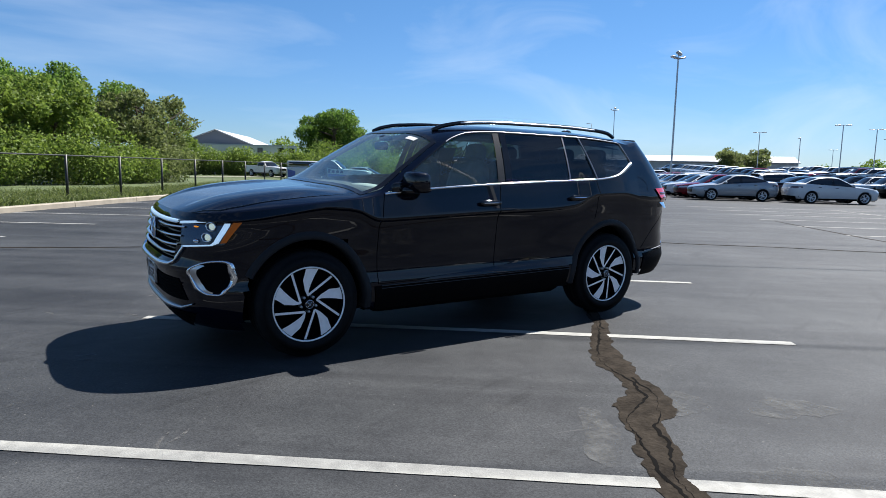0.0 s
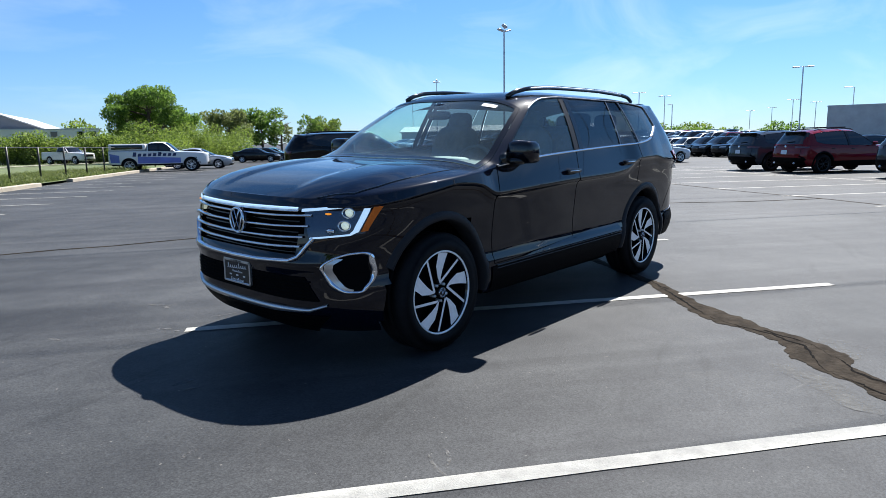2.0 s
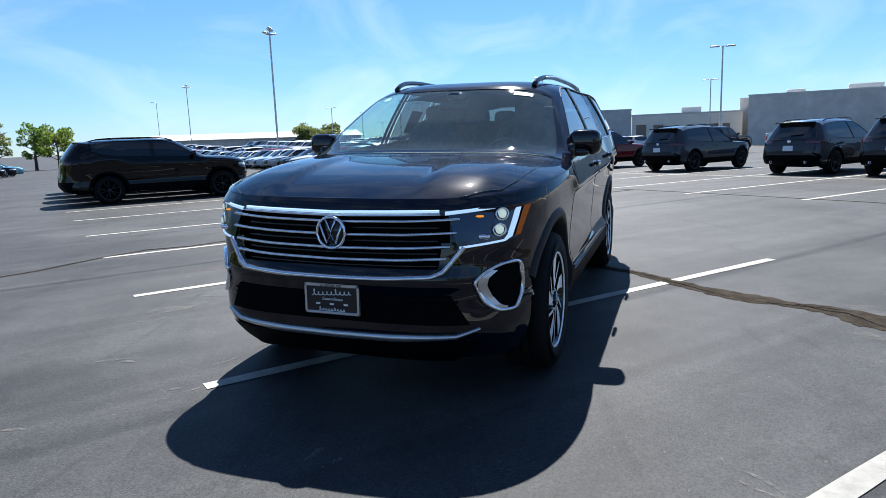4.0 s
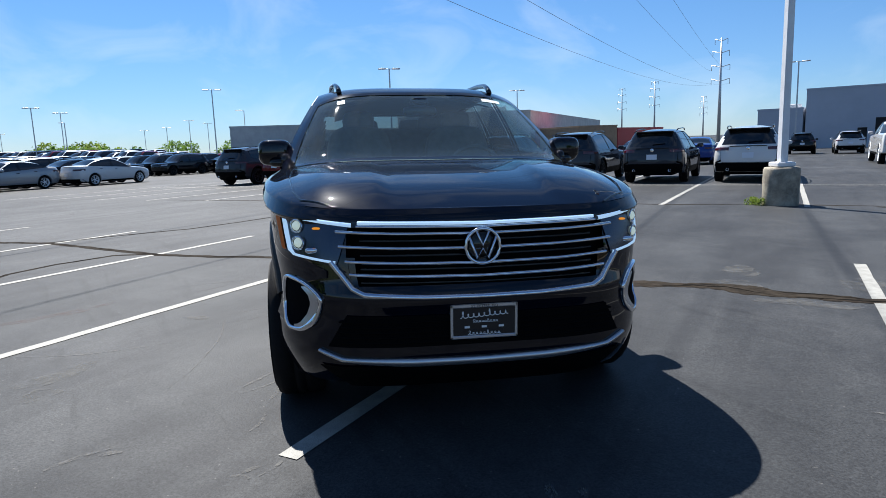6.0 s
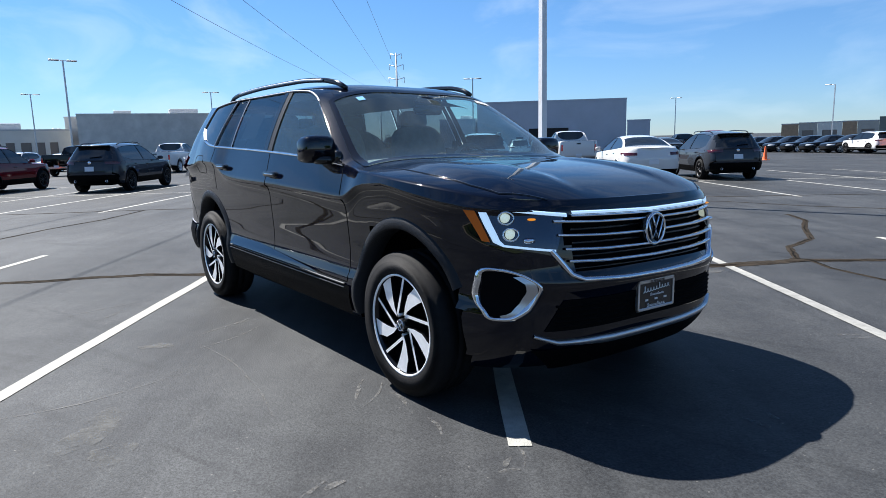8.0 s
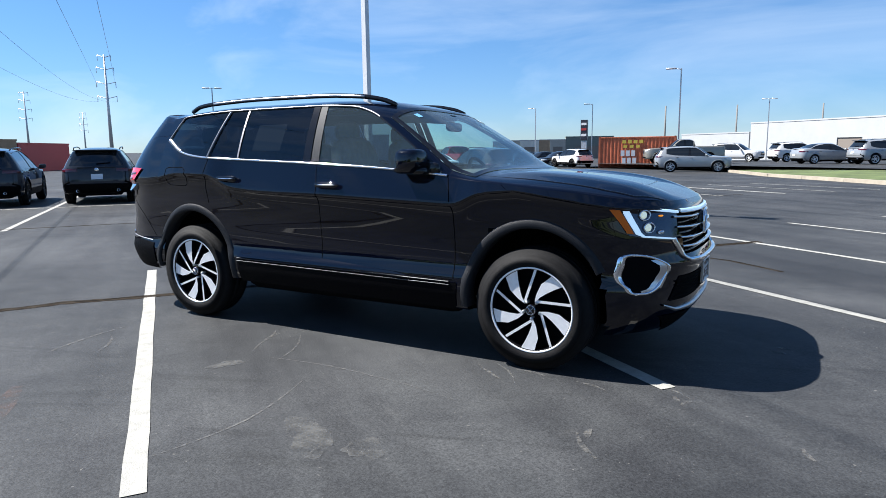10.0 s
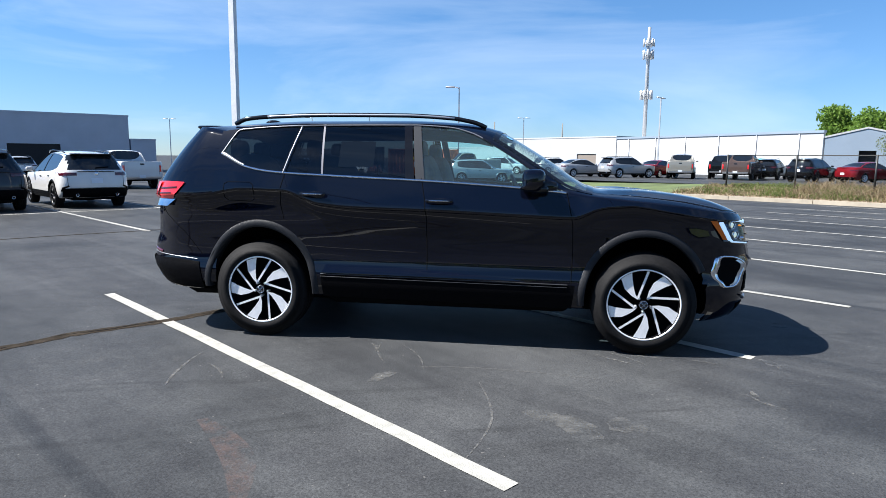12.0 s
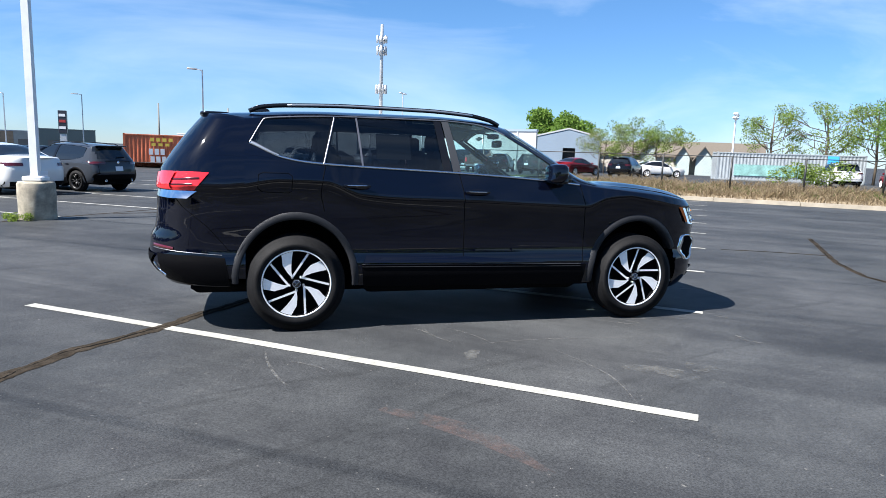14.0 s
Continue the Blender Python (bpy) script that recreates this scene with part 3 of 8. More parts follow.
HERO = Shape(
    nose=[(0.18, 2.16), (0.28, 2.275), (0.36, 2.326), (0.40, 2.335), (0.50, 2.338), (0.58, 2.350), (0.66, 2.375), (0.72, 2.345), (0.87, 2.320), (0.97, 2.297), (1.0, 2.285), (1.03, 2.262), (1.2, 2.16)],
    nose_n=[(0.2, 3.8), (0.5, 3.7), (0.62, 3.6), (0.8, 3.8), (0.95, 3.6), (1.03, 3.5), (1.2, 3.3)], nose_from=1.2,
    tail=[(0.30, -2.45), (0.42, -2.57), (0.54, -2.635), (0.69, -2.625), (0.78, -2.585), (1.07, -2.555), (1.22, -2.535), (1.3, -2.49), (1.5, -2.35), (1.66, -2.22), (1.7, -2.19)],
    tail_n=[(0.3, 3.6), (1.1, 3.8), (1.7, 3.4)], tail_from=-1.87,
    sill=[(-2.7, 0.36), (-1.95, 0.34), (-0.98, 0.33), (0.98, 0.31), (1.6, 0.27), (1.95, 0.23), (2.4, 0.28)],
    belt=[(-1.87, 1.448), (-1.83, 1.434), (-1.61, 1.337), (-1.45, 1.305), (-1.27, 1.289), (-0.98, 1.275), (-0.2, 1.245), (0.54, 1.204), (0.9, 1.170), (1.1, 1.145), (1.4, 1.122), (1.7, 1.096), (1.9, 1.074), (2.1, 1.048), (2.26, 1.03)],
    drip=[(-1.87, 1.622), (-1.72, 1.64), (-1.4, 1.665), (-1.0, 1.68), (-0.3, 1.685), (0.0, 1.668), (0.17, 1.625), (0.39, 1.505), (0.65, 1.34), (0.82, 1.222), (0.9, 1.172)],
    rear_top=[(-2.7, 1.665), (-2.25, 1.655), (-1.87, 1.622)],
    crown=[(-2.7, 1.68), (-2.21, 1.67), (-1.9, 1.70), (-1.2, 1.735), (-0.4, 1.74), (0.1, 1.715), (0.30, 1.672), (0.36, 1.645), (0.72, 1.430), (1.08, 1.212), (1.16, 1.200), (1.4, 1.190), (1.7, 1.166), (1.95, 1.128), (2.1, 1.092), (2.2, 1.055), (2.26, 1.03)],
    bow=[(-0.4, 0.0), (0.33, 0.04), (1.08, 0.055), (1.6, 0.03), (2.1, 0.0)],
    side=hero_side, relief=hero_relief, cap_p=smooth_curve([(-2.2, 3.6), (0.33, 4.6), (1.08, 5.0), (1.5, 5.0), (2.2, 5.0)]), pillar_t=0.94, dlo=(-1.87, 0.9), screen=(0.33, 1.08), back_pane=(9, 9.1),
    arches=[(1.49, 0.38, 0.50), (-1.49, 0.38, 0.50)], tail_pane=(1.24, 1.62, 0.66), bed=None, res=(30, 40, 22), hole=hero_hole, crease=char_line, squash=0.9)
hero = thing("sport_utility_vehicle", pose(0, 0, 0), "glossy black family SUV with chrome grille bars and lit headlights", "car")
hero_bm, hero_panes = shell(HERO, 0.026)
h_body = part("body", hero_bm, M_PAINT, hero, "glossy black painted steel body")
for pane_name, bm in hero_panes.items():
    part(pane_name, bm, M_SCREEN if pane_name == "windscreen" else M_TINT, hero)


def on_left(x, z, d=0.0):
    return HERO.left(x, z, d)


def mirrored(name, data, mat_, parent, label=""):
    """The same part on both sides of the car."""
    a = part(name, data, mat_, parent, label)
    b = part(name, flipped(data), mat_, parent, label)
    return a, b


def pane_lift(x, z):
    return HERO.left(x, z, -0.006)


drip, belt = HERO.k["drip"], HERO.k["belt"]


def edge_line(curve, x0, x1, off=0.0):
    n = max(2, round(abs(x1 - x0) / 0.03))
    return [(x0 + (x1 - x0) * i / n, curve(x0 + (x1 - x0) * i / n) + off) for i in range(n + 1)]


# side panes: (name, bottom x range, top x range, glass)
for pane_name, (b0, b1), (t0, t1), g in (("quarter_window", (-1.845, -1.30), (-1.74, -1.205), M_TINT), ("fixed_window", (-1.265, -0.985), (-1.17, -1.02), M_TINT), ("rear_door_window", (-0.97, -0.315), (-1.005, -0.365), M_TINT), ("front_door_window", (-0.165, 0.885), (-0.235, 0.84), M_CLEAR)):
    if pane_name == "front_door_window":
        low, high = edge_line(belt, b0, 0.86), edge_line(drip, t0, 0.86)
    else:
        low, high = edge_line(belt, b0, b1), edge_line(drip, t0, t1)
    mirrored(pane_name, turned(patch(low, high, pane_lift, 8, 0.04)), g, hero)
# pillars between the panes
for (b0, b1), (t0, t1), m_ in (((-0.315, -0.245), (-0.365, -0.305), M_GLOSSBLACK), ((-0.235, -0.165), (-0.295, -0.235), M_PILLAR), ((-1.30, -1.265), (-1.205, -1.17), M_GLOSSBLACK), ((-0.985, -0.97), (-1.02, -1.005), M_SATIN_DARK)):
    mirrored("pillar", patch(edge_line(belt, b0, b1), edge_line(drip, t0, t1), lambda x, z: HERO.left(x, z, 0.001), 8, 0.03), m_, hero)
mirrored("quarter_panel", patch(edge_line(belt, -1.87, -1.845), edge_line(drip, -1.87, -1.74), lambda x, z: HERO.left(x, z, 0.0), 10, 0.02), M_PAINT, hero)
# bright window surround, broad at the rear corner
mirrored("window_trim", ribbon(edge_line(belt, -1.825, -1.62, 0.010), lambda t: 0.030 * (1 - 0.55 * t), on_left, 0.009), M_SATIN, hero, "satin corner of the window surround")
mirrored("window_trim", ribbon(edge_line(belt, -1.835, 0.9, 0.004), 0.015, on_left, 0.007), M_CHROME, hero, "chrome strip under the windows")
mirrored("window_trim", ribbon([(-1.835, 1.44)] + [(-1.83 + 0.10 * t, 1.44 + 0.185 * t**0.9) for t in (0.15, 0.4, 0.7, 1.0)] + edge_line(drip, -1.70, 0.26, -0.006), 0.011, on_left, 0.005), M_SATIN_DARK, hero, "satin strip over the windows")
mirrored("window_trim", ribbon([(-1.283, 1.293), (-1.188, 1.66)], 0.013, on_left, 0.008), M_SATIN_DARK, hero)
mirrored("pillar_trim", ribbon(edge_line(drip, 0.26, 0.86, -0.006), 0.012, on_left, 0.004), M_GLOSSBLACK, hero)
# roof rails
rail_pts = [(-1.84, 0.575, 1.694), (-1.74, 0.580, 1.732), (-1.55, 0.585, 1.750), (-1.0, 0.585, 1.766), (-0.4, 0.580, 1.763), (0.0, 0.565, 1.742), (0.11, 0.556, 1.724), (0.19, 0.548, 1.706), (0.27, 0.542, 1.670)]
rail_c = [smooth_curve([(p[0], p[i]) for p in rail_pts]) for i in (1, 2)]
rail_line = [(x, rail_c[0](x), rail_c[1](x)) for x in [-1.84 + 2.11 * i / 50 for i in range(51)]]
mirrored("roof_rail", tube(rail_line, 0.018, 10), M_GLOSSBLACK, hero, "black roof rail with a bright outer strip")
mirrored("rail_strip", tube([(x, y + 0.018, z) for x, y, z in rail_line if -1.55 < x < 0.05], 0.009, 8), M_SATIN, hero)
part("antenna_fin", blob((-1.75, 0.0, 1.735), (0.075, 0.018, 0.035), 0.9), M_GLOSSBLACK, hero)
# spoiler over the rear window
part("spoiler", joined(blob((-2.10, 0, 1.668), (0.125, 0.58, 0.016), 0.35, 8, 24)), M_PAINT, hero)

# wheel openings, sills
for ax in (1.49, -1.49):
    mirrored("arch_trim", arch_trim(HERO, ax, 0.38, 0.482, 0.546, on_left, (0.60, 0.33) if ax > 0 else (0.34, 0.365), squash=0.9, proud=0.010), M_ARCH, hero, "grey-black wheel arch moulding")
    for s in (1, -1):
        part("wheel_well", wheel_well(ax, 0.38, 0.485, 0.52, 0.845 if ax > 0 else 0.92, s), M_DARK, hero)
mirrored("sill_cladding", patch([(-0.965, 0.325), (0.965, 0.305)], [(-0.985, 0.50), (0.985, 0.485)], lambda x, z: HERO.left(x, z, 0.008), 6, 0.05), M_PLASTIC, hero, "black sill cladding")
mirrored("sill_strip", ribbon([(-0.98, 0.508), (0.93, 0.490)], 0.006, on_left, 0.014), M_STRIP, hero)
mirrored("sill_strip", ribbon([(-0.98, 0.488), (0.93, 0.470)], 0.005, on_left, 0.014), M_STRIP, hero)
mirrored("door_ledge", patch([(-0.97, 0.520), (0.62, 0.508)], [(-0.93, 0.612), (0.50, 0.525)], lambda x, z: HERO.left(x, z, 0.020 - (z - 0.51) * 0.28), 4, 0.05), M_PAINT, hero)
part("underbody", joined(box(-2.3, 2.1, -0.62, 0.62, 0.24, 0.34, 0.04), box(-0.96, 0.96, -0.86, 0.86, 0.26, 0.36, 0.04), box(-2.0, 1.95, -0.5, 0.5, 0.3, 0.6, 0.05)), M_DARK, hero)

# panel gaps
for line in ([(-0.19, 1.265), (-0.155, 1.10), (-0.14, 0.95), (-0.135, 0.50)], [(0.905, 1.175), (0.93, 1.06), (0.955, 0.93), (0.962, 0.75), (0.955, 0.505)], [(-1.265, 1.305), (-1.295, 1.17), (-1.305, 1.05), (-1.28, 0.93)], [(0.95, 0.505), (0.0, 0.52), (-0.95, 0.535)]):
    mirrored("panel_gap", ribbon(line, 0.007, on_left, 0.0012), M_DARK, hero)
mirrored("panel_gap", ribbon([(-1.99, 0.62), (-2.14, 0.80), (-2.32, 0.95), (-2.39, 1.04)], 0.006, on_left, 0.001), M_DARK, hero)
part("fuel_flap", ribbon([(-1.77, 1.20), (-1.74, 1.215), (-1.55, 1.215), (-1.52, 1.19), (-1.525, 1.08), (-1.55, 1.065), (-1.74, 1.07), (-1.775, 1.095), (-1.77, 1.20)], 0.006, HERO.right, 0.0012), M_DARK, hero)
# bonnet shut line
bonnet = [(2.2, 0.60), (2.05, 0.76), (1.9, 0.80), (1.6, 0.83), (1.3, 0.835), (1.08, 0.83)]


def on_bonnet(x, y, d=0.0):
    k = HERO.k
    ye, ze = HERO.half(x, k["belt"](x)), k["belt"](x)
    t = min(1.0, abs(y) / max(ye, 0.01))
    return (x + k["bow"](x) * (1 - t * t), y, ze + (k["crown"](x) - ze) * (1 - t ** k["cap_p"](x)) + hero_relief(x, y) + d)


mirrored("panel_gap", ribbon(bonnet, 0.005, on_bonnet, 0.0006), M_GLOSSBLACK, hero)

# door handles and mirrors
for hx, hz in ((-1.03, 1.132), (-0.04, 1.098)):
    grip = blob((hx, HERO.half(hx, hz) + 0.026, hz), (0.108, 0.012, 0.019), 0.55, 8, 16)
    mirrored("door_handle", grip, M_PAINT, hero)
    mirrored("handle_recess", blob((hx + 0.005, HERO.half(hx, hz) - 0.004, hz - 0.012), (0.085, 0.012, 0.032), 0.7, 8, 16), M_GLOSSBLACK, hero)
    mirrored("handle_strip", blob((hx, HERO.half(hx, hz) + 0.036, hz), (0.085, 0.004, 0.004), 0.6, 6, 8), M_CHROME, hero)
cap = blob((0.665, 0.968, 1.262), (0.085, 0.102, 0.082), 0.55, 14, 22)
cap = [(x + 0.05 * (y - 0.9) * -1.0 - (0.02 if z < 1.22 else 0), y, z + 0.02 * (x - 0.66)) for x, y, z in cap[0]], cap[1]
mirrored("door_mirror", cap, M_PAINT, hero, "gloss black door mirror")
mirrored("mirror_stalk", joined(blob((0.70, 0.915, 1.20), (0.075, 0.09, 0.028), 0.6, 8, 12), blob((0.74, 0.90, 1.215), (0.10, 0.025, 0.045), 0.6, 8, 12)), M_GLOSSBLACK, hero)
mirrored("mirror_glass", blob((0.592, 0.965, 1.262), (0.006, 0.082, 0.062), 0.5, 8, 16), M_CHROME, hero)

# grille: dark field, four bars, lit bar, U-shaped bright strip
def nose(y, z, d=0.0):
    return HERO.front(y, z, d)


part("grille", patch([(-0.56, 0.66), (0.56, 0.66)], [(-0.66, 0.985), (0.66, 0.985)], lambda y, z: nose(y, z, -0.045), 12, 0.04), M_DARK, hero, "black grille field")
for z0, yw in ((0.928, 0.61), (0.868, 0.60), (0.806, 0.575), (0.752, 0.56)):
    part("grille_bar", ribbon([(-yw, z0 + 0.012), (-yw * 0.6, z0 + 0.002), (0, z0 - 0.004), (yw * 0.6, z0 + 0.002), (yw, z0 + 0.012)], 0.012, nose, 0.016), M_CHROME, hero, "chrome grille bar")
for z0 in (0.898, 0.837, 0.779, 0.722):
    part("grille_slat", ribbon([(-0.52, z0), (0, z0 - 0.006), (0.52, z0)], 0.010, lambda y, z, d: nose(y, z, d - 0.03), 0.006), M_GLOSSBLACK, hero)
part("light_bar", ribbon([(-0.52, 0.976), (0, 0.966), (0.52, 0.976)], 0.015, nose, 0.014), M_DRL, hero, "lit white bar across the nose")
part("light_bar_trim", ribbon([(-0.525, 0.962), (0, 0.951), (0.525, 0.962)], 0.010, nose, 0.017), M_CHROME, hero)
part("lower_strip", ribbon([(-0.635, 0.815), (-0.60, 0.77), (-0.55, 0.705), (-0.50, 0.682), (-0.25, 0.668), (0, 0.664), (0.25, 0.668), (0.50, 0.682), (0.55, 0.705), (0.60, 0.77), (0.635, 0.815)], 0.022, nose, 0.016), M_CHROME, hero, "chrome U-shaped strip")
part("lower_grille", patch([(-0.66, 0.445), (0.66, 0.445)], [(-0.58, 0.585), (0.58, 0.585)], lambda y, z: nose(y, z, 0.004), 6, 0.05), M_DARK, hero)
for z0 in (0.465, 0.488, 0.511, 0.534, 0.557):
    part("lower_grille_slat", ribbon([(-0.61, z0), (0.61, z0)], 0.008, nose, 0.010), M_DARK, hero)
part("skid_strip", ribbon([(-0.70, 0.425), (-0.60, 0.388), (-0.3, 0.372), (0, 0.368), (0.3, 0.372), (0.60, 0.388), (0.70, 0.425)], lambda t: 0.012 + 0.026 * min(1, 4 * t, 4 * (1 - t)), nose, 0.014), M_SATIN, hero, "satin silver skid strip")
part("lower_bumper", patch([(-0.56, 0.235), (0.56, 0.235)], [(-0.70, 0.355), (0.70, 0.355)], lambda y, z: nose(y, z, 0.005), 6, 0.05), M_PLASTIC, hero)
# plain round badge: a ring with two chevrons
bx = nose(0, 0.872, 0.024)[0]
def badge_bar(pts, r_):
    return tube([(bx, y, 0.872 + z) for y, z in pts], r_, 6)


part("badge", joined(moved(tube([(0, 0.074 * math.cos(a), 0.074 * math.sin(a)) for a in [2 * math.pi * i / 40 for i in range(40)]], 0.0075, 8, True), Matrix.Translation((bx, 0, 0.872))), badge_bar([(-0.027, 0.063), (0, 0.002), (0.027, 0.063)], 0.0065), badge_bar([(-0.058, 0.040), (-0.024, -0.052), (0, -0.008), (0.024, -0.052), (0.058, 0.040)], 0.0065)), M_CHROME, hero, "round silver badge")
part("badge_back", moved(lathe([(0.0, 0.0), (0.072, 0.0), (0.076, -0.012), (0.076, -0.03)], 32), Matrix.Translation((bx - 0.006, 0, 0.872)) @ Matrix.Rotation(radians(90), 4, "Y")), M_GLOSSBLACK, hero)

def rounded(pts, n=6):
    """A smooth closed line through points."""
    out, m = [], len(pts)
    for i in range(m):
        p0, p1, p2, p3 = (pts[(i + j - 1) % m] for j in range(4))
        for q in range(n):
            t = q / n
            out.append(tuple(0.5 * (2 * b + (c - a) * t + (2 * a - 5 * b + 4 * c - d) * t * t + (3 * b - a - 3 * c + d) * t**3) for a, b, c, d in zip(p0, p1, p2, p3)))
    return out + [out[0]]


# headlamps
def lamp_outline(s):
    return [(s * 0.555, 0.974), (s * 0.70, 0.994), (s * 0.80, 1.008), (s * 0.864, 1.012)], [(s * 0.61, 0.806), (s * 0.70, 0.816), (s * 0.77, 0.826), (s * 0.834, 0.838)]


for s in (1, -1):
    hi, lo = lamp_outline(s)
    lamp = part("headlight", patch(lo, hi, lambda y, z: nose(y, z, 0.004), 10, 0.025), M_LAMPHOUSING, hero, "lit LED headlight in a dark housing")
    part("running_light", ribbon([(s * 0.545, 0.966), (s * 0.68, 0.981), (s * 0.79, 0.995), (s * 0.846, 1.001)], 0.019, nose, 0.012), M_DRL, lamp)
    part("running_light", ribbon([(s * 0.834, 0.996), (s * 0.822, 0.92), (s * 0.808, 0.852), (s * 0.79, 0.833), (s * 0.70, 0.822), (s * 0.615, 0.812)], lambda t: 0.022 if t < 0.45 else 0.011, nose, 0.010), M_DRL, lamp)
    part("side_reflector", patch([(s * 0.824, 0.848), (s * 0.842, 0.852)], [(s * 0.850, 0.994), (s * 0.873, 0.997)], lambda y, z: nose(y, z, 0.013), 8, 0.01), M_ORANGE_REFLECTOR, lamp)
    for z0, y0 in ((0.955, 0.772), (0.884, 0.766)):
        c = Vector(nose(s * y0, z0, -0.004))
        part("projector", blob(c, (0.020, 0.028, 0.023), 0.9, 10, 16), M_BEAM, lamp)
        part("projector_ring", moved(tube([(0, 0.034 * math.cos(a), 0.028 * math.sin(a)) for a in [2 * math.pi * i / 20 for i in range(20)]], 0.004, 6, True), Matrix.Translation(c + Vector((0.012, s * 0.010, 0))) @ Matrix.Rotation(radians(45 * s), 4, "Z")), M_CHROME, lamp)
    part("turn_signal", blob(nose(s * 0.690, 0.950, 0.003), (0.014, 0.020, 0.005), 0.7, 8, 12), M_AMBER, lamp)
    part("reflector_bowl", blob(nose(s * 0.712, 0.858, 0.003), (0.020, 0.030, 0.013), 0.7, 8, 12), M_CHROME, lamp)
    # air curtain in the bumper corner
    rim = rounded([(s * 0.841, 0.712), (s * 0.849, 0.603), (s * 0.838, 0.511), (s * 0.803, 0.500), (s * 0.762, 0.511), (s * 0.711, 0.562), (s * 0.684, 0.626), (s * 0.696, 0.667), (s * 0.742, 0.704), (s * 0.798, 0.723)])
    vent = part("bumper_vent", patch([(s * 0.841, 0.516), (s * 0.803, 0.504), (s * 0.765, 0.516), (s * 0.699, 0.594)], [(s * 0.838, 0.706), (s * 0.803, 0.717), (s * 0.748, 0.702), (s * 0.699, 0.658)], lambda y, z: nose(y, z, 0.003), 8, 0.02), M_DARK, hero, "dark air vent in a chrome frame")
    part("vent_scoop", patch([(s * 0.803, 0.506), (s * 0.765, 0.517), (s * 0.716, 0.566), (s * 0.691, 0.626), (s * 0.701, 0.667), (s * 0.742, 0.700)], [(s * 0.806, 0.517), (s * 0.779, 0.529), (s * 0.744, 0.576), (s * 0.727, 0.626), (s * 0.736, 0.665), (s * 0.767, 0.695)], lambda y, z: nose(y, z, 0.007), 4, 0.02), M_SATIN, vent)
    part("vent_frame", ribbon(rim, lambda t: 0.013 + 0.014 * math.exp(-((t - 0.53) / 0.13) ** 2), nose, 0.012, 0.012, True), M_CHROME, vent)

# dealer plate
px = nose(0, 0.56, 0.012)[0]
plate = part("dealer_plate", moved(box(-0.006, 0.006, -0.14, 0.14, -0.072, 0.072, 0.003), Matrix.Translation((px, 0, 0.552))), M_PLATE, hero, "black dealer plate in a silver frame", smooth=False)
frame_bits = [box(px - 0.008, px + 0.012, -0.147, 0.147, 0.610, 0.628, 0.004), box(px - 0.008, px + 0.012, -0.147, 0.147, 0.476, 0.490, 0.004), box(px - 0.008, px + 0.012, -0.147, -0.135, 0.476, 0.628, 0.004), box(px - 0.008, px + 0.012, 0.135, 0.147, 0.476, 0.628, 0.004)]
part("plate_frame", joined(*frame_bits), M_SATIN, plate, smooth=False)
# unreadable script: a looping stroke, small bars and three round marks
def script(y0, y1, z0, tall, r_, loops, rise_):
    pts = []
    for q in range(loops * 10 + 1):
        a = q / 10 * 2 * math.pi
        tall_ = tall * (1.9 if q < 9 or loops * 6 < q < loops * 6 + 8 else 1.0)
        pts.append((px + 0.0085, y0 + (y1 - y0) * q / (loops * 10) + 0.007 * math.sin(a), z0 + rise_ * q / (loops * 10) + tall_ * (0.5 - 0.5 * math.cos(a))))
    return tube(pts, r_, 5)


marks = [script(-0.105, 0.105, 0.566, 0.016, 0.0022, 9, 0.012), script(-0.05, 0.06, 0.547, 0.007, 0.0011, 9, 0.0)]
marks += [box(px + 0.006, px + 0.0085, y - 0.011, y + 0.011, 0.522, 0.531) for y in (-0.075, 0.0, 0.075)]
marks += [script(-0.072, 0.072, 0.494, 0.009, 0.0014, 9, 0.0)]
part("plate_lower_tab", box(px + 0.004, px + 0.0075, -0.085, 0.085, 0.484, 0.516, 0.002), M_PLATE, plate, smooth=False)
for mark in marks:
    part("plate_print", mark, M_WHITE_MARK, plate, "white print bar", smooth=False)
font = bpy.data.curves.new("plate_text", "FONT")
font.body, font.size, font.align_x, font.extrude = "ST. PETERS, MO", 0.017, "CENTER", 0.0006
font_ob = bpy.data.objects.new("plate_text", font)
text_me = bpy.data.meshes.new_from_object(font_ob)
bpy.data.objects.remove(font_ob)
text_me.transform(Matrix.Translation((px + 0.0135, 0, 0.6125)) @ Matrix(((0, 0, 1, 0), (1, 0, 0, 0), (0, 1, 0, 0), (0, 0, 0, 1))))
part("plate_text", text_me, M_PLATE, plate, "small dark lettering", smooth=False)

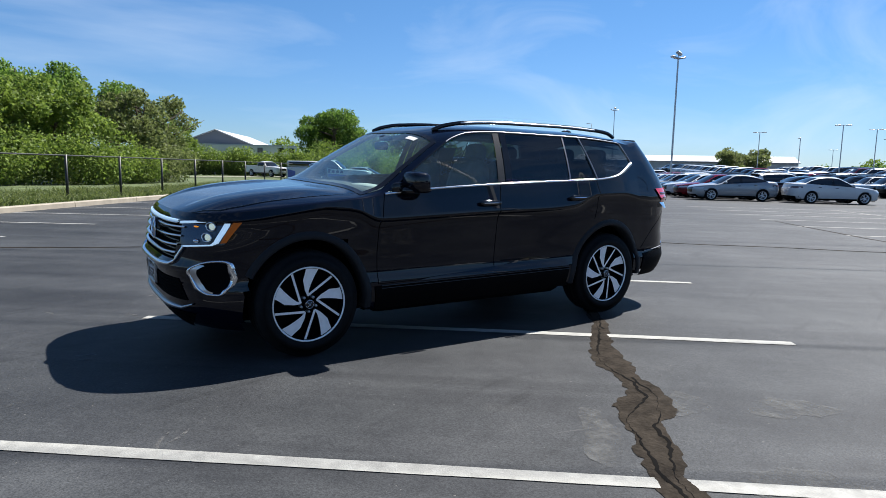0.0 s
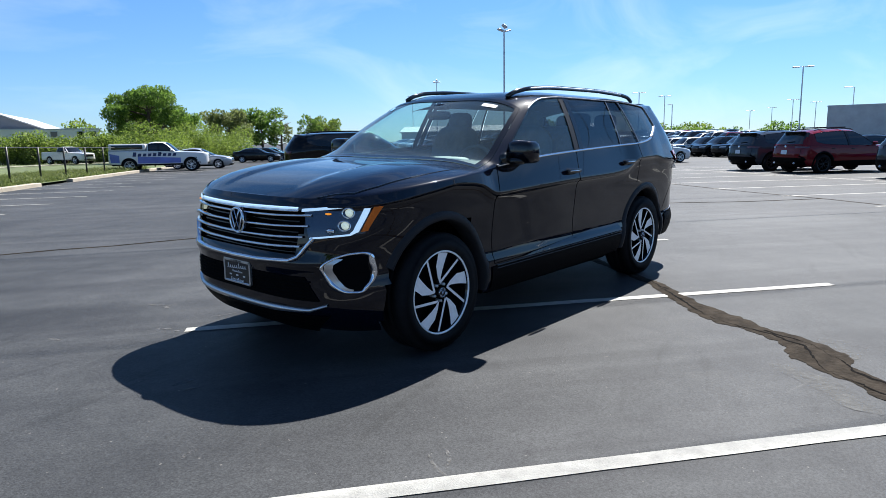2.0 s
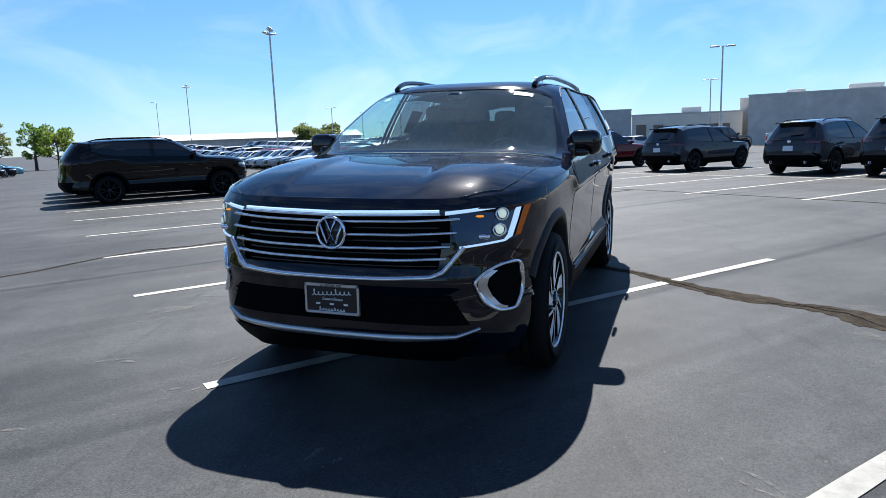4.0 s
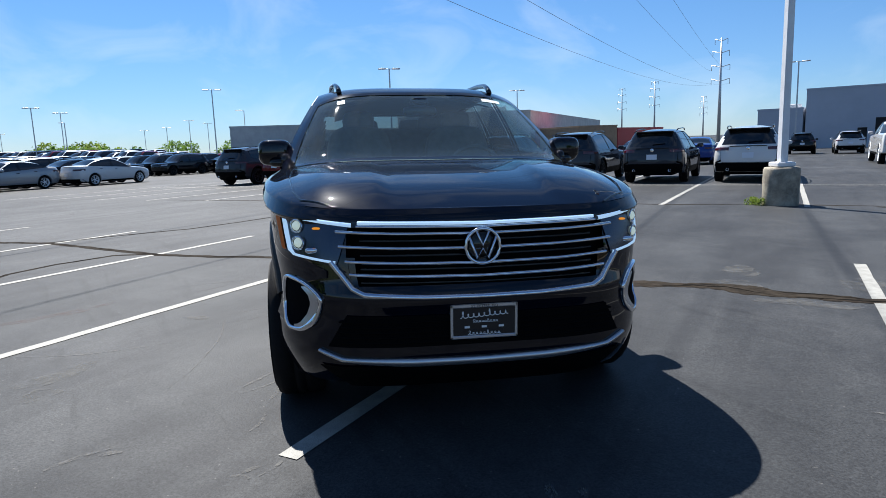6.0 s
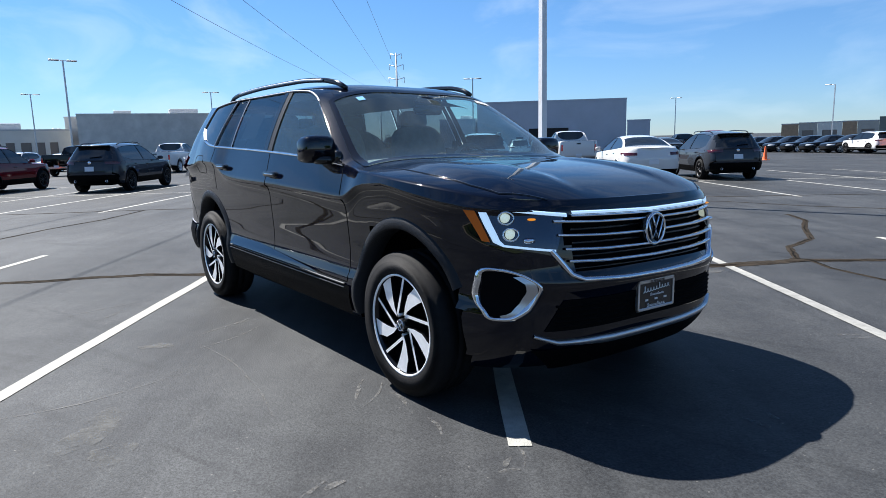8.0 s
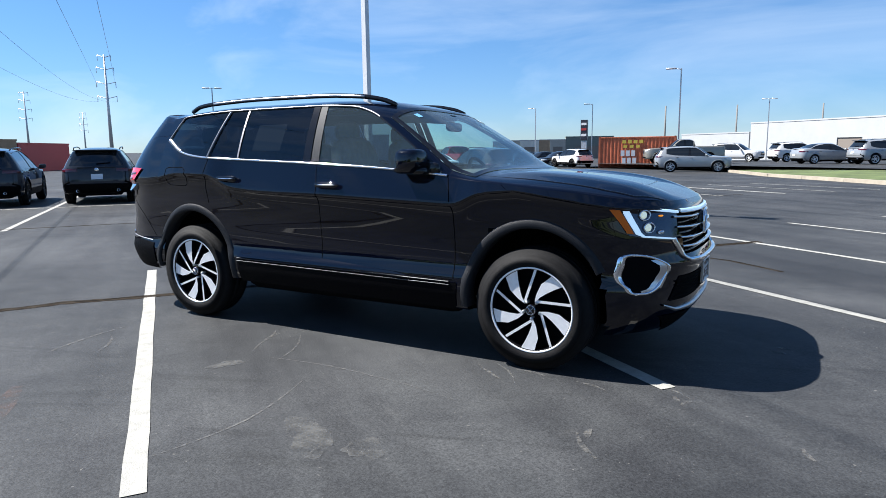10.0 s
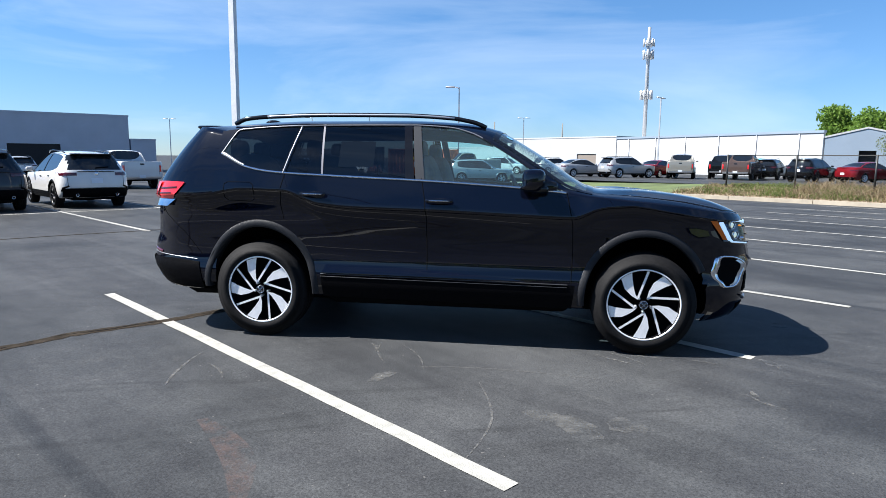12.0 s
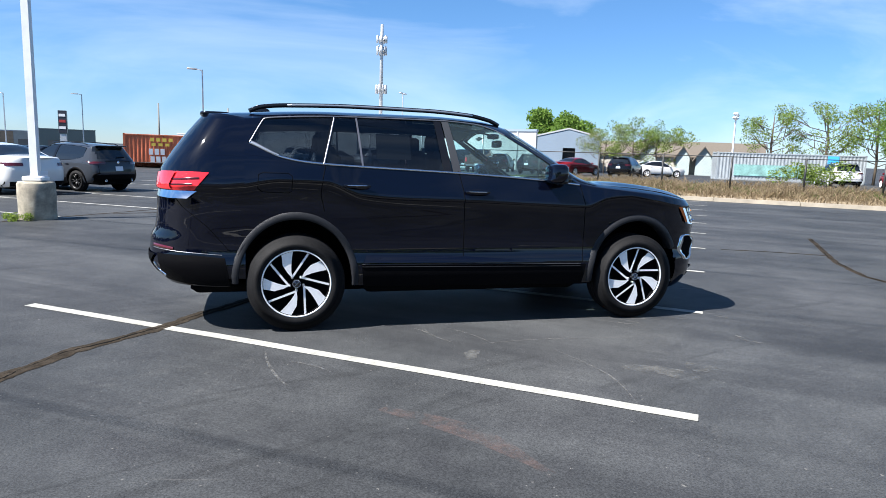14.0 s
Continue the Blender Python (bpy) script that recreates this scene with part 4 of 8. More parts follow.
# tail lamps, rear bumper, exhaust trim
for s in (1, -1):
    lift = HERO.left if s > 0 else HERO.right
    wrap = [(x, z) for x, z in ((-2.495, 1.075), (-2.365, 1.07), (-2.230, 1.072))], [(x, z) for x, z in ((-2.495, 1.21), (-2.270, 1.212), (-2.120, 1.207))]
    tl = part("tail_light", patch(*wrap, lambda x, z: lift(x, z, 0.012), 8, 0.03), M_TAIL, hero, "red tail light")
    part("tail_light_rear", patch([(s * 0.83, 1.075), (s * 0.5, 1.09)], [(s * 0.83, 1.21), (s * 0.5, 1.20)], lambda y, z: HERO.back(y, z, 0.012), 6, 0.04), M_TAIL, tl)
    part("lamp_bar", ribbon([(-2.465, 1.155), (-2.365, 1.155), (-2.190, 1.165)], 0.018, lambda x, z, d: lift(x, z, 0.012 + d), 0.004), M_TAIL_DARK, tl)
    part("lamp_bar", ribbon([(-2.465, 1.115), (-2.365, 1.115), (-2.240, 1.12)], 0.014, lambda x, z, d: lift(x, z, 0.012 + d), 0.004), M_TAIL_DARK, tl)
    part("tail_chrome", patch([(-2.525, 1.020), (-2.415, 1.012), (-2.280, 1.012)], [(-2.525, 1.070), (-2.365, 1.068), (-2.210, 1.068)], lambda x, z: lift(x, z, 0.010 + (1.07 - z) * 0.55), 4, 0.03), M_CHROME, hero, "chrome strip under the tail light")
    part("bumper_reflector", ribbon([(-2.555, 0.645), (-2.485, 0.640), (-2.395, 0.628)], 0.026, lift, 0.006), M_TAIL_DARK, hero)
    part("bumper_strip", ribbon([(-2.555, 0.625), (-2.365, 0.61), (-2.040, 0.585)], 0.006, lift, 0.006), M_SATIN_DARK, hero)
    part("rear_cladding", patch([(-2.485, 0.385), (-2.220, 0.355), (-1.98, 0.345)], [(-2.525, 0.585), (-2.220, 0.585), (-2.020, 0.565)], lambda x, z: lift(x, z, 0.007), 6, 0.04), M_PLASTIC, hero)
    part("exhaust_trim", ribbon([(-2.570, 0.50), (-2.535, 0.44), (-2.465, 0.405)], 0.045, lift, 0.012), M_CHROME, hero)
part("rear_plate_panel", patch([(-0.5, 0.40), (0.5, 0.40)], [(-0.7, 0.58), (0.7, 0.58)], lambda y, z: HERO.back(y, z, 0.007), 6, 0.06), M_PLASTIC, hero)


# wheels: five broad machined blades, five thin spokes
def hero_wheel(x, y, phase):
    s = 1 if y > 0 else -1
    wheel = new("wheel")
    wheel.parent, wheel.location = hero, (x, y, 0.38)
    wheel.rotation_euler = (0, 0, 0 if s > 0 else math.pi)
    tag_label = "black tyre on a machined turbine-blade alloy wheel"
    tagged(wheel, tag_label)
    def piece(name, data, m_):
        me = HERO_WHEEL.get(name)
        if me is None:
            me = HERO_WHEEL[name] = mesh_of(name, *data(), [m_])
            if name in ("blade", "spoke", "wheel_back"):
                me.polygons.foreach_set("use_smooth", [False] * len(me.polygons))
            if name in ("blade", "spoke"):
                me.materials.append(M_GLOSSBLACK)
                for poly in me.polygons:
                    poly.material_index = 0 if abs(poly.normal.y) > 0.8 else 1
        ob = new(name, me)
        ob.parent = wheel
        return ob
    piece("tyre", lambda: tyre_data(0.38, 0.262, 0.125, 64), M_RUBBER)
    piece("rim", lambda: lathe([(0.262, -0.10), (0.255, -0.08), (0.240, 0.05), (0.254, 0.108), (0.258, 0.114)], 64, "y"), M_GLOSSBLACK)
    piece("rim_lip", lambda: lathe([(0.257, 0.112), (0.260, 0.119), (0.268, 0.120), (0.271, 0.112), (0.268, 0.104)], 64, "y"), M_ALLOY)
    piece("wheel_back", lambda: lathe([(0.0, 0.03), (0.12, 0.035), (0.246, 0.062), (0.247, 0.03)], 48, "y"), M_DARK)
    def polar(r, a):
        a = radians(a)
        return (-0.262 * r * math.cos(a), 0.262 * r * math.sin(a))
    for i in range(5):
        # each blade forks with a thin spoke near the hub
        def blade():
            ol = [polar(0.20, 103), polar(0.40, 108), polar(0.69, 104.5), polar(0.85, 98), polar(0.985, 95), polar(0.99, 84), polar(0.985, 74), polar(0.78, 78), polar(0.55, 84), polar(0.36, 92), polar(0.29, 93)]
            return prism(ol, 0.062, 0.106, 0.97)
        def spoke():
            a, b = Vector(polar(0.235, 100)), Vector(polar(0.985, 47))
            n = (b - a).orthogonal().normalized() * 0.0085
            return prism([tuple(a + n), tuple(a - n), tuple(b - n), tuple(b + n)], 0.062, 0.103, 0.98)
        for name, data in (("blade", blade), ("spoke", spoke)):
            piece(name, data, M_ALLOY).rotation_euler = (0, radians(72 * i + phase), 0)
    piece("hub_cap", lambda: lathe([(0.034, 0.085), (0.034, 0.110), (0.030, 0.116), (0.0, 0.118)], 24, "y"), M_GLOSSBLACK)
    piece("hub_ring", lambda: moved(tube([(0.029 * math.cos(a), 0.117, 0.029 * math.sin(a)) for a in [2 * math.pi * j / 24 for j in range(24)]], 0.0025, 5, True), Matrix()), M_CHROME)
    piece("hub_mark", lambda: joined(tube([(-0.017, 0.119, 0.018), (0, 0.119, -0.004), (0.017, 0.119, 0.018)], 0.0022, 5), tube([(-0.017, 0.119, -0.02), (0, 0.119, -0.002), (0.017, 0.119, -0.02)], 0.0022, 5)), M_CHROME)
    piece("brake_disc", lambda: lathe([(0.08, 0.005), (0.165, 0.005), (0.165, 0.022), (0.08, 0.022)], 40, "y"), M_SATIN)
    for i in range(5):
        a = radians(90 + 36 + 72 * i)
        nut = piece("wheel_bolt", lambda: lathe([(0.0, 0.105), (0.010, 0.104), (0.010, 0.06)], 8, "y"), M_SATIN)
        nut.location = (0.056 * math.cos(a), 0, 0.056 * math.sin(a))


HERO_WHEEL = {}
for wx, wy, turned_by in ((1.49, 0.818, 0), (-1.49, 0.818, 15), (1.49, -0.818, 37), (-1.49, -0.818, 22)):
    hero_wheel(wx, wy, turned_by)

# cabin
part("dashboard", joined(blob((0.80, 0, 1.10), (0.22, 0.76, 0.11), 0.45, 8, 24), box(-0.6, 0.6, -0.1, 0.1, 0.5, 0.86, 0.05)), M_INTERIOR, hero)
part("cabin_floor", box(-2.3, 1.0, -0.50, 0.50, 0.55, 0.60), M_INTERIOR, hero, smooth=False)
part("headliner", patch([(-2.05, -0.56), (0.25, -0.56)], [(-2.05, 0.56), (0.25, 0.56)], lambda x, y: (x, y, HERO.k["crown"](x) - 0.055 - 0.08 * (y / 0.6) ** 2), 10, 0.12), M_HEADLINER, hero)
for s in (1, -1):
    part("door_card", patch([(-0.96, 0.60), (0.95, 0.60)], [(-0.96, 1.26), (0.95, 1.165)], lambda x, z: (x, s * (HERO.half(x, z) - 0.07), z), 4, 0.15), M_INTERIOR, hero)
    part("quarter_card", patch([(-1.85, 0.93), (-0.96, 0.93)], [(-1.85, 1.30), (-0.96, 1.26)], lambda x, z: (x, s * (HERO.half(x, z) - 0.07), z), 4, 0.15), M_INTERIOR, hero)


def seat(x, y, w, parent):
    st = new("seat")
    st.parent = parent
    tagged(st, "dark upholstered seat")
    part("cushion", blob((x + 0.12, y, 0.80), (0.28, w, 0.10), 0.5, 8, 14), M_SEAT, st)
    back = blob((0, 0, 0.0), (0.085, w, 0.34), 0.55, 10, 14)
    part("backrest", moved(back, Matrix.Translation((x - 0.20, y, 1.12)) @ Matrix.Rotation(radians(-14), 4, "Y")), M_SEAT, st)
    for o in ((-w / 2, w / 2) if w > 0.4 else (0.0,)):
        part("headrest", blob((x - 0.31, y + o, 1.49), (0.055, 0.125, 0.085), 0.6, 8, 12), M_SEAT, st)


seat(0.02, 0.39, 0.26, hero)
seat(0.02, -0.39, 0.26, hero)
seat(-0.92, 0.0, 0.66, hero)
seat(-1.66, 0.0, 0.47, hero)
ring = [(0, 0.185 * math.cos(a), 0.185 * math.sin(a)) for a in [2 * math.pi * i / 32 for i in range(32)]]
part("steering_wheel", joined(moved(joined(tube(ring, 0.015, 8, True), tube([(0.03, -0.18, 0), (0.05, 0, 0), (0.03, 0.18, 0)], 0.018, 6), tube([(0.05, 0, 0), (0.0, 0, -0.18)], 0.016, 6)), Matrix.Translation((0.52, 0.39, 1.12)) @ Matrix.Rotation(radians(-25), 4, "Y"))), M_INTERIOR, hero)
part("rear_view_mirror", blob((0.46, 0.0, 1.53), (0.02, 0.12, 0.035), 0.5, 8, 14), M_GLOSSBLACK, hero)
part("screen_sensor", blob((0.42, 0.0, 1.60), (0.05, 0.07, 0.025), 0.6, 8, 12), M_GLOSSBLACK, hero)


def on_screen(x, y, d):
    k = HERO.k
    ze = k["drip"](x) if x < 0.9 else k["belt"](x)
    ye = hero_side(x, ze)
    t = abs(y) / ye
    return (x + k["bow"](x) * (1 - t * t) + 0.004, y, ze + (k["crown"](x) - ze) * (1 - t ** k["cap_p"](x)) + 0.003)


part("window_sticker", patch([(-0.86, 1.345), (-0.58, 1.345)], [(-0.86, 1.545), (-0.58, 1.545)], lambda x, z: HERO.right(x, z, -0.012), 2, 0.1), material("grey_sticker_sheet", (0.05, 0.055, 0.06), 0.7), hero, "grey price sheet inside the rear door glass")
part("windscreen_sticker", patch([(0.44, 0.44), (0.44, 0.57)], [(0.40, 0.44), (0.40, 0.57)], lambda x, y: on_screen(x, y, 0), 2, 0.05), M_WHITE_MARK, hero, "small white sticker")
part("windscreen_sticker", patch([(0.45, -0.56), (0.45, -0.51)], [(0.405, -0.56), (0.405, -0.51)], lambda x, y: on_screen(x, y, 0), 2, 0.03), material("blue_sticker", (0.15, 0.4, 0.7), 0.5), hero, "small blue sticker")


def screen_edge(x, t):
    ye = hero_side(x, HERO.k["drip"](x) if x < 0.9 else HERO.k["belt"](x))
    return on_screen(x, t * ye, 0)


part("screen_border", joined(patch([(1.080, -0.93), (1.080, 0.93)], [(1.035, -0.93), (1.035, 0.93)], screen_edge, 3, 0.06), patch([(0.365, -0.93), (0.365, 0.93)], [(0.328, -0.93), (0.328, 0.93)], screen_edge, 3, 0.06), *[patch([(0.33, s_ * 0.90), (1.08, s_ * 0.90)], [(0.33, s_ * 0.942), (1.08, s_ * 0.942)], screen_edge, 3, 0.05) for s_ in (-1, 1)]), M_GLOSSBLACK, hero, "black printed border of the windscreen")
part("instrument_hood", blob((0.80, 0.39, 1.185), (0.09, 0.19, 0.035), 0.6, 8, 16), material("pale_dash_pad", (0.42, 0.43, 0.41), 0.7, vary=0.1, scale=20), hero, "pale grey instrument hood")

# the sprung body leans a little towards its driver's side
LEAN = Matrix.Translation((0, 0, 0.38)) @ Matrix.Rotation(radians(-1.3), 4, "X") @ Matrix.Translation((0, 0, -0.38))
for ob in hero.children:
    if not ob.name.startswith("wheel") or ob.name.startswith("wheel_well"):
        ob.matrix_basis = LEAN @ ob.matrix_basis


# ---- ground, lines, kerbs ----
rings = [0, 1.5, 3, 4.5, 6, 8, 10, 13, 16, 20, 25, 32, 40, 50, 64, 80, 100, 130, 170, 230, 320, 480, 800, 1500, 3000]
gv, gf = [(0, 0, 0)], []
SEG = 72
for r in rings[1:]:
    for i in range(SEG):
        a = 2 * math.pi * i / SEG
        x, y = r * math.cos(a), r * math.sin(a)
        gv.append((x, y, max(ground_z(x, y), -1.6)))
gf += [(0, 1 + i, 1 + (i + 1) % SEG) for i in range(SEG)]
for k in range(len(rings) - 2):
    for i in range(SEG):
        j = (i + 1) % SEG
        a, b = 1 + k * SEG, 1 + (k + 1) * SEG
        gf.append((a + i, b + i, b + j, a + j))
ground = tagged(new("ground", mesh_of("ground", gv, gf, [M_ASPHALT])), "dark sealed asphalt car park with scuffs and tyre smears", "car park", kind="structure")

uv_, uf_ = [], []
for i in range(19):
    for j in range(29):
        r, a = 61.0 + 6.0 * j, radians(-172.5 + 43.0 * i / 18)
        x, y = r * math.cos(a), r * math.sin(a)
        u, n = LOT_U.x * x + LOT_U.y * y, LOT_N.x * x + LOT_N.y * y
        uv_.append((x, y, max(ground_z(x, y), -1.6) + rise(u, n) + (0.02 if 0 < j < 28 else -0.05)))
uf_ = [(i * 29 + j, i * 29 + j + 1, (i + 1) * 29 + j + 1, (i + 1) * 29 + j) for i in range(18) for j in range(28)]
upper_lot = tagged(new("upper_lot", mesh_of("upper_lot", uv_, uf_, [M_ASPHALT])), "grey asphalt climbing gently under the stock rows", "car park", kind="structure")

LINE_GROUP = "painted stall lines"


def worn_line(u0, n0, u1, n1, width=0.10):
    """A painted stripe with slightly ragged edges."""
    a, b = Vector((u0, n0)), Vector((u1, n1))
    d = (b - a).normalized()
    s = Vector((-d.y, d.x))
    n = max(2, round((b - a).length / 0.35))
    rnd = random.Random(round(u0 * 31 + n0 * 77))
    v = []
    for i in range(n + 1):
        p = a + (b - a) * i / n
        for k in (-0.5, 0.5):
            q = p + s * (k * width + rnd.uniform(-0.004, 0.004))
            v.append(lot(q.x, q.y, 0.004))
    me = mesh_of("stall_line", v, [(2 * i, 2 * i + 2, 2 * i + 3, 2 * i + 1) for i in range(n)], [M_LINE])
    return tagged(new("stall_line", me), "white painted parking stall line on asphalt", "road marking", LINE_GROUP, "structure")


for n_ in (-21.5, -18.8, -16.1, -13.4, -10.7, -7.5, -4.75, -2.04, 0.72, 3.25, 5.85, 8.48, 11.1, 13.75, 16.4, 19.0, 21.7):
    worn_line(-3.12, n_, 2.35, n_)
for k in range(-8, 8):
    worn_line(-8.9, -2.1 + 2.52 * k, -20.7, -2.1 + 2.52 * k)
worn_line(-15.0, -22.3, -15.0, 16.5, 0.09)
for k in range(-15, 0):
    worn_line(7.9, -2.0 + 2.6 * k, 12.6, -2.0 + 2.6 * k)
for k in (1, 2, 3):
    worn_line(-8.8, 13.2 + 2.2 * k, -14.0, 13.2 + 2.2 * k)


# ---- filled cracks across the stalls ----
def wander(points, seed, amp, step=0.06):
    r = random.Random(seed)
    out, o = [], 0.0
    for u, n in along(points, step):
        o = 0.8 * o + r.uniform(-amp, amp)
        out.append((u + o, n + o * 0.3))
    return out


def crack(points, half, seed, deep=1):
    """A ragged brown band of filler, pressed into the asphalt, with broken dark seams down it."""
    r = random.Random(seed)
    line = wander([p[:2] for p in points], seed, 0.006, 0.035)
    run = [0.0]
    for p, q in zip(points, points[1:]):
        run.append(run[-1] + math.hypot(q[0] - p[0], q[1] - p[1]))
    waves = {k: [(r.uniform(7, 60), r.uniform(0, 6.3)) for _ in range(7)] for k in (-1, 1)}
    def width(s):
        return 1.12 * float(np.interp(s * run[-1], run, [p[2] if len(p) > 2 else half for p in points]))
    v = []
    for i, (u, n) in enumerate(line):
        a, b = line[max(i - 1, 0)], line[min(i + 1, len(line) - 1)]
        d = Vector((b[0] - a[0], b[1] - a[1])).normalized()
        s = i / (len(line) - 1)
        w = width(s)
        for k in (-1, -0.6, 0.0, 0.6, 1):
            q = k * w
            if abs(k) == 1:
                q += k * w * (sum(math.sin(f_ * s * run[-1] + p_) * 1.1 / math.sqrt(f_) for f_, p_ in waves[k]) * 0.22 + r.uniform(-0.07, 0.07))
            v.append(lot(u - d.y * q, n + d.x * q, 0.0028 if abs(k) == 1 else 0.0045 + r.uniform(0, 0.0015)))
    f = [(5 * i + k, 5 * i + 5 + k, 5 * i + 6 + k, 5 * i + 1 + k) for i in range(len(line) - 1) for k in range(4)]
    ob = tagged(new("asphalt_crack", mesh_of("asphalt_crack", v, f, [M_CRACK], smooth=False)), "ragged brown filled crack in the asphalt", "crack", "cracks", "structure")
    for j in range(deep):
        fine = wander([p[:2] for p in points], seed + 3 + j, 0.012, 0.03)
        side = (-0.42, 0.45)[j] if deep > 1 else 0.0
        v, f = [], []
        for i, (u, n) in enumerate(fine):
            a, b = fine[max(i - 1, 0)], fine[min(i + 1, len(fine) - 1)]
            d = Vector((b[0] - a[0], b[1] - a[1])).normalized()
            s = i / (len(fine) - 1)
            o = side * width(s) * (1 + 0.5 * math.sin(4.0 * s * run[-1] + j))
            w = max(0.0012, 0.0055 + 0.005 * math.sin(5.3 * s * run[-1] + 2 * j) + r.uniform(-0.003, 0.003))
            for k in (-1, 1):
                v.append(lot(u - d.y * (w * k + o), n + d.x * (w * k + o), 0.0070))
            if i and (j == 0 or math.sin(2.1 * s * run[-1] + 1.0) > -0.2):
                f.append((2 * i - 2, 2 * i, 2 * i + 1, 2 * i - 1))
        part("open_seam", (v, f), M_CRACK_DARK, ob, smooth=False)
    return ob


# the widest one: along, across and half its width
crack([(-1.62, -0.6, 0.04), (-1.633, 0.34, 0.06), (-1.54, 0.97, 0.08), (-1.528, 1.43, 0.112), (-1.573, 1.72, 0.075), (-1.618, 1.93, 0.08), (-1.633, 2.16, 0.122), (-1.557, 2.4, 0.15), (-1.49, 2.57, 0.105), (-1.52, 2.78, 0.075), (-1.505, 2.95, 0.098), (-1.49, 3.16, 0.083), (-1.56, 3.6, 0.09), (-1.68, 4.1, 0.07), (-1.62, 4.9, 0.06), (-1.6, 6.0, 0.06)], 0.08, 11, 2)
crack([(-1.35, -11.0), (-1.45, -8.8), (-1.66, -7.7), (-1.5, -6.2), (-1.33, -4.7), (-1.45, -3.8), (-1.57, -3.3), (-1.66, -2.8), (-1.62, -2.4), (-1.59, -2.0), (-1.62, -1.5), (-1.62, -0.6)], 0.055, 12)
crack([(7.5, -3.1), (5.4, -3.58), (4.8, -3.78), (4.12, -3.9), (3.08, -4.3), (2.4, -4.75), (1.82, -5.03), (1.28, -4.92), (0.65, -5.06), (0.2, -5.34), (-0.4, -5.42), (-1.1, -5.3), (-1.4, -4.8)], 0.027, 13)
crack([(-1.66, -7.7), (-2.7, -7.2), (-3.58, -6.7), (-4.58, -6.55), (-6.0, -6.5), (-7.4, -6.25), (-9.2, -6.3)], 0.024, 14)
crack([(-1.80, 4.05), (-1.68, 4.2), (-1.24, 4.17), (-0.6, 4.35), (0.2, 4.3)], 0.022, 19)
crack([(-9.1, 4.0), (-8.87, 4.4), (-8.14, 6.0), (-6.95, 7.06), (-6.2, 8.2)], 0.02, 20, 0)
crack([(2.6, 5.9), (3.2, 6.1), (3.84, 6.2), (4.25, 6.25)], 0.018, 21, 0)
crack([(-1.75, 4.1), (-2.5, 4.4), (-3.1, 5.0), (-4.0, 5.4), (-4.9, 5.9), (-5.7, 6.05)], 0.035, 15)
crack([(-9.1, -14.0), (-9.0, -9.0), (-9.25, -6.0), (-9.15, -1.0), (-9.0, 0.5), (-9.3, 2.0), (-9.2, 8.0), (-9.1, 14.0)], 0.028, 16, 0)
crack([(4.3, 9.0), (4.2, 5.5), (4.33, 4.2), (4.6, 3.7)], 0.04, 17)
crack([(-2.2, -24.0), (-1.9, -18.0), (-1.6, -13.0), (-1.35, -11.0)], 0.03, 18, 0)

# ---- scuffs and dried patches ----
def scuff(points, width, mat_=None, label="thin pale scuff mark on the asphalt"):
    pts = along(points, 0.04)
    v = []
    for i, (u, n) in enumerate(pts):
        a, b = pts[max(i - 1, 0)], pts[min(i + 1, len(pts) - 1)]
        d = Vector((b[0] - a[0], b[1] - a[1])).normalized()
        t = i / max(1, len(pts) - 1)
        w = width * (0.25 + 0.75 * math.sin(math.pi * min(0.95, t + 0.05)))
        bow_ = 0.08 * math.sin(math.pi * t) * math.hypot(points[-1][0] - points[0][0], points[-1][1] - points[0][1])
        for k in (-0.5, 0.5):
            v.append(lot(u - d.y * (w * k + bow_), n + d.x * (w * k + bow_), 0.003))
    me = mesh_of("scuff_mark", v, [(2 * i, 2 * i + 2, 2 * i + 3, 2 * i + 1) for i in range(len(pts) - 1)], [mat_ or M_SCUFF])
    return tagged(new("scuff_mark", me), label, "stain", "scuff marks", "structure")


def blotch(u, n, ru, rn, seed, mat_=None, label="pale dried patch on the asphalt"):
    r = random.Random(seed)
    ph = [r.uniform(0, 6.28) for _ in range(4)]
    v = [lot(u, n, 0.003)]
    for i in range(36):
        a = 2 * math.pi * i / 36
        k = 1 + 0.22 * math.sin(2 * a + ph[0]) + 0.14 * math.sin(3 * a + ph[1]) + 0.09 * math.sin(7 * a + ph[2])
        v.append(lot(u + ru * k * math.cos(a), n + rn * k * math.sin(a), 0.003))
    me = mesh_of("dried_patch", v, [(0, 1 + i, 1 + (i + 1) % 36) for i in range(36)], [mat_ or M_BLOTCH])
    return tagged(new("dried_patch", me), label, "stain", "dried patches", "structure")


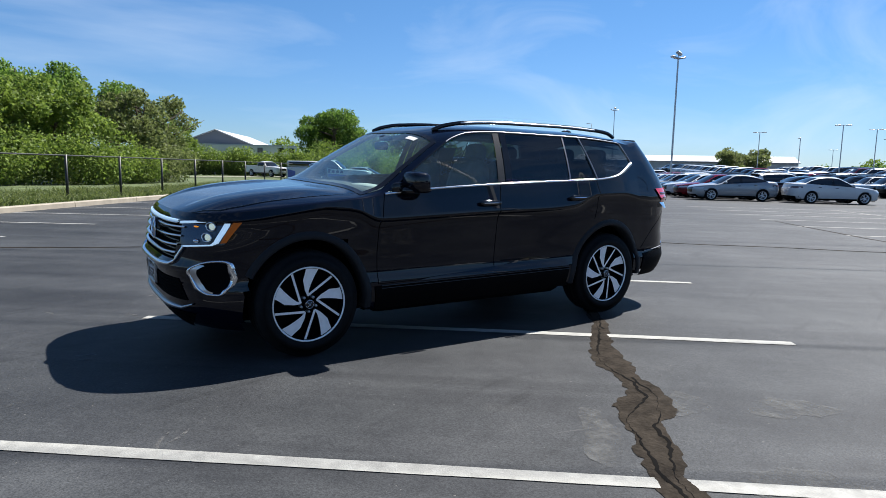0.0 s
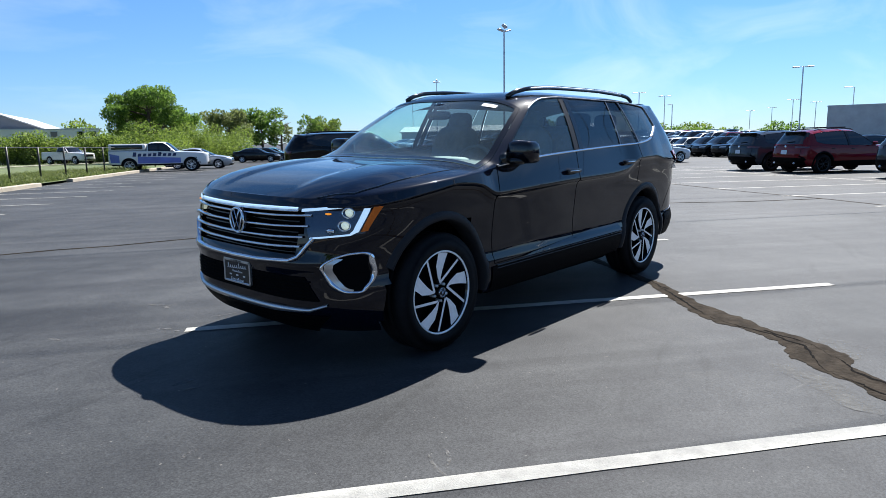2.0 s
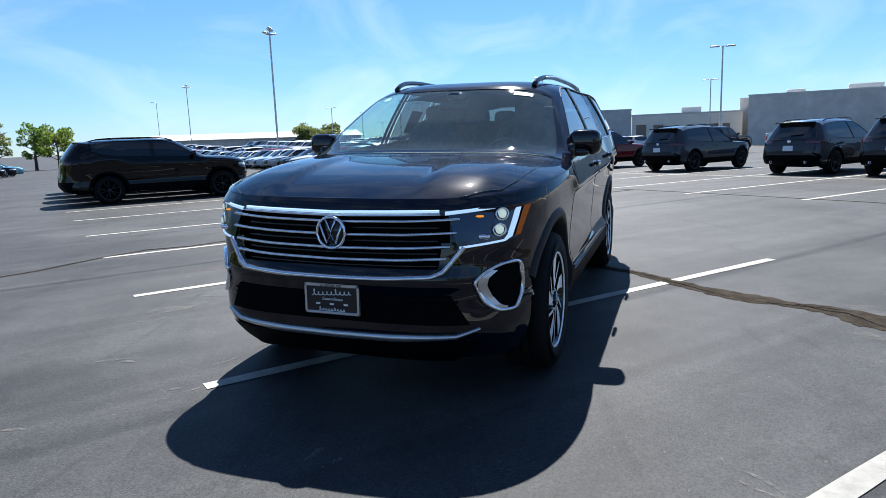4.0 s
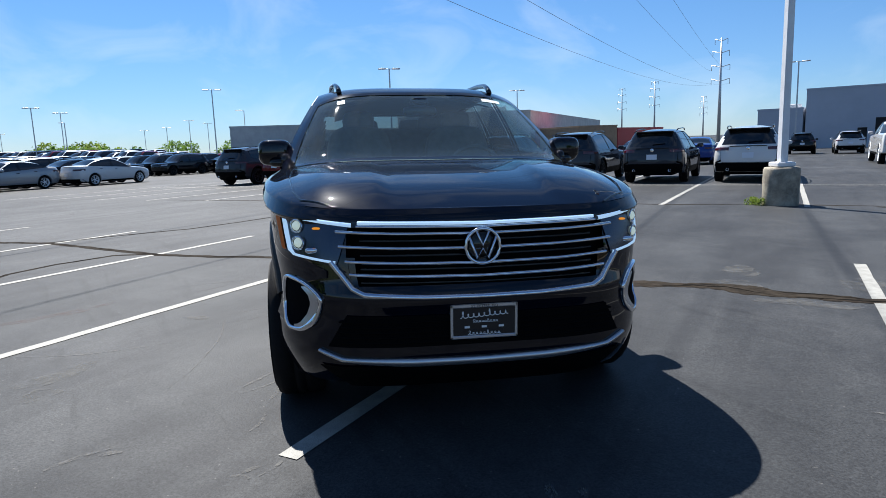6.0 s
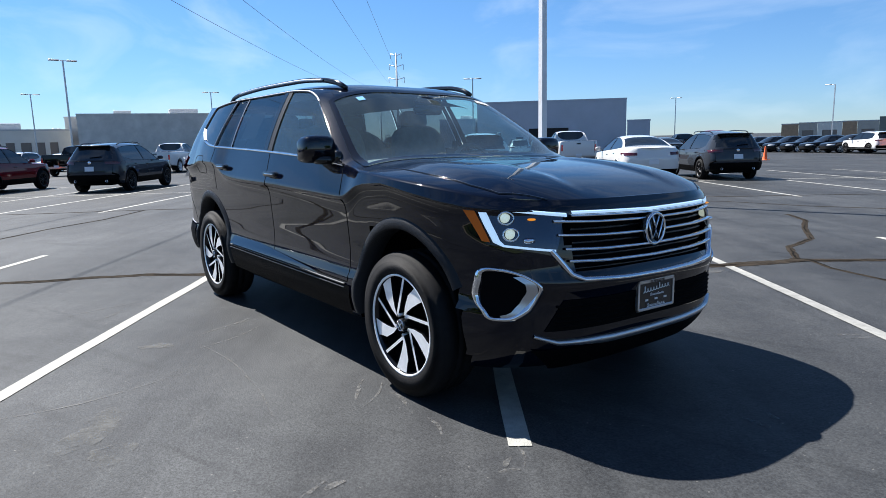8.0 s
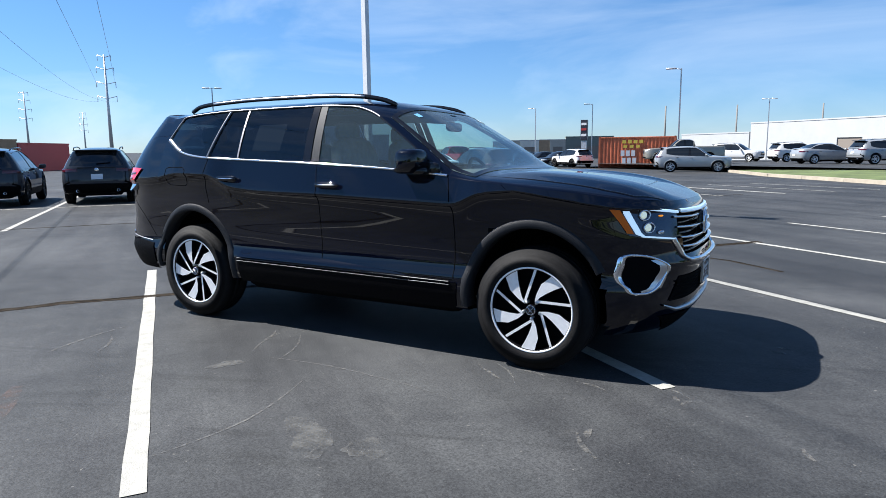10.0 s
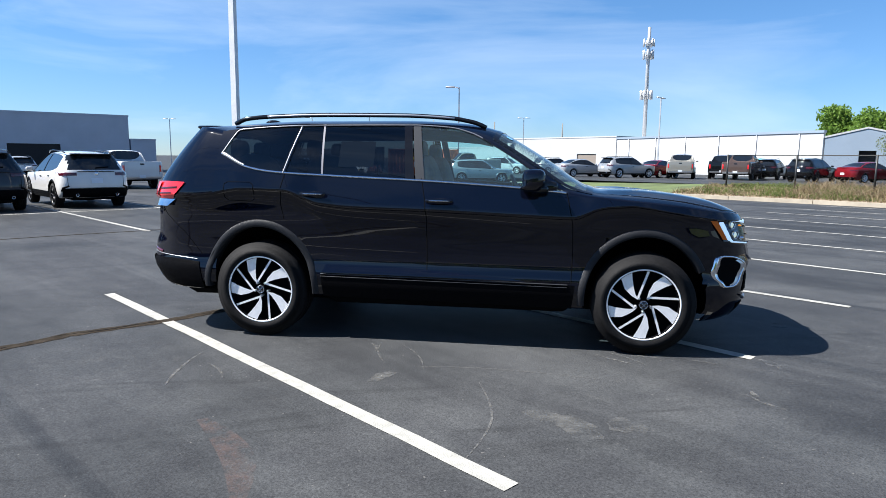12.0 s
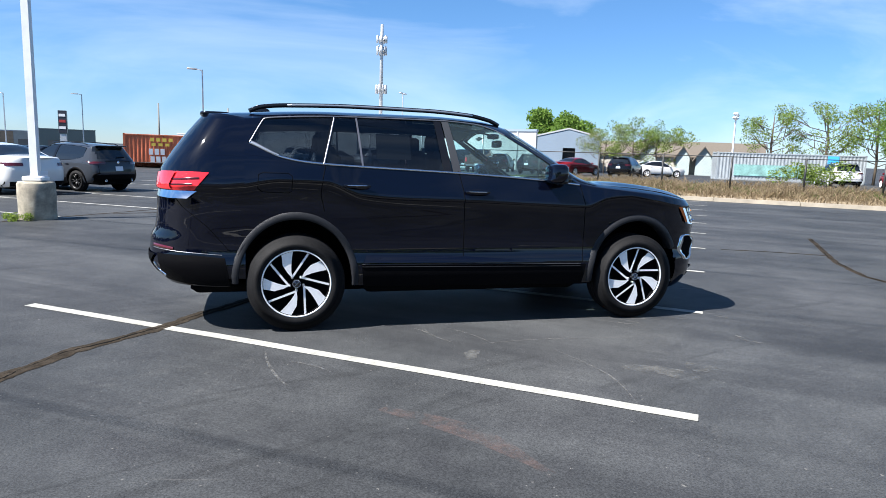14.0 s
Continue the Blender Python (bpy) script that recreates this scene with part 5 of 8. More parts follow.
for line, w in (([(1.83, -0.07), (1.68, -0.05), (1.51, -0.07)], 0.022), ([(1.71, 0.10), (1.90, 0.20)], 0.03), ([(2.04, 0.31), (2.23, 0.38)], 0.022), ([(2.34, 0.71), (2.52, 0.72)], 0.016), ([(2.57, 0.61), (2.55, 0.70)], 0.03), ([(2.68, -0.07), (2.61, 0.0)], 0.04), ([(0.34, -1.2), (0.24, -1.13)], 0.016), ([(0.62, -1.36), (0.2, -1.05)], 0.014), ([(2.87, -0.16), (2.61, -0.08)], 0.03), ([(2.53, 0.64), (2.45, 0.67)], 0.03), ([(2.21, 1.88), (2.09, 1.80)], 0.05), ([(2.14, 1.96), (2.04, 1.93)], 0.04), ([(0.87, 2.95), (0.90, 3.14)], 0.02), ([(3.29, 0.69), (3.18, 0.75)], 0.03), ([(0.02, -2.66), (-0.22, -2.4), (-0.5, -2.18)], 0.022), ([(-0.22, -2.28), (0.14, -2.34)], 0.022), ([(1.34, -1.16), (1.72, -1.6), (2.05, -2.07)], 0.014), ([(0.16, -1.13), (0.36, -1.24)], 0.016), ([(0.36, -0.98), (0.9, -1.25)], 0.014), ([(0.8, -1.27), (1.5, -0.85), (2.0, -0.45)], 0.012), ([(1.56, 0.04), (1.91, -0.03)], 0.014), ([(0.9, 3.22), (0.95, 3.0)], 0.02), ([(2.0, 2.79), (1.94, 2.71)], 0.03)):
    scuff(line, w)
for u, n, ru, rn, sd in ((-2.43, 2.22, 0.22, 0.18, 1), (-1.83, 2.24, 0.14, 0.17, 2), (2.10, -1.28, 0.20, 0.12, 3), (2.35, -1.07, 0.09, 0.11, 4), (0.82, -1.55, 0.06, 0.10, 5), (-1.25, 2.75, 0.12, 0.3, 6), (-2.1, 3.2, 0.25, 0.2, 7)):
    blotch(u, n, ru, rn, sd)
scuff([(0.70, -2.72), (1.25, -2.88), (1.75, -3.05)], 0.16, M_RUSTMARK, "faint reddish stain dragged along the asphalt")
# ---- kerbs and verges ----
M_DRYGROUND = material("dry_sandy_soil", (0.21, 0.165, 0.105), 0.95, vary=0.4, scale=1.3, bump=0.8, bump_scale=25)

def kerb(u0, n0, u1, n1, seed):
    """Concrete kerb stones with their joints, standing 0.15 m over the lot."""
    a, b = Vector((u0, n0)), Vector((u1, n1))
    d = (b - a).normalized()
    s = Vector((-d.y, d.x))
    count = max(1, round((b - a).length / 3.0))
    ob = thing("kerb", Matrix(), "pale concrete kerb along the edge of the lot", "kerb", "kerbs", "structure")
    for i in range(count):
        p0, p1 = a + (b - a) * (i + 0.004) / count, a + (b - a) * (i + 0.996) / count
        v = []
        for p in (p0, p1):
            for q, z in ((-0.075, -0.1), (-0.065, 0.13), (-0.045, 0.15), (0.20, 0.15), (0.22, -0.1)):
                w = p + s * q
                v.append(lot(w.x, w.y, z))
        f = [(k, k + 1, k + 6, k + 5) for k in range(4)] + [(0, 1, 2, 3, 4), (9, 8, 7, 6, 5)]
        part("kerb_stone", (v, f), M_KERB, ob, smooth=False)
    return ob


kerb(11.9, -9.0, 11.9, -22.4, 1)
kerb(11.9, -25.8, 11.9, -100.0, 2)
kerb(12.0, 22.9, -10.0, 22.9, 3)
kerb(-10.0, 22.9, -18.5, 26.4, 4)
kerb(-18.5, 26.4, -25.0, 30.6, 5)
verge_left = tagged(new("verge", mesh_of("verge", *lot_sheet(12.0, 420.0, -420.0, -2.0, 0.11, 12.0, 12.0), [M_GRASS])), "rough spring grass beyond the fence", "grass", kind="structure")


def bank(u, n):
    t = max(0.0, min(1.0, (n - 23.1) / 6.5))
    return 0.30 * t * t * (3 - 2 * t)


verge_right = tagged(new("verge", mesh_of("verge", *lot_sheet(-10.0, 40.0, 23.05, 31.0, 0.10, 2.0, 0.9, bank), [M_DRYGROUND])), "dry sandy bank with dead grass behind the kerb", "grass", kind="structure")
verge_tip = tagged(new("verge", mesh_of("verge", *((lambda p: (p, [(0, 1, 2, 3, 4)]))([lot(-10.0, 23.05, 0.10), lot(-18.5, 26.55, 0.11), lot(-25.0, 30.75, 0.12), lot(-20.0, 33.0, 0.3), lot(-10.0, 31.0, 0.40)])), [M_GRASS])), "grass tip of the bank beside the drive", "grass", kind="structure")
back_lot = tagged(new("back_lot", mesh_of("back_lot", *lot_sheet(-46.0, 70.0, 31.0, 130.0, 0.38, 9.0, 9.0), [M_ASPHALT])), "grey asphalt yard behind the grass bank", "car park", kind="structure")


# ---- parked vehicles ----
def plain_side(w, belt_z, tumble):
    def side(x, z):
        if z < 0.55:
            y = w - 0.10 * ((0.55 - z) / 0.35) ** 2
        elif z < belt_z:
            y = w - 0.05 * ((z - 0.62) / (belt_z - 0.55)) ** 2 * (1 if z > 0.62 else 0)
        else:
            y = w - 0.05 - tumble * (z - belt_z) - 0.25 * (z - belt_z) ** 2
        return y
    return side


def no_relief(x, y):
    return 0.0


SHAPES = {
    "suv": Shape(
        nose=[(0.2, 2.08), (0.4, 2.24), (0.7, 2.28), (0.92, 2.20), (1.1, 2.1)], nose_n=[(0.2, 3.8), (1.0, 3.2)], nose_from=1.2,
        tail=[(0.25, -2.15), (0.42, -2.31), (0.65, -2.35), (0.95, -2.31), (1.06, -2.28), (1.13, -2.22), (1.5, -2.00), (1.6, -1.95)], tail_n=[(0.3, 3.8), (1.1, 3.8), (1.6, 3.2)], tail_from=-1.72,
        sill=[(-2.4, 0.34), (-1.0, 0.27), (1.0, 0.27), (2.3, 0.26)],
        belt=[(-1.72, 1.20), (-1.5, 1.12), (-1.1, 1.06), (0.0, 1.02), (0.85, 0.985), (1.2, 0.97), (1.8, 0.945), (2.15, 0.92)],
        drip=[(-1.72, 1.455), (-1.3, 1.515), (-0.5, 1.555), (0.0, 1.545), (0.3, 1.42), (0.6, 1.19), (0.85, 0.99)],
        rear_top=[(-2.4, 1.53), (-2.0, 1.52), (-1.72, 1.46)],
        crown=[(-2.1, 1.55), (-1.9, 1.575), (-1.3, 1.62), (-0.5, 1.64), (0.05, 1.61), (0.22, 1.55), (1.0, 1.06), (1.2, 1.035), (1.8, 0.99), (2.05, 0.955), (2.15, 0.92)],
        bow=[(-0.4, 0.0), (0.22, 0.06), (1.0, 0.12), (1.6, 0.03), (2.1, 0.0)],
        side=plain_side(0.93, 1.02, 0.42), relief=no_relief, cap_p=3.2, pillar_t=0.9, dlo=(-1.72, 0.85), screen=(0.22, 1.0), back_pane=(9, 9.1),
        arches=[(1.40, 0.36, 0.42), (-1.40, 0.36, 0.42)], tail_pane=(1.14, 1.50, 0.67), bed=None, res=(10, 14, 7)),
    "sedan": Shape(
        nose=[(0.15, 2.16), (0.35, 2.30), (0.6, 2.33), (0.75, 2.26), (1.0, 2.15)], nose_n=[(0.2, 3.4), (0.8, 2.7)], nose_from=1.2,
        tail=[(0.2, -2.2), (0.4, -2.33), (0.7, -2.36), (0.95, -2.30), (1.1, -2.25)], tail_n=[(0.3, 3.4), (1.0, 3.0)], tail_from=-1.75,
        sill=[(-2.4, 0.28), (-1.0, 0.20), (1.0, 0.20), (2.3, 0.22)],
        belt=[(-1.62, 1.07), (-1.4, 1.045), (-0.8, 1.0), (0.0, 0.955), (0.85, 0.90), (1.2, 0.875), (1.8, 0.81), (2.2, 0.75)],
        drip=[(-1.62, 1.075), (-1.35, 1.20), (-1.0, 1.30), (-0.4, 1.375), (0.0, 1.355), (0.3, 1.23), (0.6, 1.06), (0.85, 0.905)],
        rear_top=[(-2.4, 1.02), (-1.9, 1.06), (-1.62, 1.07)],
        crown=[(-2.35, 1.02), (-2.1, 1.085), (-1.85, 1.10), (-1.7, 1.11), (-0.95, 1.385), (-0.35, 1.44), (0.05, 1.42), (0.2, 1.37), (1.05, 0.955), (1.25, 0.93), (1.8, 0.86), (2.1, 0.79), (2.2, 0.75)],
        bow=[(-1.7, -0.06), (-1.0, -0.05), (-0.4, 0.0), (0.2, 0.06), (1.05, 0.12), (1.6, 0.03), (2.1, 0.0)],
        side=plain_side(0.90, 0.95, 0.55), relief=no_relief, cap_p=3.2, pillar_t=0.9, dlo=(-1.62, 0.85), screen=(0.2, 1.05), back_pane=(-1.66, -1.0),
        arches=[(1.36, 0.33, 0.375), (-1.36, 0.33, 0.375)], tail_pane=None, bed=None, res=(9, 11, 7)),
    "pickup": Shape(
        nose=[(0.3, 2.80), (0.5, 2.92), (0.9, 2.95), (1.15, 2.90), (1.3, 2.8)], nose_n=[(0.3, 4.2), (1.2, 3.6)], nose_from=1.8,
        tail=[(0.4, -2.85), (0.6, -2.92), (1.0, -2.92), (1.35, -2.90)], tail_n=[(0.3, 8.0), (1.3, 9.0)], tail_from=-2.5,
        sill=[(-2.9, 0.52), (-1.0, 0.42), (1.5, 0.42), (2.9, 0.40)],
        belt=[(-2.9, 1.33), (-0.68, 1.31), (0.0, 1.28), (0.95, 1.24), (1.4, 1.21), (2.4, 1.17), (2.85, 1.13)],
        drip=[(-0.66, 1.72), (-0.3, 1.80), (0.2, 1.80), (0.5, 1.66), (0.95, 1.25)],
        rear_top=[(-2.9, 1.33), (-0.68, 1.33)],
        crown=[(-2.9, 1.34), (-0.75, 1.34), (-0.66, 1.40), (-0.55, 1.83), (-0.1, 1.88), (0.25, 1.87), (0.42, 1.82), (1.08, 1.30), (1.3, 1.26), (2.4, 1.21), (2.85, 1.13)],
        bow=[(0.0, 0.0), (0.42, 0.05), (1.08, 0.10), (1.6, 0.03), (2.4, 0.0)],
        side=plain_side(1.0, 1.27, 0.30), relief=no_relief, cap_p=4.0, pillar_t=0.9, dlo=(-0.66, 0.95), screen=(0.42, 1.08), back_pane=(-0.66, -0.55),
        arches=[(1.90, 0.42, 0.50), (-1.72, 0.42, 0.50)], tail_pane=None, bed=(-2.86, -0.72), res=(9, 13, 7)),
}
SHAPES["big_suv"] = Shape(**dict(HERO.k, res=(10, 16, 8), hole=None, crease=None, squash=1.0, arches=[(1.49, 0.38, 0.46), (-1.49, 0.38, 0.46)]))
M_FARGLASS = material("dark_car_glass", (0.008, 0.010, 0.012), 0.03, spec=0.8)
M_LAMP_FAR = material("clear_lamp_plastic", (0.55, 0.57, 0.6), 0.12, coat=1)
M_WHEEL_DARK = material("dark_alloy", (0.03, 0.03, 0.032), 0.35, 0.6)
PAINTS = {}
for pn, col, rgh in (("white", (0.62, 0.62, 0.615), 0.25), ("silver", (0.33, 0.345, 0.36), 0.3), ("grey", (0.032, 0.037, 0.046), 0.25), ("dark", (0.0065, 0.0075, 0.0095), 0.22), ("black", (0.003, 0.003, 0.0036), 0.2), ("red", (0.13, 0.006, 0.010), 0.22), ("blue", (0.015, 0.05, 0.22), 0.25), ("pale_blue", (0.36, 0.43, 0.50), 0.3), ("tan", (0.26, 0.25, 0.22), 0.3), ("brown", (0.07, 0.05, 0.045), 0.3), ("teal", (0.05, 0.30, 0.42), 0.3)):
    PAINTS[pn] = material(pn + "_car_paint", col, rgh, 0.35 if pn in ("silver", "pale_blue", "tan") else 0.0, coat=1.0, spec=0.0 if pn in ("grey", "dark", "black", "red", "brown", "blue") else 0.3)
    PAINTS[pn].node_tree.nodes["Principled BSDF"].inputs["Coat IOR"].default_value = 1.40
FAR_WHEEL = {}


def road_wheel(parent, x, y, r, rim, half, dark):
    s = 1 if y > 0 else -1
    w = new("wheel")
    w.parent, w.location = parent, (x, y, r)
    w.rotation_euler = (0, 0, 0 if s > 0 else math.pi)
    key = (r, dark)
    if key not in FAR_WHEEL:
        m_ = M_WHEEL_DARK if dark else M_ALLOY
        bits = [lathe([(rim, -half * 0.8), (rim - 0.01, half * 0.3), (rim - 0.005, half * 0.95), (rim + 0.01, half * 0.98)], 24, "y"), lathe([(0.0, half * 0.85), (0.05, half * 0.85), (0.06, half * 0.6)], 12, "y")]
        for i in range(5):
            for o in (-9, 9):
                a, b = radians(72 * i + o * 0.6), radians(72 * i + o * 1.5)
                bits.append(tube([(0.04 * math.cos(a), half * 0.75, 0.04 * math.sin(a)), ((rim - 0.005) * math.cos(b), half * 0.80, (rim - 0.005) * math.sin(b))], 0.016, 4))
        FAR_WHEEL[key] = (mesh_of("tyre", *tyre_data(r, rim, half, 24), [M_RUBBER]), mesh_of("rim", *joined(*bits), [m_]))
    for n_, me in zip(("tyre", "rim"), FAR_WHEEL[key]):
        o = new(n_, me)
        o.parent = w


def vehicle(kind, cladding, dark_wheels, name, roof_bars=False):
    """One parked vehicle with its parts, nose to +x, built at the origin."""
    sh = SHAPES[kind]
    k = sh.k
    root = thing(name, Matrix(), "", "car" if kind != "pickup" else "pickup truck")
    bm, panes = shell(sh, 0.085)
    def painted(n_, data, smooth=True):
        ob = part(n_, data, PAINTS["grey"], root, smooth=smooth)
        ob.material_slots[0].link = "OBJECT"
        ob.material_slots[0].material = PAINTS["grey"]
        return ob
    painted("body", bm)
    for n_, b in panes.items():
        part(n_, b, M_FARGLASS, root)
    d0, d1 = k["dlo"]
    dr, be = k["drip"], k["belt"]
    mid = d0 + (d1 - d0) * (0.56 if kind != "pickup" else 0.42)
    for a, b in ((d0 + 0.06, mid - 0.05), (mid + 0.05, d1 - 0.05)):
        lo, hi = edge_line(be, a, b, 0.01), edge_line(dr, a + (0.05 if kind == "suv" and a < d0 + 0.1 else 0), b, -0.012)
        dat = patch(lo, hi, lambda x, z: (x, sh.half(x, z) - 0.012, z), 5, 0.12)
        for n_ in (dat, flipped(dat)):
            part("side_window", n_, M_FARGLASS, root)
    for a, b in ((d0, d0 + 0.06), (mid - 0.05, mid + 0.05), (d1 - 0.05, d1)):
        dat = patch(edge_line(be, a, b), edge_line(dr, a, b), lambda x, z: (x, sh.half(x, z), z), 5, 0.05)
        for n_ in (dat, flipped(dat)):
            painted("pillar", n_) if a == d0 and kind != "sedan" else part("pillar", n_, M_GLOSSBLACK, root)
    wells = []
    for ax, az, r in k["arches"]:
        wr = {"suv": 0.36, "big_suv": 0.38, "sedan": 0.33, "pickup": 0.42}[kind]
        for s in (1, -1):
            wy = k["side"](ax, az + 0.1) - 0.115
            road_wheel(root, ax, s * wy, wr, wr * 0.66, 0.115, dark_wheels)
            wells.append(wheel_well(ax, az, r + 0.01, 0.45, k["side"](ax, az) - 0.02, s))
            wells.append(moved(lathe([(0.0, 0.0), (wr * 0.66, 0.0)], 14, "y"), Matrix.Translation((ax, s * (wy + 0.02), wr))))
        trim = arch_trim(sh, ax, az, r - 0.015, r + (0.055 if cladding else 0.012), sh.left, k["sill"](ax) + 0.02, 0.010, 16, 0.08)
        for n_ in (trim, flipped(trim)):
            part("arch_trim", n_, M_PLASTIC, root) if cladding else painted("arch_trim", n_)
    a0, a1 = k["arches"][1][0] + k["arches"][1][2], k["arches"][0][0] - k["arches"][0][2]
    z0 = k["sill"](0)
    sill = patch([(a0, z0), (a1, z0)], [(a0, z0 + (0.20 if cladding else 0.09)), (a1, z0 + (0.20 if cladding else 0.09))], lambda x, z: (x, sh.half(x, z) + 0.006, z), 3, 0.25)
    for n_ in (sill, flipped(sill)):
        part("sill", n_, M_PLASTIC, root)
    fl = {"suv": -2.2, "big_suv": -2.3, "sedan": -2.2, "pickup": -2.8}[kind]
    part("underbody", joined(box(fl, -fl - 0.1, -0.62, 0.62, z0 - 0.02, z0 + 0.14, 0.04), box(a0, a1, -0.82, 0.82, z0, z0 + 0.2, 0.03), *wells), M_DARK, root)
    # lamps, grille, plates, mirrors
    nz = {"suv": 0.80, "big_suv": 0.92, "sedan": 0.66, "pickup": 1.0}[kind]
    tz = {"suv": 0.98, "big_suv": 1.12, "sedan": 0.86, "pickup": 1.1}[kind]
    for s in (1, -1):
        part("headlight", patch([(s * 0.50, nz - 0.04), (s * 0.84, nz - 0.02)], [(s * 0.52, nz + 0.05), (s * 0.85, nz + 0.08)], lambda y, z: sh.front(y, z, 0.006), 4, 0.06), M_LAMP_FAR, root)
        hgt = 0.26 if kind == "pickup" else 0.035
        yin = 0.80 if kind == "pickup" else 0.50
        part("tail_light", patch([(s * yin, tz - hgt), (s * 0.885, tz - hgt)], [(s * yin, tz + 0.05), (s * 0.885, tz + 0.05)], lambda y, z: sh.back(y, z, 0.012), 4, 0.06), M_TAIL_DARK if kind != "pickup" else M_TAIL, root)
        dat = joined(blob((k["dlo"][1] - 0.18, s * (sh.half(0.6, be(0.6)) + 0.13), be(0.6) + 0.09), (0.06, 0.10, 0.065), 0.6, 8, 10), tube([(k["dlo"][1] - 0.16, s * (sh.half(0.6, be(0.6)) - 0.02), be(0.6) + 0.03), (k["dlo"][1] - 0.17, s * (sh.half(0.6, be(0.6)) + 0.08), be(0.6) + 0.06)], 0.02, 6))
        painted("door_mirror", dat)
        for hx in (mid - 0.72 if kind != "pickup" else mid - 0.25, mid + 0.14):
            part("door_handle", blob((hx, s * (sh.half(hx, be(hx) - 0.12) + 0.015), be(hx) - 0.13), (0.09, 0.012, 0.014), 0.6, 6, 8), M_GLOSSBLACK, root)
    part("grille", patch([(-0.46, nz - 0.22), (0.46, nz - 0.22)], [(-0.46, nz + 0.03), (0.46, nz + 0.03)], lambda y, z: sh.front(y, z, 0.006), 4, 0.1), M_GLOSSBLACK, root)
    part("front_bumper", patch([(-0.7, z0 + 0.02), (0.7, z0 + 0.02)], [(-0.66, z0 + 0.13), (0.66, z0 + 0.13)], lambda y, z: sh.front(y, z, 0.006), 3, 0.12), M_PLASTIC, root)
    bz = z0 + 0.06
    part("rear_bumper", patch([(-0.84, bz), (0.84, bz)], [(-0.86, bz + (0.26 if cladding else 0.14)), (0.86, bz + (0.26 if cladding else 0.14))], lambda y, z: sh.back(y, z, 0.008), 4, 0.1), M_PLASTIC if kind != "pickup" else M_SATIN, root)
    pz = {"suv": 0.80, "big_suv": 0.85, "sedan": 0.62, "pickup": 0.62}[kind]
    part("plate", patch([(-0.15, pz - 0.075), (0.15, pz - 0.075)], [(-0.15, pz + 0.075), (0.15, pz + 0.075)], lambda y, z: sh.back(y, z, 0.016), 2, 0.1), M_PAPER_PLATE, root, "plain paper plate")
    if kind == "suv":
        part("spoiler", blob((-2.00, 0, 1.545), (0.13, 0.60, 0.020), 0.4, 6, 16), M_GLOSSBLACK, root)
        part("tailgate_seam", joined(ribbon([(-0.70, 0.60), (0.70, 0.60)], 0.014, sh.back, 0.003, 0.1), ribbon([(0.72, 0.62), (0.74, 1.05)], 0.012, sh.back, 0.003, 0.1), ribbon([(-0.72, 0.62), (-0.74, 1.05)], 0.012, sh.back, 0.003, 0.1)), M_DARK, root)
        part("tailgate_strip", ribbon([(-0.48, 1.055), (0, 1.060), (0.48, 1.055)], 0.022, sh.back, 0.016, 0.1), M_GLOSSBLACK, root)
        part("round_badge", moved(lathe([(0.0, 0.012), (0.05, 0.010), (0.055, 0.0)], 16), Matrix.Translation(sh.back(0, 1.0, 0.0)) @ Matrix.Rotation(radians(-90), 4, "Y")), M_CHROME, root)
        part("rear_wiper", tube([sh.back(0.0, 1.16, 0.02), sh.back(-0.36, 1.19, 0.02)], 0.012, 5), M_DARK, root)
        for s in (1, -1):
            part("exhaust_tip", moved(lathe([(0.034, -0.06), (0.042, 0.0), (0.036, 0.004), (0.030, -0.05)], 14), Matrix.Translation((-2.335, s * 0.52, 0.40)) @ Matrix.Rotation(radians(-90), 4, "Y")), M_CHROME, root)
            part("bumper_corner", ribbon([(s * 0.70, 0.66), (s * 0.84, 0.60), (s * 0.86, 0.50)], 0.05, sh.back, 0.008, 0.05), M_PLASTIC, root)
            part("roof_rail", tube([(-1.62, s * 0.60, 1.575), (-1.45, s * 0.61, 1.622), (-0.5, s * 0.62, 1.655), (-0.1, s * 0.61, 1.635), (0.04, s * 0.60, 1.585)], 0.017, 6), M_GLOSSBLACK, root)
    if kind == "big_suv":
        part("spoiler", blob((-2.10, 0, 1.668), (0.125, 0.58, 0.018), 0.4, 6, 16), M_GLOSSBLACK, root)
        for s in (1, -1):
            part("roof_rail", tube([p_ if s > 0 else (p_[0], -p_[1], p_[2]) for p_ in rail_line[::5]], 0.018, 6), M_GLOSSBLACK, root)
    if roof_bars:
        for bx_ in (-1.1, -0.3):
            part("roof_bar", tube([(bx_, -0.6, 1.69), (bx_, 0.6, 1.69)], 0.025, 6), M_GLOSSBLACK, root)
    if kind == "pickup":
        part("bed_liner", joined(box(-2.84, -0.74, -0.86, 0.86, 0.78, 0.82), box(-0.76, -0.72, -0.88, 0.88, 0.8, 1.32), box(-2.86, -2.82, -0.88, 0.88, 0.8, 1.32), box(-2.84, -0.74, 0.84, 0.88, 0.8, 1.32), box(-2.84, -0.74, -0.88, -0.84, 0.8, 1.32)), M_PLASTIC, root, smooth=False)
        part("tailgate_seam", ribbon([(-0.80, 0.70), (-0.80, 1.30)], 0.012, sh.back, 0.004), M_DARK, root)
        part("tailgate_seam", ribbon([(0.80, 0.70), (0.80, 1.30)], 0.012, sh.back, 0.004), M_DARK, root)
        part("tailgate_handle", patch([(-0.10, 1.17), (0.10, 1.17)], [(-0.10, 1.24), (0.10, 1.24)], lambda y, z: sh.back(y, z, 0.01), 2, 0.1), M_GLOSSBLACK, root)
    return root


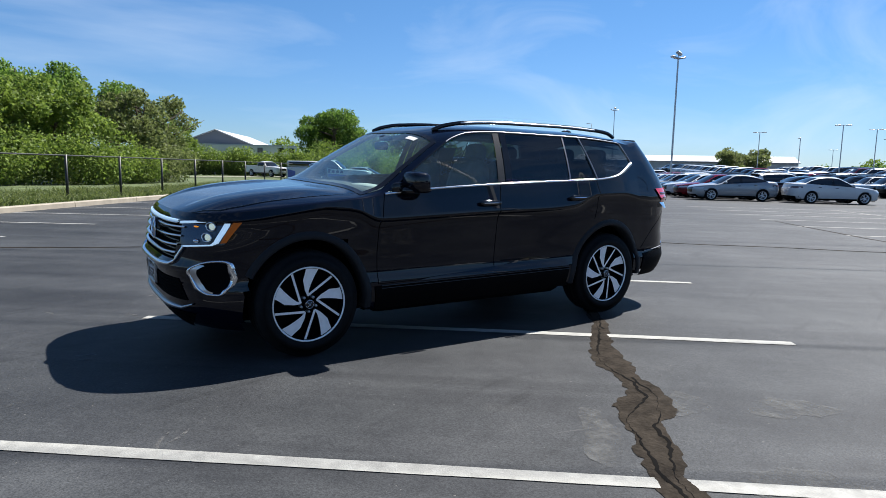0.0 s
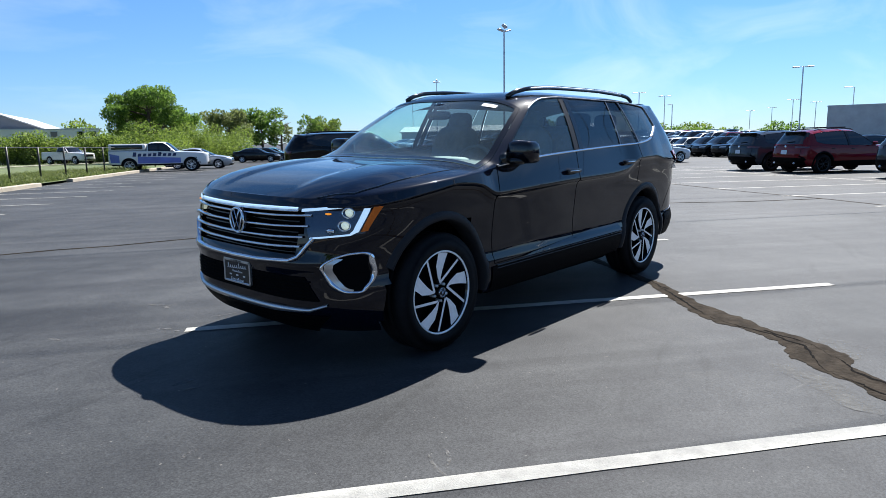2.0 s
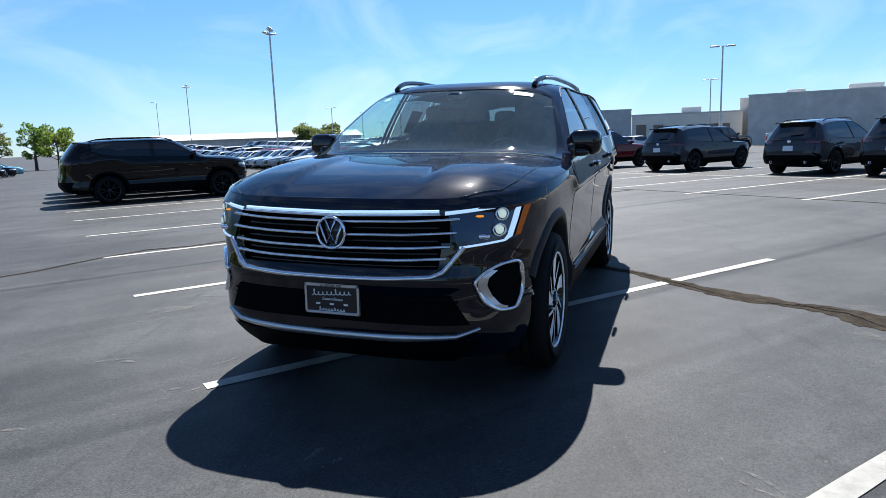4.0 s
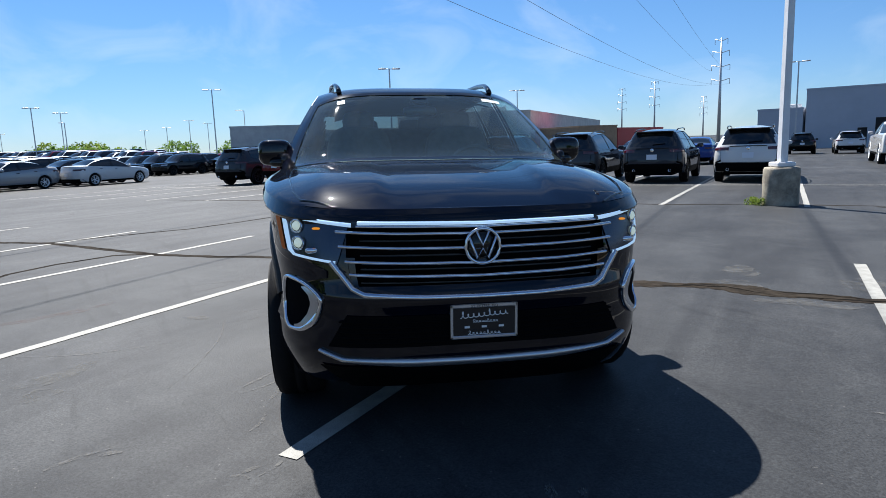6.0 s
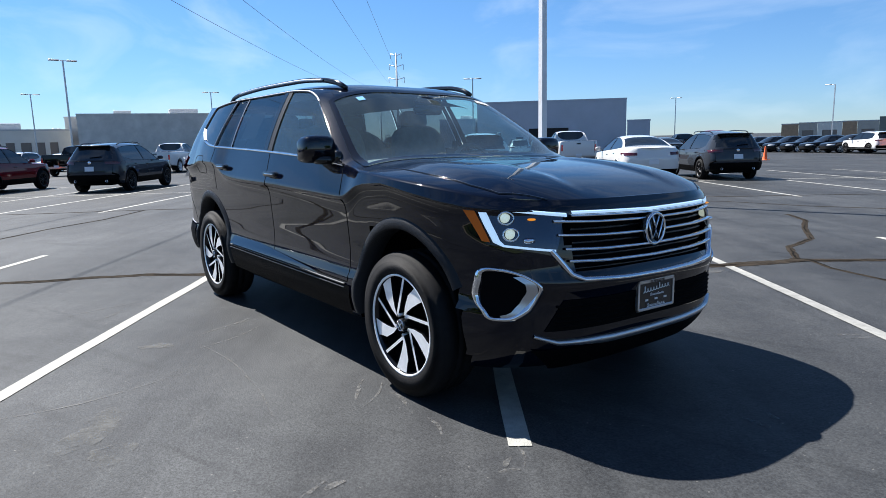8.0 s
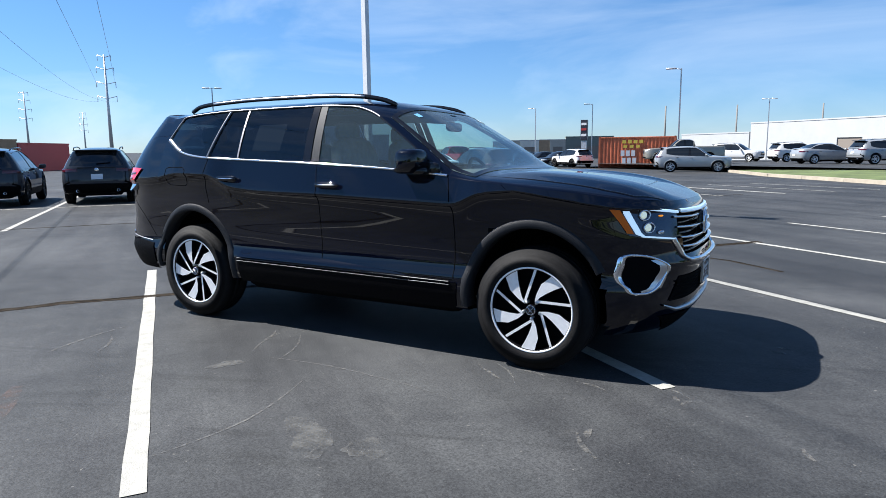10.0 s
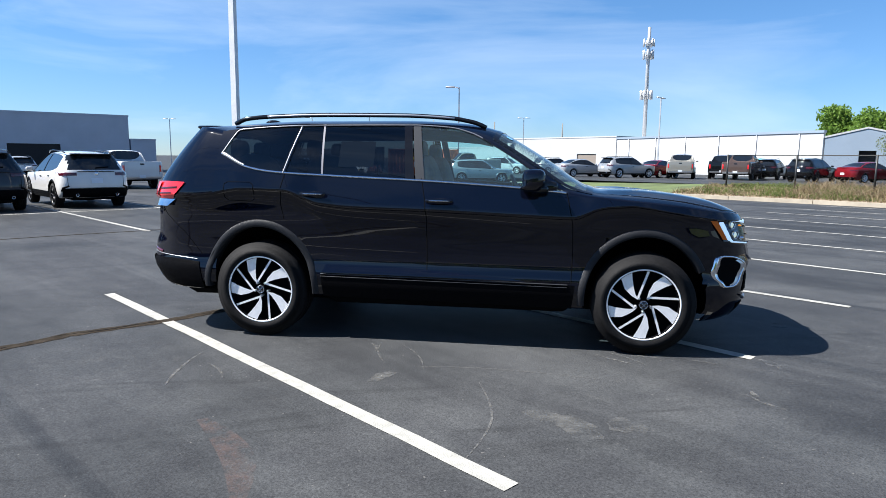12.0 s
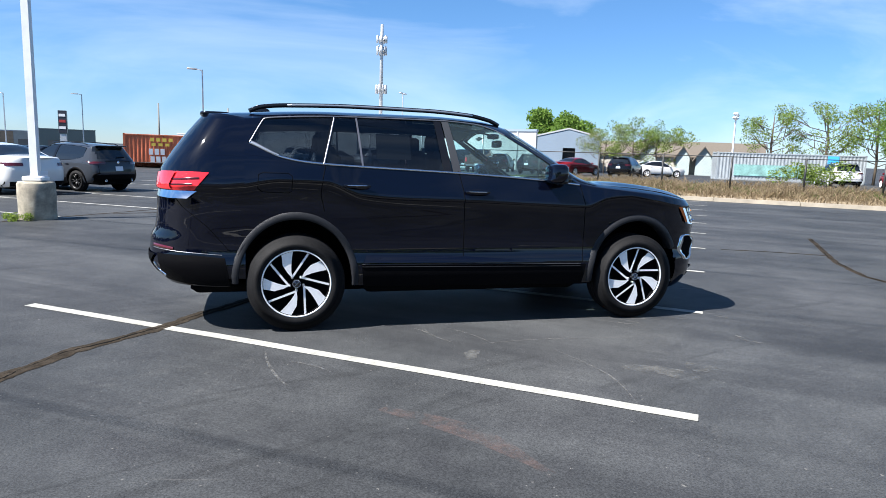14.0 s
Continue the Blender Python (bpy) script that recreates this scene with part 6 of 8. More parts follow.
def far_vehicle(kind, name):
    """A vehicle for the packed rows: body, panes and wheels."""
    sh = Shape(**dict(SHAPES[kind].k, res=(5, 7, 4)))
    k = sh.k
    root = thing(name, Matrix(), "", "car")
    bm, panes = shell(sh, 0.17)
    body = part("body", bm, PAINTS["grey"], root)
    body.material_slots[0].link = "OBJECT"
    body.material_slots[0].material = PAINTS["grey"]
    for n_, b in panes.items():
        part(n_, b, M_FARGLASS, root)
    d0, d1 = k["dlo"]
    dat = patch(edge_line(k["belt"], d0 + 0.05, d1 - 0.04, 0.01), edge_line(k["drip"], d0 + 0.05, d1 - 0.04, -0.012), lambda x, z: (x, sh.half(x, z) - 0.01, z), 3, 0.3)
    for n_ in (dat, flipped(dat)):
        part("side_window", n_, M_FARGLASS, root)
    wr = {"suv": 0.36, "sedan": 0.33}[kind]
    nz, tz = {"suv": (0.80, 0.98), "sedan": (0.66, 0.86)}[kind]
    for s in (1, -1):
        part("headlight", patch([(s * 0.50, nz - 0.04), (s * 0.84, nz - 0.02)], [(s * 0.52, nz + 0.06), (s * 0.85, nz + 0.09)], lambda y, z: sh.front(y, z, 0.02), 2, 0.12), M_LAMP_FAR, root)
        part("tail_light", patch([(s * 0.5, tz - 0.04), (s * 0.88, tz - 0.04)], [(s * 0.5, tz + 0.05), (s * 0.88, tz + 0.05)], lambda y, z: sh.back(y, z, 0.02), 2, 0.12), M_TAIL, root)
        for ax, az, r in k["arches"]:
            w = part("wheel", FAR_TYRE.setdefault(kind, mesh_of("tyre", *joined(lathe([(0.0, 0.0), (wr * 0.6, 0.10), (wr * 0.66, 0.115), (wr * 0.97, 0.115), (wr, 0.09), (wr, -0.1)], 18, "y")), [M_RUBBER])), None, root)
            w.location = (ax, s * (k["side"](ax, az + 0.1) - 0.12), wr)
            w.rotation_euler = (0, 0, 0 if s > 0 else math.pi)
    part("underbody", box(-1.9, 1.9, -0.78, 0.78, k["sill"](0) - 0.02, k["sill"](0) + 0.3), M_DARK, root, smooth=False)
    return root


FAR_TYRE = {}
CAR_NAMES = {"suv": "parked_suv", "big_suv": "parked_suv", "sedan": "parked_sedan", "pickup": "pickup_truck"}
TEMPLATES = {}


def park(kind, u, n, heading, paint, label, group="", clad=None, dark=None, up=0.0, bars=False, scale=1.0, far=False):
    """A parked vehicle with its middle at (u, n) of the lot."""
    clad = (kind == "suv") if clad is None else clad
    dark = (kind == "suv") if dark is None else dark
    key = (kind, "far") if far else (kind, clad, dark, bars)
    p = lot(u, n, up + rise(u, n))
    m = Matrix.Translation(p) @ Matrix.Rotation(radians(heading), 4, "Z")
    if key in TEMPLATES and scale != 1.0:
        m = m @ Matrix.Scale(scale, 4)
    if key not in TEMPLATES:
        TEMPLATES[key] = far_vehicle(kind, CAR_NAMES[kind]) if far else vehicle(kind, clad, dark, CAR_NAMES[kind], bars)
        ob = TEMPLATES[key]
        ob.matrix_basis = m
    else:
        ob = copy_thing(TEMPLATES[key], m)
    for o in ob.children:
        if o.material_slots and o.material_slots[0].link == "OBJECT":
            o.material_slots[0].material = PAINTS[paint]
    if "group" in ob:
        del ob["group"]
    return tagged(ob, label, "pickup truck" if kind == "pickup" else "car", group)


NEAR_ROW = "cars in the row across the aisle"
park("suv", -18.4, -18.7, HEAD_AWAY, "grey", "dark grey crossover with a paper plate, parked beside a red one", NEAR_ROW)
park("suv", -18.5, -16.1, HEAD_AWAY, "red", "dark red crossover with black roof bars and dark wheels", NEAR_ROW, bars=True)
park("suv", -18.5, -11.3, HEAD_AWAY, "grey", "small charcoal crossover with a paper plate, alone between empty stalls", NEAR_ROW)
park("suv", -18.3, -6.4, HEAD_AWAY, "grey", "dark grey crossover with black cladding in a painted stall", NEAR_ROW)
park("suv", -18.2, -3.6, HEAD_AWAY, "grey", "dark grey crossover with black cladding in a painted stall", NEAR_ROW)
park("suv", -18.2, -1.0, HEAD_AWAY, "grey", "charcoal crossover with a paper plate beside a white one", NEAR_ROW)
park("suv", -18.4, 1.6, HEAD_AWAY, "white", "white crossover with black cladding behind the light pole", NEAR_ROW)
park("sedan", -17.2, 6.7, HEAD_AWAY, "white", "white four-door sedan with dark wheels in a painted stall", NEAR_ROW, dark=True)
park("suv", -17.0, 9.25, HEAD_AWAY, "grey", "grey crossover with black wheels beside a white sedan", NEAR_ROW, scale=0.92)
# further in behind that row
park("sedan", -33.5, -1.6, HEAD_AWAY, "blue", "blue sedan parked behind the crossovers")
park("sedan", -33.5, -4.6, HEAD_AWAY, "black", "black sedan parked behind the crossovers")
park("pickup", -31.2, 7.1, HEAD_AWAY, "white", "white pickup truck with its tailgate shut", "pickup trucks")
park("pickup", -37.7, -17.5, HEAD_AWAY, "white", "white pickup truck with its tailgate shut", "pickup trucks")
park("pickup", -37.3, -23.4, HEAD_AWAY, "black", "black pickup truck beside an orange cone", "pickup trucks")
park("pickup", -40.0, 18.6, HEAD_AWAY, "red", "dark red pickup truck beside an orange cone", "pickup trucks")
park("pickup", -58.0, 23.0, HEAD_AWAY, "dark", "dark pickup truck far across the lot", "pickup trucks")
park("sedan", -35.5, 13.6, HEAD_AWAY, "grey", "grey sedan parked by itself")
park("suv", -53.5, 3.6, HEAD_AWAY, "black", "black crossover driving lane side, far off")
park("suv", -52.5, 6.6, HEAD_AWAY, "white", "white hatchback-like crossover, far off")
park("suv", -48.0, -12.0, HEAD_AWAY, "silver", "silver crossover before the garage doors")
park("suv", -47.5, -34.5, HEAD_NEAR, "silver", "silver crossover before the garage doors")
park("sedan", -47.5, -31.0, HEAD_NEAR, "pale_blue", "pale blue sedan before the garage doors")
for i, pn in enumerate(("black", "black", "dark", "black", "black", "dark")):
    park("sedan", -60.0 + 2.4 * i, 31.0 + 0.4 * i, HEAD_S, pn, "black sedan in a row before the shops", "black cars before the shops")
park("suv", -45.0, 32.5, HEAD_AWAY, "white", "white crossover beside the black sedans")
# big dark SUVs in our own row
OWN_ROW = "dark SUVs along our row"
for i, pn in ((3, "dark"), (2, "black"), (1, "dark"), (0, "black")):
    park("big_suv", -0.3 - 0.1 * i, -16.1 - 2.72 * i, HEAD_AWAY, pn, "black SUV standing in a row of dark SUVs", OWN_ROW, clad=True, dark=True)
# the crowded stock rows
rnd = random.Random(5)
STOCK = "stock cars packed in rows"
rows_ = [(-13.9, HEAD_NEAR, -31.3, 30, ("sedan",)), (-18.8, HEAD_AWAY, -30.6, 31, ("sedan", "sedan", "suv")), (-31.5, HEAD_NEAR, -39.6, 29, ("suv",)), (-36.6, HEAD_AWAY, -36.5, 28, ("suv", "sedan")), (-50.5, HEAD_NEAR, -48.0, 26, ("suv", "sedan", "suv")), (-56.0, HEAD_AWAY, -46.0, 25, ("suv",)), (-68.0, HEAD_NEAR, -60.0, 20, ("sedan", "suv")), (-73.5, HEAD_AWAY, -58.0, 21, ("suv", "sedan"))]
firsts = {0: ["silver", "red", "white", "grey", "silver", "pale_blue", "white", "grey"], 1: ["white", "black", "white", "grey", "silver"], 2: ["dark", "dark", "black", "silver", "silver", "dark", "dark"]}
for r_, (u_, hd, n_, count, kinds) in enumerate(rows_):
    for i in range(count):
        given = firsts.get(r_, [])
        pn = given[i] if i < len(given) else rnd.choice(("white", "white", "silver", "grey", "dark", "black", "red", "silver", "pale_blue", "dark", "white"))
        kd = kinds[i % len(kinds)]
        near = (r_ == 0 and i < 9) or (r_ == 1 and i < 7) or (r_ == 2 and i < 8)
        park(kd, u_ + rnd.uniform(-0.2, 0.2), n_ - 2.62 * i, hd + rnd.uniform(-1, 1), pn, f"{pn.replace('_', ' ')} {'crossover' if kd == 'suv' else 'sedan'} packed in a stock row", STOCK, far=not near)
# by the left fence
park("sedan", 9.2, -43.0, HEAD_AWAY, "silver", "silver-blue sedan beside a lettered pickup by the fence")
park("sedan", 6.8, -62.0, HEAD_AWAY, "black", "black sedan parked along the far fence")
park("sedan", 6.0, -66.0, HEAD_AWAY, "dark", "dark sedan parked along the far fence")
park("sedan", 5.5, -70.0, HEAD_AWAY, "teal", "teal sedan parked along the far fence")


# ---- light poles ----
def light_pole(x, y, h, style, heading, base=True, white=False):
    z = ground_z(x, y)
    ob = thing("light_pole", pose(x, y, z, 0, 0, heading), "white painted steel light pole on a stained concrete base" if white else "tall grey steel light pole over the car park", "light pole", "light poles")
    m_ = M_POLE_WHITE if white else M_GALV
    b0 = 0.0
    if base:
        b0 = 0.72
        prof = [(0.30, -0.05), (0.315, 0.0), (0.312, 0.3), (0.318, 0.45), (0.312, 0.66), (0.295, 0.70), (0.0, 0.715)]
        part("concrete_base", lathe(prof, 28), M_CONCRETE, ob, "round stained concrete base")
        part("base_plate", box(-0.17, 0.17, -0.17, 0.17, 0.71, 0.80, 0.02), m_, ob, smooth=False)
    w0, w1 = 0.066, 0.052
    v = [(sx * w, sy * w, z_) for z_, w in ((b0 + 0.02, w0), (h, w1)) for sx, sy in ((-1, -1), (1, -1), (1, 1), (-1, 1))]
    part("shaft", (v, [(0, 1, 5, 4), (1, 2, 6, 5), (2, 3, 7, 6), (3, 0, 4, 7), (4, 5, 6, 7), (3, 2, 1, 0)]), m_, ob, smooth=False)
    if style == "tee":
        part("arm", tube([(-0.5, 0, h - 0.04), (0.5, 0, h - 0.04)], 0.03, 6), m_, ob)
        for s in (-1, 1):
            part("lamp_head", box(min(s * 0.25, s * 0.95), max(s * 0.25, s * 0.95), -0.16, 0.16, h - 0.08, h + 0.02, 0.03), m_, ob)
    elif style == "cluster":
        for a in (20, 200):
            c, s = math.cos(radians(a)), math.sin(radians(a))
            part("lamp_head", moved(box(0.1, 0.75, -0.17, 0.17, -0.06, 0.08, 0.04), Matrix.Translation((0, 0, h - 0.1)) @ Matrix.Rotation(radians(a), 4, "Z") @ Matrix.Rotation(radians(-12), 4, "Y")), m_, ob)
        part("flood_head", moved(box(-0.25, 0.25, -0.2, 0.2, -0.1, 0.12, 0.05), Matrix.Translation((0.05, 0, h + 0.35)) @ Matrix.Rotation(radians(35), 4, "Y")), m_, ob)
        part("flood_stem", tube([(0, 0, h - 0.05), (0.02, 0, h + 0.3)], 0.03, 6), m_, ob)
    else:
        part("arm", tube([(0, 0, h - 0.15), (-0.15, 0, h - 0.03), (-0.5, 0, h)], 0.04, 6), m_, ob)
        part("lamp_head", box(-1.25, -0.4, -0.16, 0.16, h - 0.04, h + 0.08, 0.04), m_, ob)
    return ob


light_pole(-5.82, 7.64, 9.6, "tee", -8, white=True)
for x, y, st, hd in ((-44.4, -31.5, "cluster", 150), (-90.0, -80.0, "cluster", 140), (-119.0, -114.0, "side", 120), (-109.7, -55.7, "side", 40), (-156.4, -73.0, "tee", 110), (-95.4, -37.6, "tee", 110), (-119.5, -46.0, "side", 60), (-160.7, -43.7, "tee", 110), (-150.0, -36.2, "tee", 100), (-67.5, -12.4, "tee", 100), (-100.7, -13.3, "side", 100), (-135.2, -24.8, "tee", 100), (-52.5, 4.9, "tee", 95), (-84.2, 5.5, "tee", 95), (-75.8, 23.2, "tee", 75), (-92.6, -52.8, "tee", 120), (-85.5, -37.3, "tee", 120), (-123.8, -26.1, "tee", 100), (-50.5, 43.0, "tee", 45), (-6.8, 54.7, "side", 10), (-1.8, 94.2, "tee", 0), (12.9, 64.6, "tee", 60), (-34.9, 93.6, "side", 0), (-24.7, 90.0, "side", 20), (-60.0, 95.0, "tee", 20), (-75.0, 100.0, "side", 20), (-180.0, -10.0, "tee", 90), (-190.0, 20.0, "tee", 90)):
    light_pole(x, y, {-44.4: 11.3, -90.0: 13.2, -119.0: 14.0}.get(x, 8.3), st, hd, base=x == -44.4)
light_pole(40.4, 45.5, 6.0, "cluster", 20, base=False, white=True)


# ---- chain-link fences ----
def fence(u0, n0, u1, n1, h, label, gap=None, lift=0.1):
    a, b = Vector((u0, n0)), Vector((u1, n1))
    d = (b - a).normalized()
    ln = (b - a).length
    count = round(ln / 3.05)
    ob = thing("chain_link_fence", Matrix(), label, "fence", "fences", "structure")
    def at(s, z):
        p = a + d * s
        return lot(p.x, p.y, lift + z)
    for i in range(count + 1):
        part("post", tube([at(ln * i / count, -0.25), at(ln * i / count, h + 0.03)], 0.043, 8), M_FENCE, ob)
    part("top_rail", tube([at(ln * i / count, h) for i in range(count + 1)], 0.024, 6), M_FENCE, ob)
    v, f = [], []
    step = 0.13
    m = int(ln / step)
    for i in range(m):
        for sg in (1, -1):
            s0 = i * step
            s1 = s0 + sg * h * 0.9
            z0, z1 = 0.05, h
            if s1 < 0:
                z1 = 0.05 + (h - 0.05) * (s0 / (s0 - s1))
                s1 = 0.0
            if s1 > ln:
                z1 = 0.05 + (h - 0.05) * ((ln - s0) / (s1 - s0))
                s1 = ln
            o = len(v)
            for s_, z_ in ((s0, z0), (s1, z1)):
                p = at(s_, z_)
                v += [p + Vector((0.0, 0.0, 0.0013)), p + Vector((d.x * 0.0018, d.y * 0.0018, -0.0009)), p + Vector((-d.y * 0.0012, d.x * 0.0012, -0.0009))]
            f += [(o, o + 1, o + 4, o + 3), (o + 1, o + 2, o + 5, o + 4), (o + 2, o, o + 3, o + 5)]
    tagged(part("wire_mesh", (v, f), M_FENCE, ob, smooth=False), kind="stuff")
    return ob


fence(13.3, -5.0, 13.3, -41.6, 1.45, "black chain-link fence with steel posts along the verge")
fence(13.3, -41.6, 12.6, -112.0, 1.45, "black chain-link fence running on along the far verge")
fence(12.5, 27.6, -9.0, 27.6, 1.6, "black chain-link fence standing in dry weeds on the bank", lift=0.30)


# ---- planting ----
def leaf_material(name, a, b):
    m = material(name, a, 0.6, spec=0.3)
    nt = m.node_tree
    bsdf = nt.nodes["Principled BSDF"]
    geo = nt.nodes.new("ShaderNodeNewGeometry")
    rmp = nt.nodes.new("ShaderNodeValToRGB")
    rmp.color_ramp.elements[0].color, rmp.color_ramp.elements[1].color = (*a, 1), (*b, 1)
    nt.links.new(geo.outputs["Random Per Island"], rmp.inputs["Fac"])
    nt.links.new(rmp.outputs["Color"], bsdf.inputs["Base Color"])
    tl = nt.nodes.new("ShaderNodeBsdfTranslucent")
    nt.links.new(rmp.outputs["Color"], tl.inputs["Color"])
    mx = nt.nodes.new("ShaderNodeMixShader")
    mx.inputs["Fac"].default_value = 0.48
    out = nt.nodes["Material Output"]
    nt.links.new(bsdf.outputs["BSDF"], mx.inputs[1])
    nt.links.new(tl.outputs["BSDF"], mx.inputs[2])
    nt.links.new(mx.outputs["Shader"], out.inputs["Surface"])
    return m


L_BRIGHT = leaf_material("spring_leaves", (0.08, 0.13, 0.02), (0.245, 0.33, 0.058))
L_DEEP = leaf_material("deep_green_leaves", (0.06, 0.12, 0.02), (0.20, 0.32, 0.055))
L_OLIVE = leaf_material("thin_olive_leaves", (0.10, 0.125, 0.04), (0.22, 0.26, 0.085))
L_GRASS = leaf_material("long_grass", (0.06, 0.09, 0.022), (0.17, 0.20, 0.06))
L_DRY = leaf_material("dry_weeds", (0.13, 0.095, 0.055), (0.34, 0.265, 0.165))


def leaves(clumps, per, size, seed):
    """Leaf blades scattered through clumps of (centre, radii), thicker towards their skins."""
    r = np.random.default_rng(seed)
    per, size = per * 1.9, size * 0.70
    vs = []
    for c, rad in clumps:
        k = max(4, int(per * rad[0] * rad[2]))
        d = r.normal(size=(k, 3))
        d /= np.linalg.norm(d, axis=1)[:, None]
        rr = r.uniform(0.35, 1.0, (k, 1)) ** 0.5
        p = np.array(c) + d * rr * np.array(rad) * r.uniform(0.85, 1.1, (k, 1))
        a = r.normal(size=(k, 3))
        a /= np.linalg.norm(a, axis=1)[:, None]
        b = np.cross(a, r.normal(size=(k, 3)))
        b /= np.linalg.norm(b, axis=1)[:, None]
        s = size * r.uniform(0.6, 1.4, (k, 1))
        vs.append(np.stack([p - a * s, p + b * s * 0.55, p + a * s, p - b * s * 0.55], 1).reshape(-1, 3))
    v = np.concatenate(vs)
    n = len(v) // 4
    return v.tolist(), np.arange(4 * n).reshape(-1, 4).tolist()


def tree(x, y, h, spread, seed, leaf, label, bare=0.0, z=None, trunk=0.30, size=0.16, per=260, low=0.25, puff=1.0):
    """A tapered trunk with forking limbs and a crown of leaf clumps at the limbs' ends."""
    r = random.Random(seed)
    z = ground_z(x, y) + 0.1 if z is None else z
    ob = thing("tree", pose(x, y, z), label, "tree", "trees")
    limbs = [tube([(0, 0, -0.3), (r.uniform(-0.1, 0.1), r.uniform(-0.1, 0.1), h * 0.25), (r.uniform(-0.25, 0.25), r.uniform(-0.25, 0.25), h * 0.5), (r.uniform(-0.3, 0.3), r.uniform(-0.3, 0.3), h * 0.85)], [0.032 * h * trunk / 0.3, 0.024 * h * trunk / 0.3, 0.015 * h, 0.004 * h], 7)]
    clumps = []
    count = 9 + int(h * 1.2)
    for i in range(count):
        t = low + (0.93 - low) * (i + r.random()) / count
        a = i * 2.4 + r.uniform(-0.5, 0.5)
        reach = spread * (0.55 + 0.55 * math.sin(math.pi * min(1, max(0.05, (t - low) / (1 - low) * 0.85 + 0.12)))) * r.uniform(0.65, 1.1)
        z0 = h * t * 0.8
        tip = (math.cos(a) * reach, math.sin(a) * reach, min(h * 0.97, z0 + reach * r.uniform(0.25, 0.7)))
        midp = (tip[0] * 0.45, tip[1] * 0.45, z0 + (tip[2] - z0) * 0.3)
        limbs.append(tube([(0, 0, z0), midp, tip], [0.011 * h * trunk / 0.3, 0.007 * h * trunk / 0.3, 0.002 * h], 5))
        for j in range(3):
            q = (tip[0] * r.uniform(0.5, 1.1) + r.uniform(-0.5, 0.5), tip[1] * r.uniform(0.5, 1.1) + r.uniform(-0.5, 0.5), tip[2] + r.uniform(-0.6, 0.5))
            if j < 2:
                limbs.append(tube([midp, q], [0.005 * h, 0.0012 * h], 4))
            if r.random() > bare:
                rad = puff * spread * r.uniform(0.22, 0.42)
                clumps.append((q, (rad, rad * r.uniform(0.8, 1.1), rad * r.uniform(0.6, 0.85))))
    part("trunk", joined(*limbs), M_BARK, ob)
    if clumps:
        part("crown", leaves(clumps, per, size, seed), leaf, ob, smooth=False)
    return ob


def shrubs(points, rad, seed, leaf, label, per=260, size=0.13, base=0.1, name="shrub_row"):
    r = random.Random(seed)
    clumps = []
    for x, y in points:
        z = ground_z(x, y) + base
        for j in range(3):
            q = rad * r.uniform(0.55, 1.0)
            clumps.append(((x + r.uniform(-0.6, 0.6) * rad, y + r.uniform(-0.6, 0.6) * rad, z + q * 0.7 + rad * 0.5 * j * r.random()), (q, q, q * 0.85)))
    me = mesh_of(name, *leaves(clumps, per, size, seed), [leaf], smooth=False)
    return tagged(new(name, me), label, "shrubs", kind="stuff")


def spread_line(p, q, n, jitter, seed):
    r = random.Random(seed)
    return [(p[0] + (q[0] - p[0]) * i / (n - 1) + r.uniform(-jitter, jitter), p[1] + (q[1] - p[1]) * i / (n - 1) + r.uniform(-jitter, jitter)) for i in range(n)]


# wood beyond the left fence
for i, (x, y, h, sp, lf, bare) in enumerate(((9.5, -42.0, 7.6, 3.2, L_DEEP, 0.1), (6.0, -45.0, 8.2, 3.0, L_DEEP, 0.15), (3.0, -45.0, 8.4, 3.0, L_DEEP, 0.1), (-1.0, -50.0, 8.2, 3.0, L_DEEP, 0.2), (1.2, -41.0, 5.6, 2.6, L_BRIGHT, 0.0), (4.6, -39.0, 5.4, 2.8, L_BRIGHT, 0.0), (8.0, -36.5, 5.6, 2.8, L_BRIGHT, 0.05), (-2.6, -45.0, 6.2, 2.5, L_OLIVE, 0.55), (-4.2, -46.0, 7.0, 2.6, L_OLIVE, 0.75), (-6.0, -48.0, 6.2, 2.6, L_OLIVE, 0.5), (-11.5, -78.9, 7.8, 2.6, L_BRIGHT, 0.5), (-13.2, -83.0, 6.9, 2.4, L_BRIGHT, 0.5), (12.0, -38.0, 8.0, 3.2, L_DEEP, 0.1))):
    tree(x, y, h, sp, 40 + i, lf, "leafy spring tree in the wood beyond the fence" if bare < 0.4 else "thin half-bare tree in the wood beyond the fence", bare)
shrubs(spread_line((9.5, -33.5), (-4.0, -40.0), 22, 0.8, 3), 1.5, 4, L_BRIGHT, "dense bright green undergrowth below the wood", 200)
shrubs(spread_line((-3.0, -42.0), (-6.2, -44.4), 7, 0.6, 5), 1.3, 6, L_OLIVE, "dull brownish undergrowth below the wood", 200)
shrubs(spread_line((-6.4, -89.2), (-31.8, -81.8), 50, 1.0, 7), 1.95, 8, L_BRIGHT, "row of bright green shrubs before the pale hall", 110, 0.19)
shrubs(spread_line((-22.0, -56.0), (-42.0, -72.0), 22, 1.2, 9), 1.9, 10, L_BRIGHT, "row of bright green shrubs along the far verge", 160)
tree(-28.0, -67.0, 9.1, 3.3, 71, L_DEEP, "broad dense green tree beyond the fence", 0.0, per=240, low=0.12, size=0.19)
tree(-31.8, -69.0, 6.6, 2.5, 72, L_DEEP, "broad dense green tree beyond the fence", 0.0, per=220, low=0.12, size=0.19)
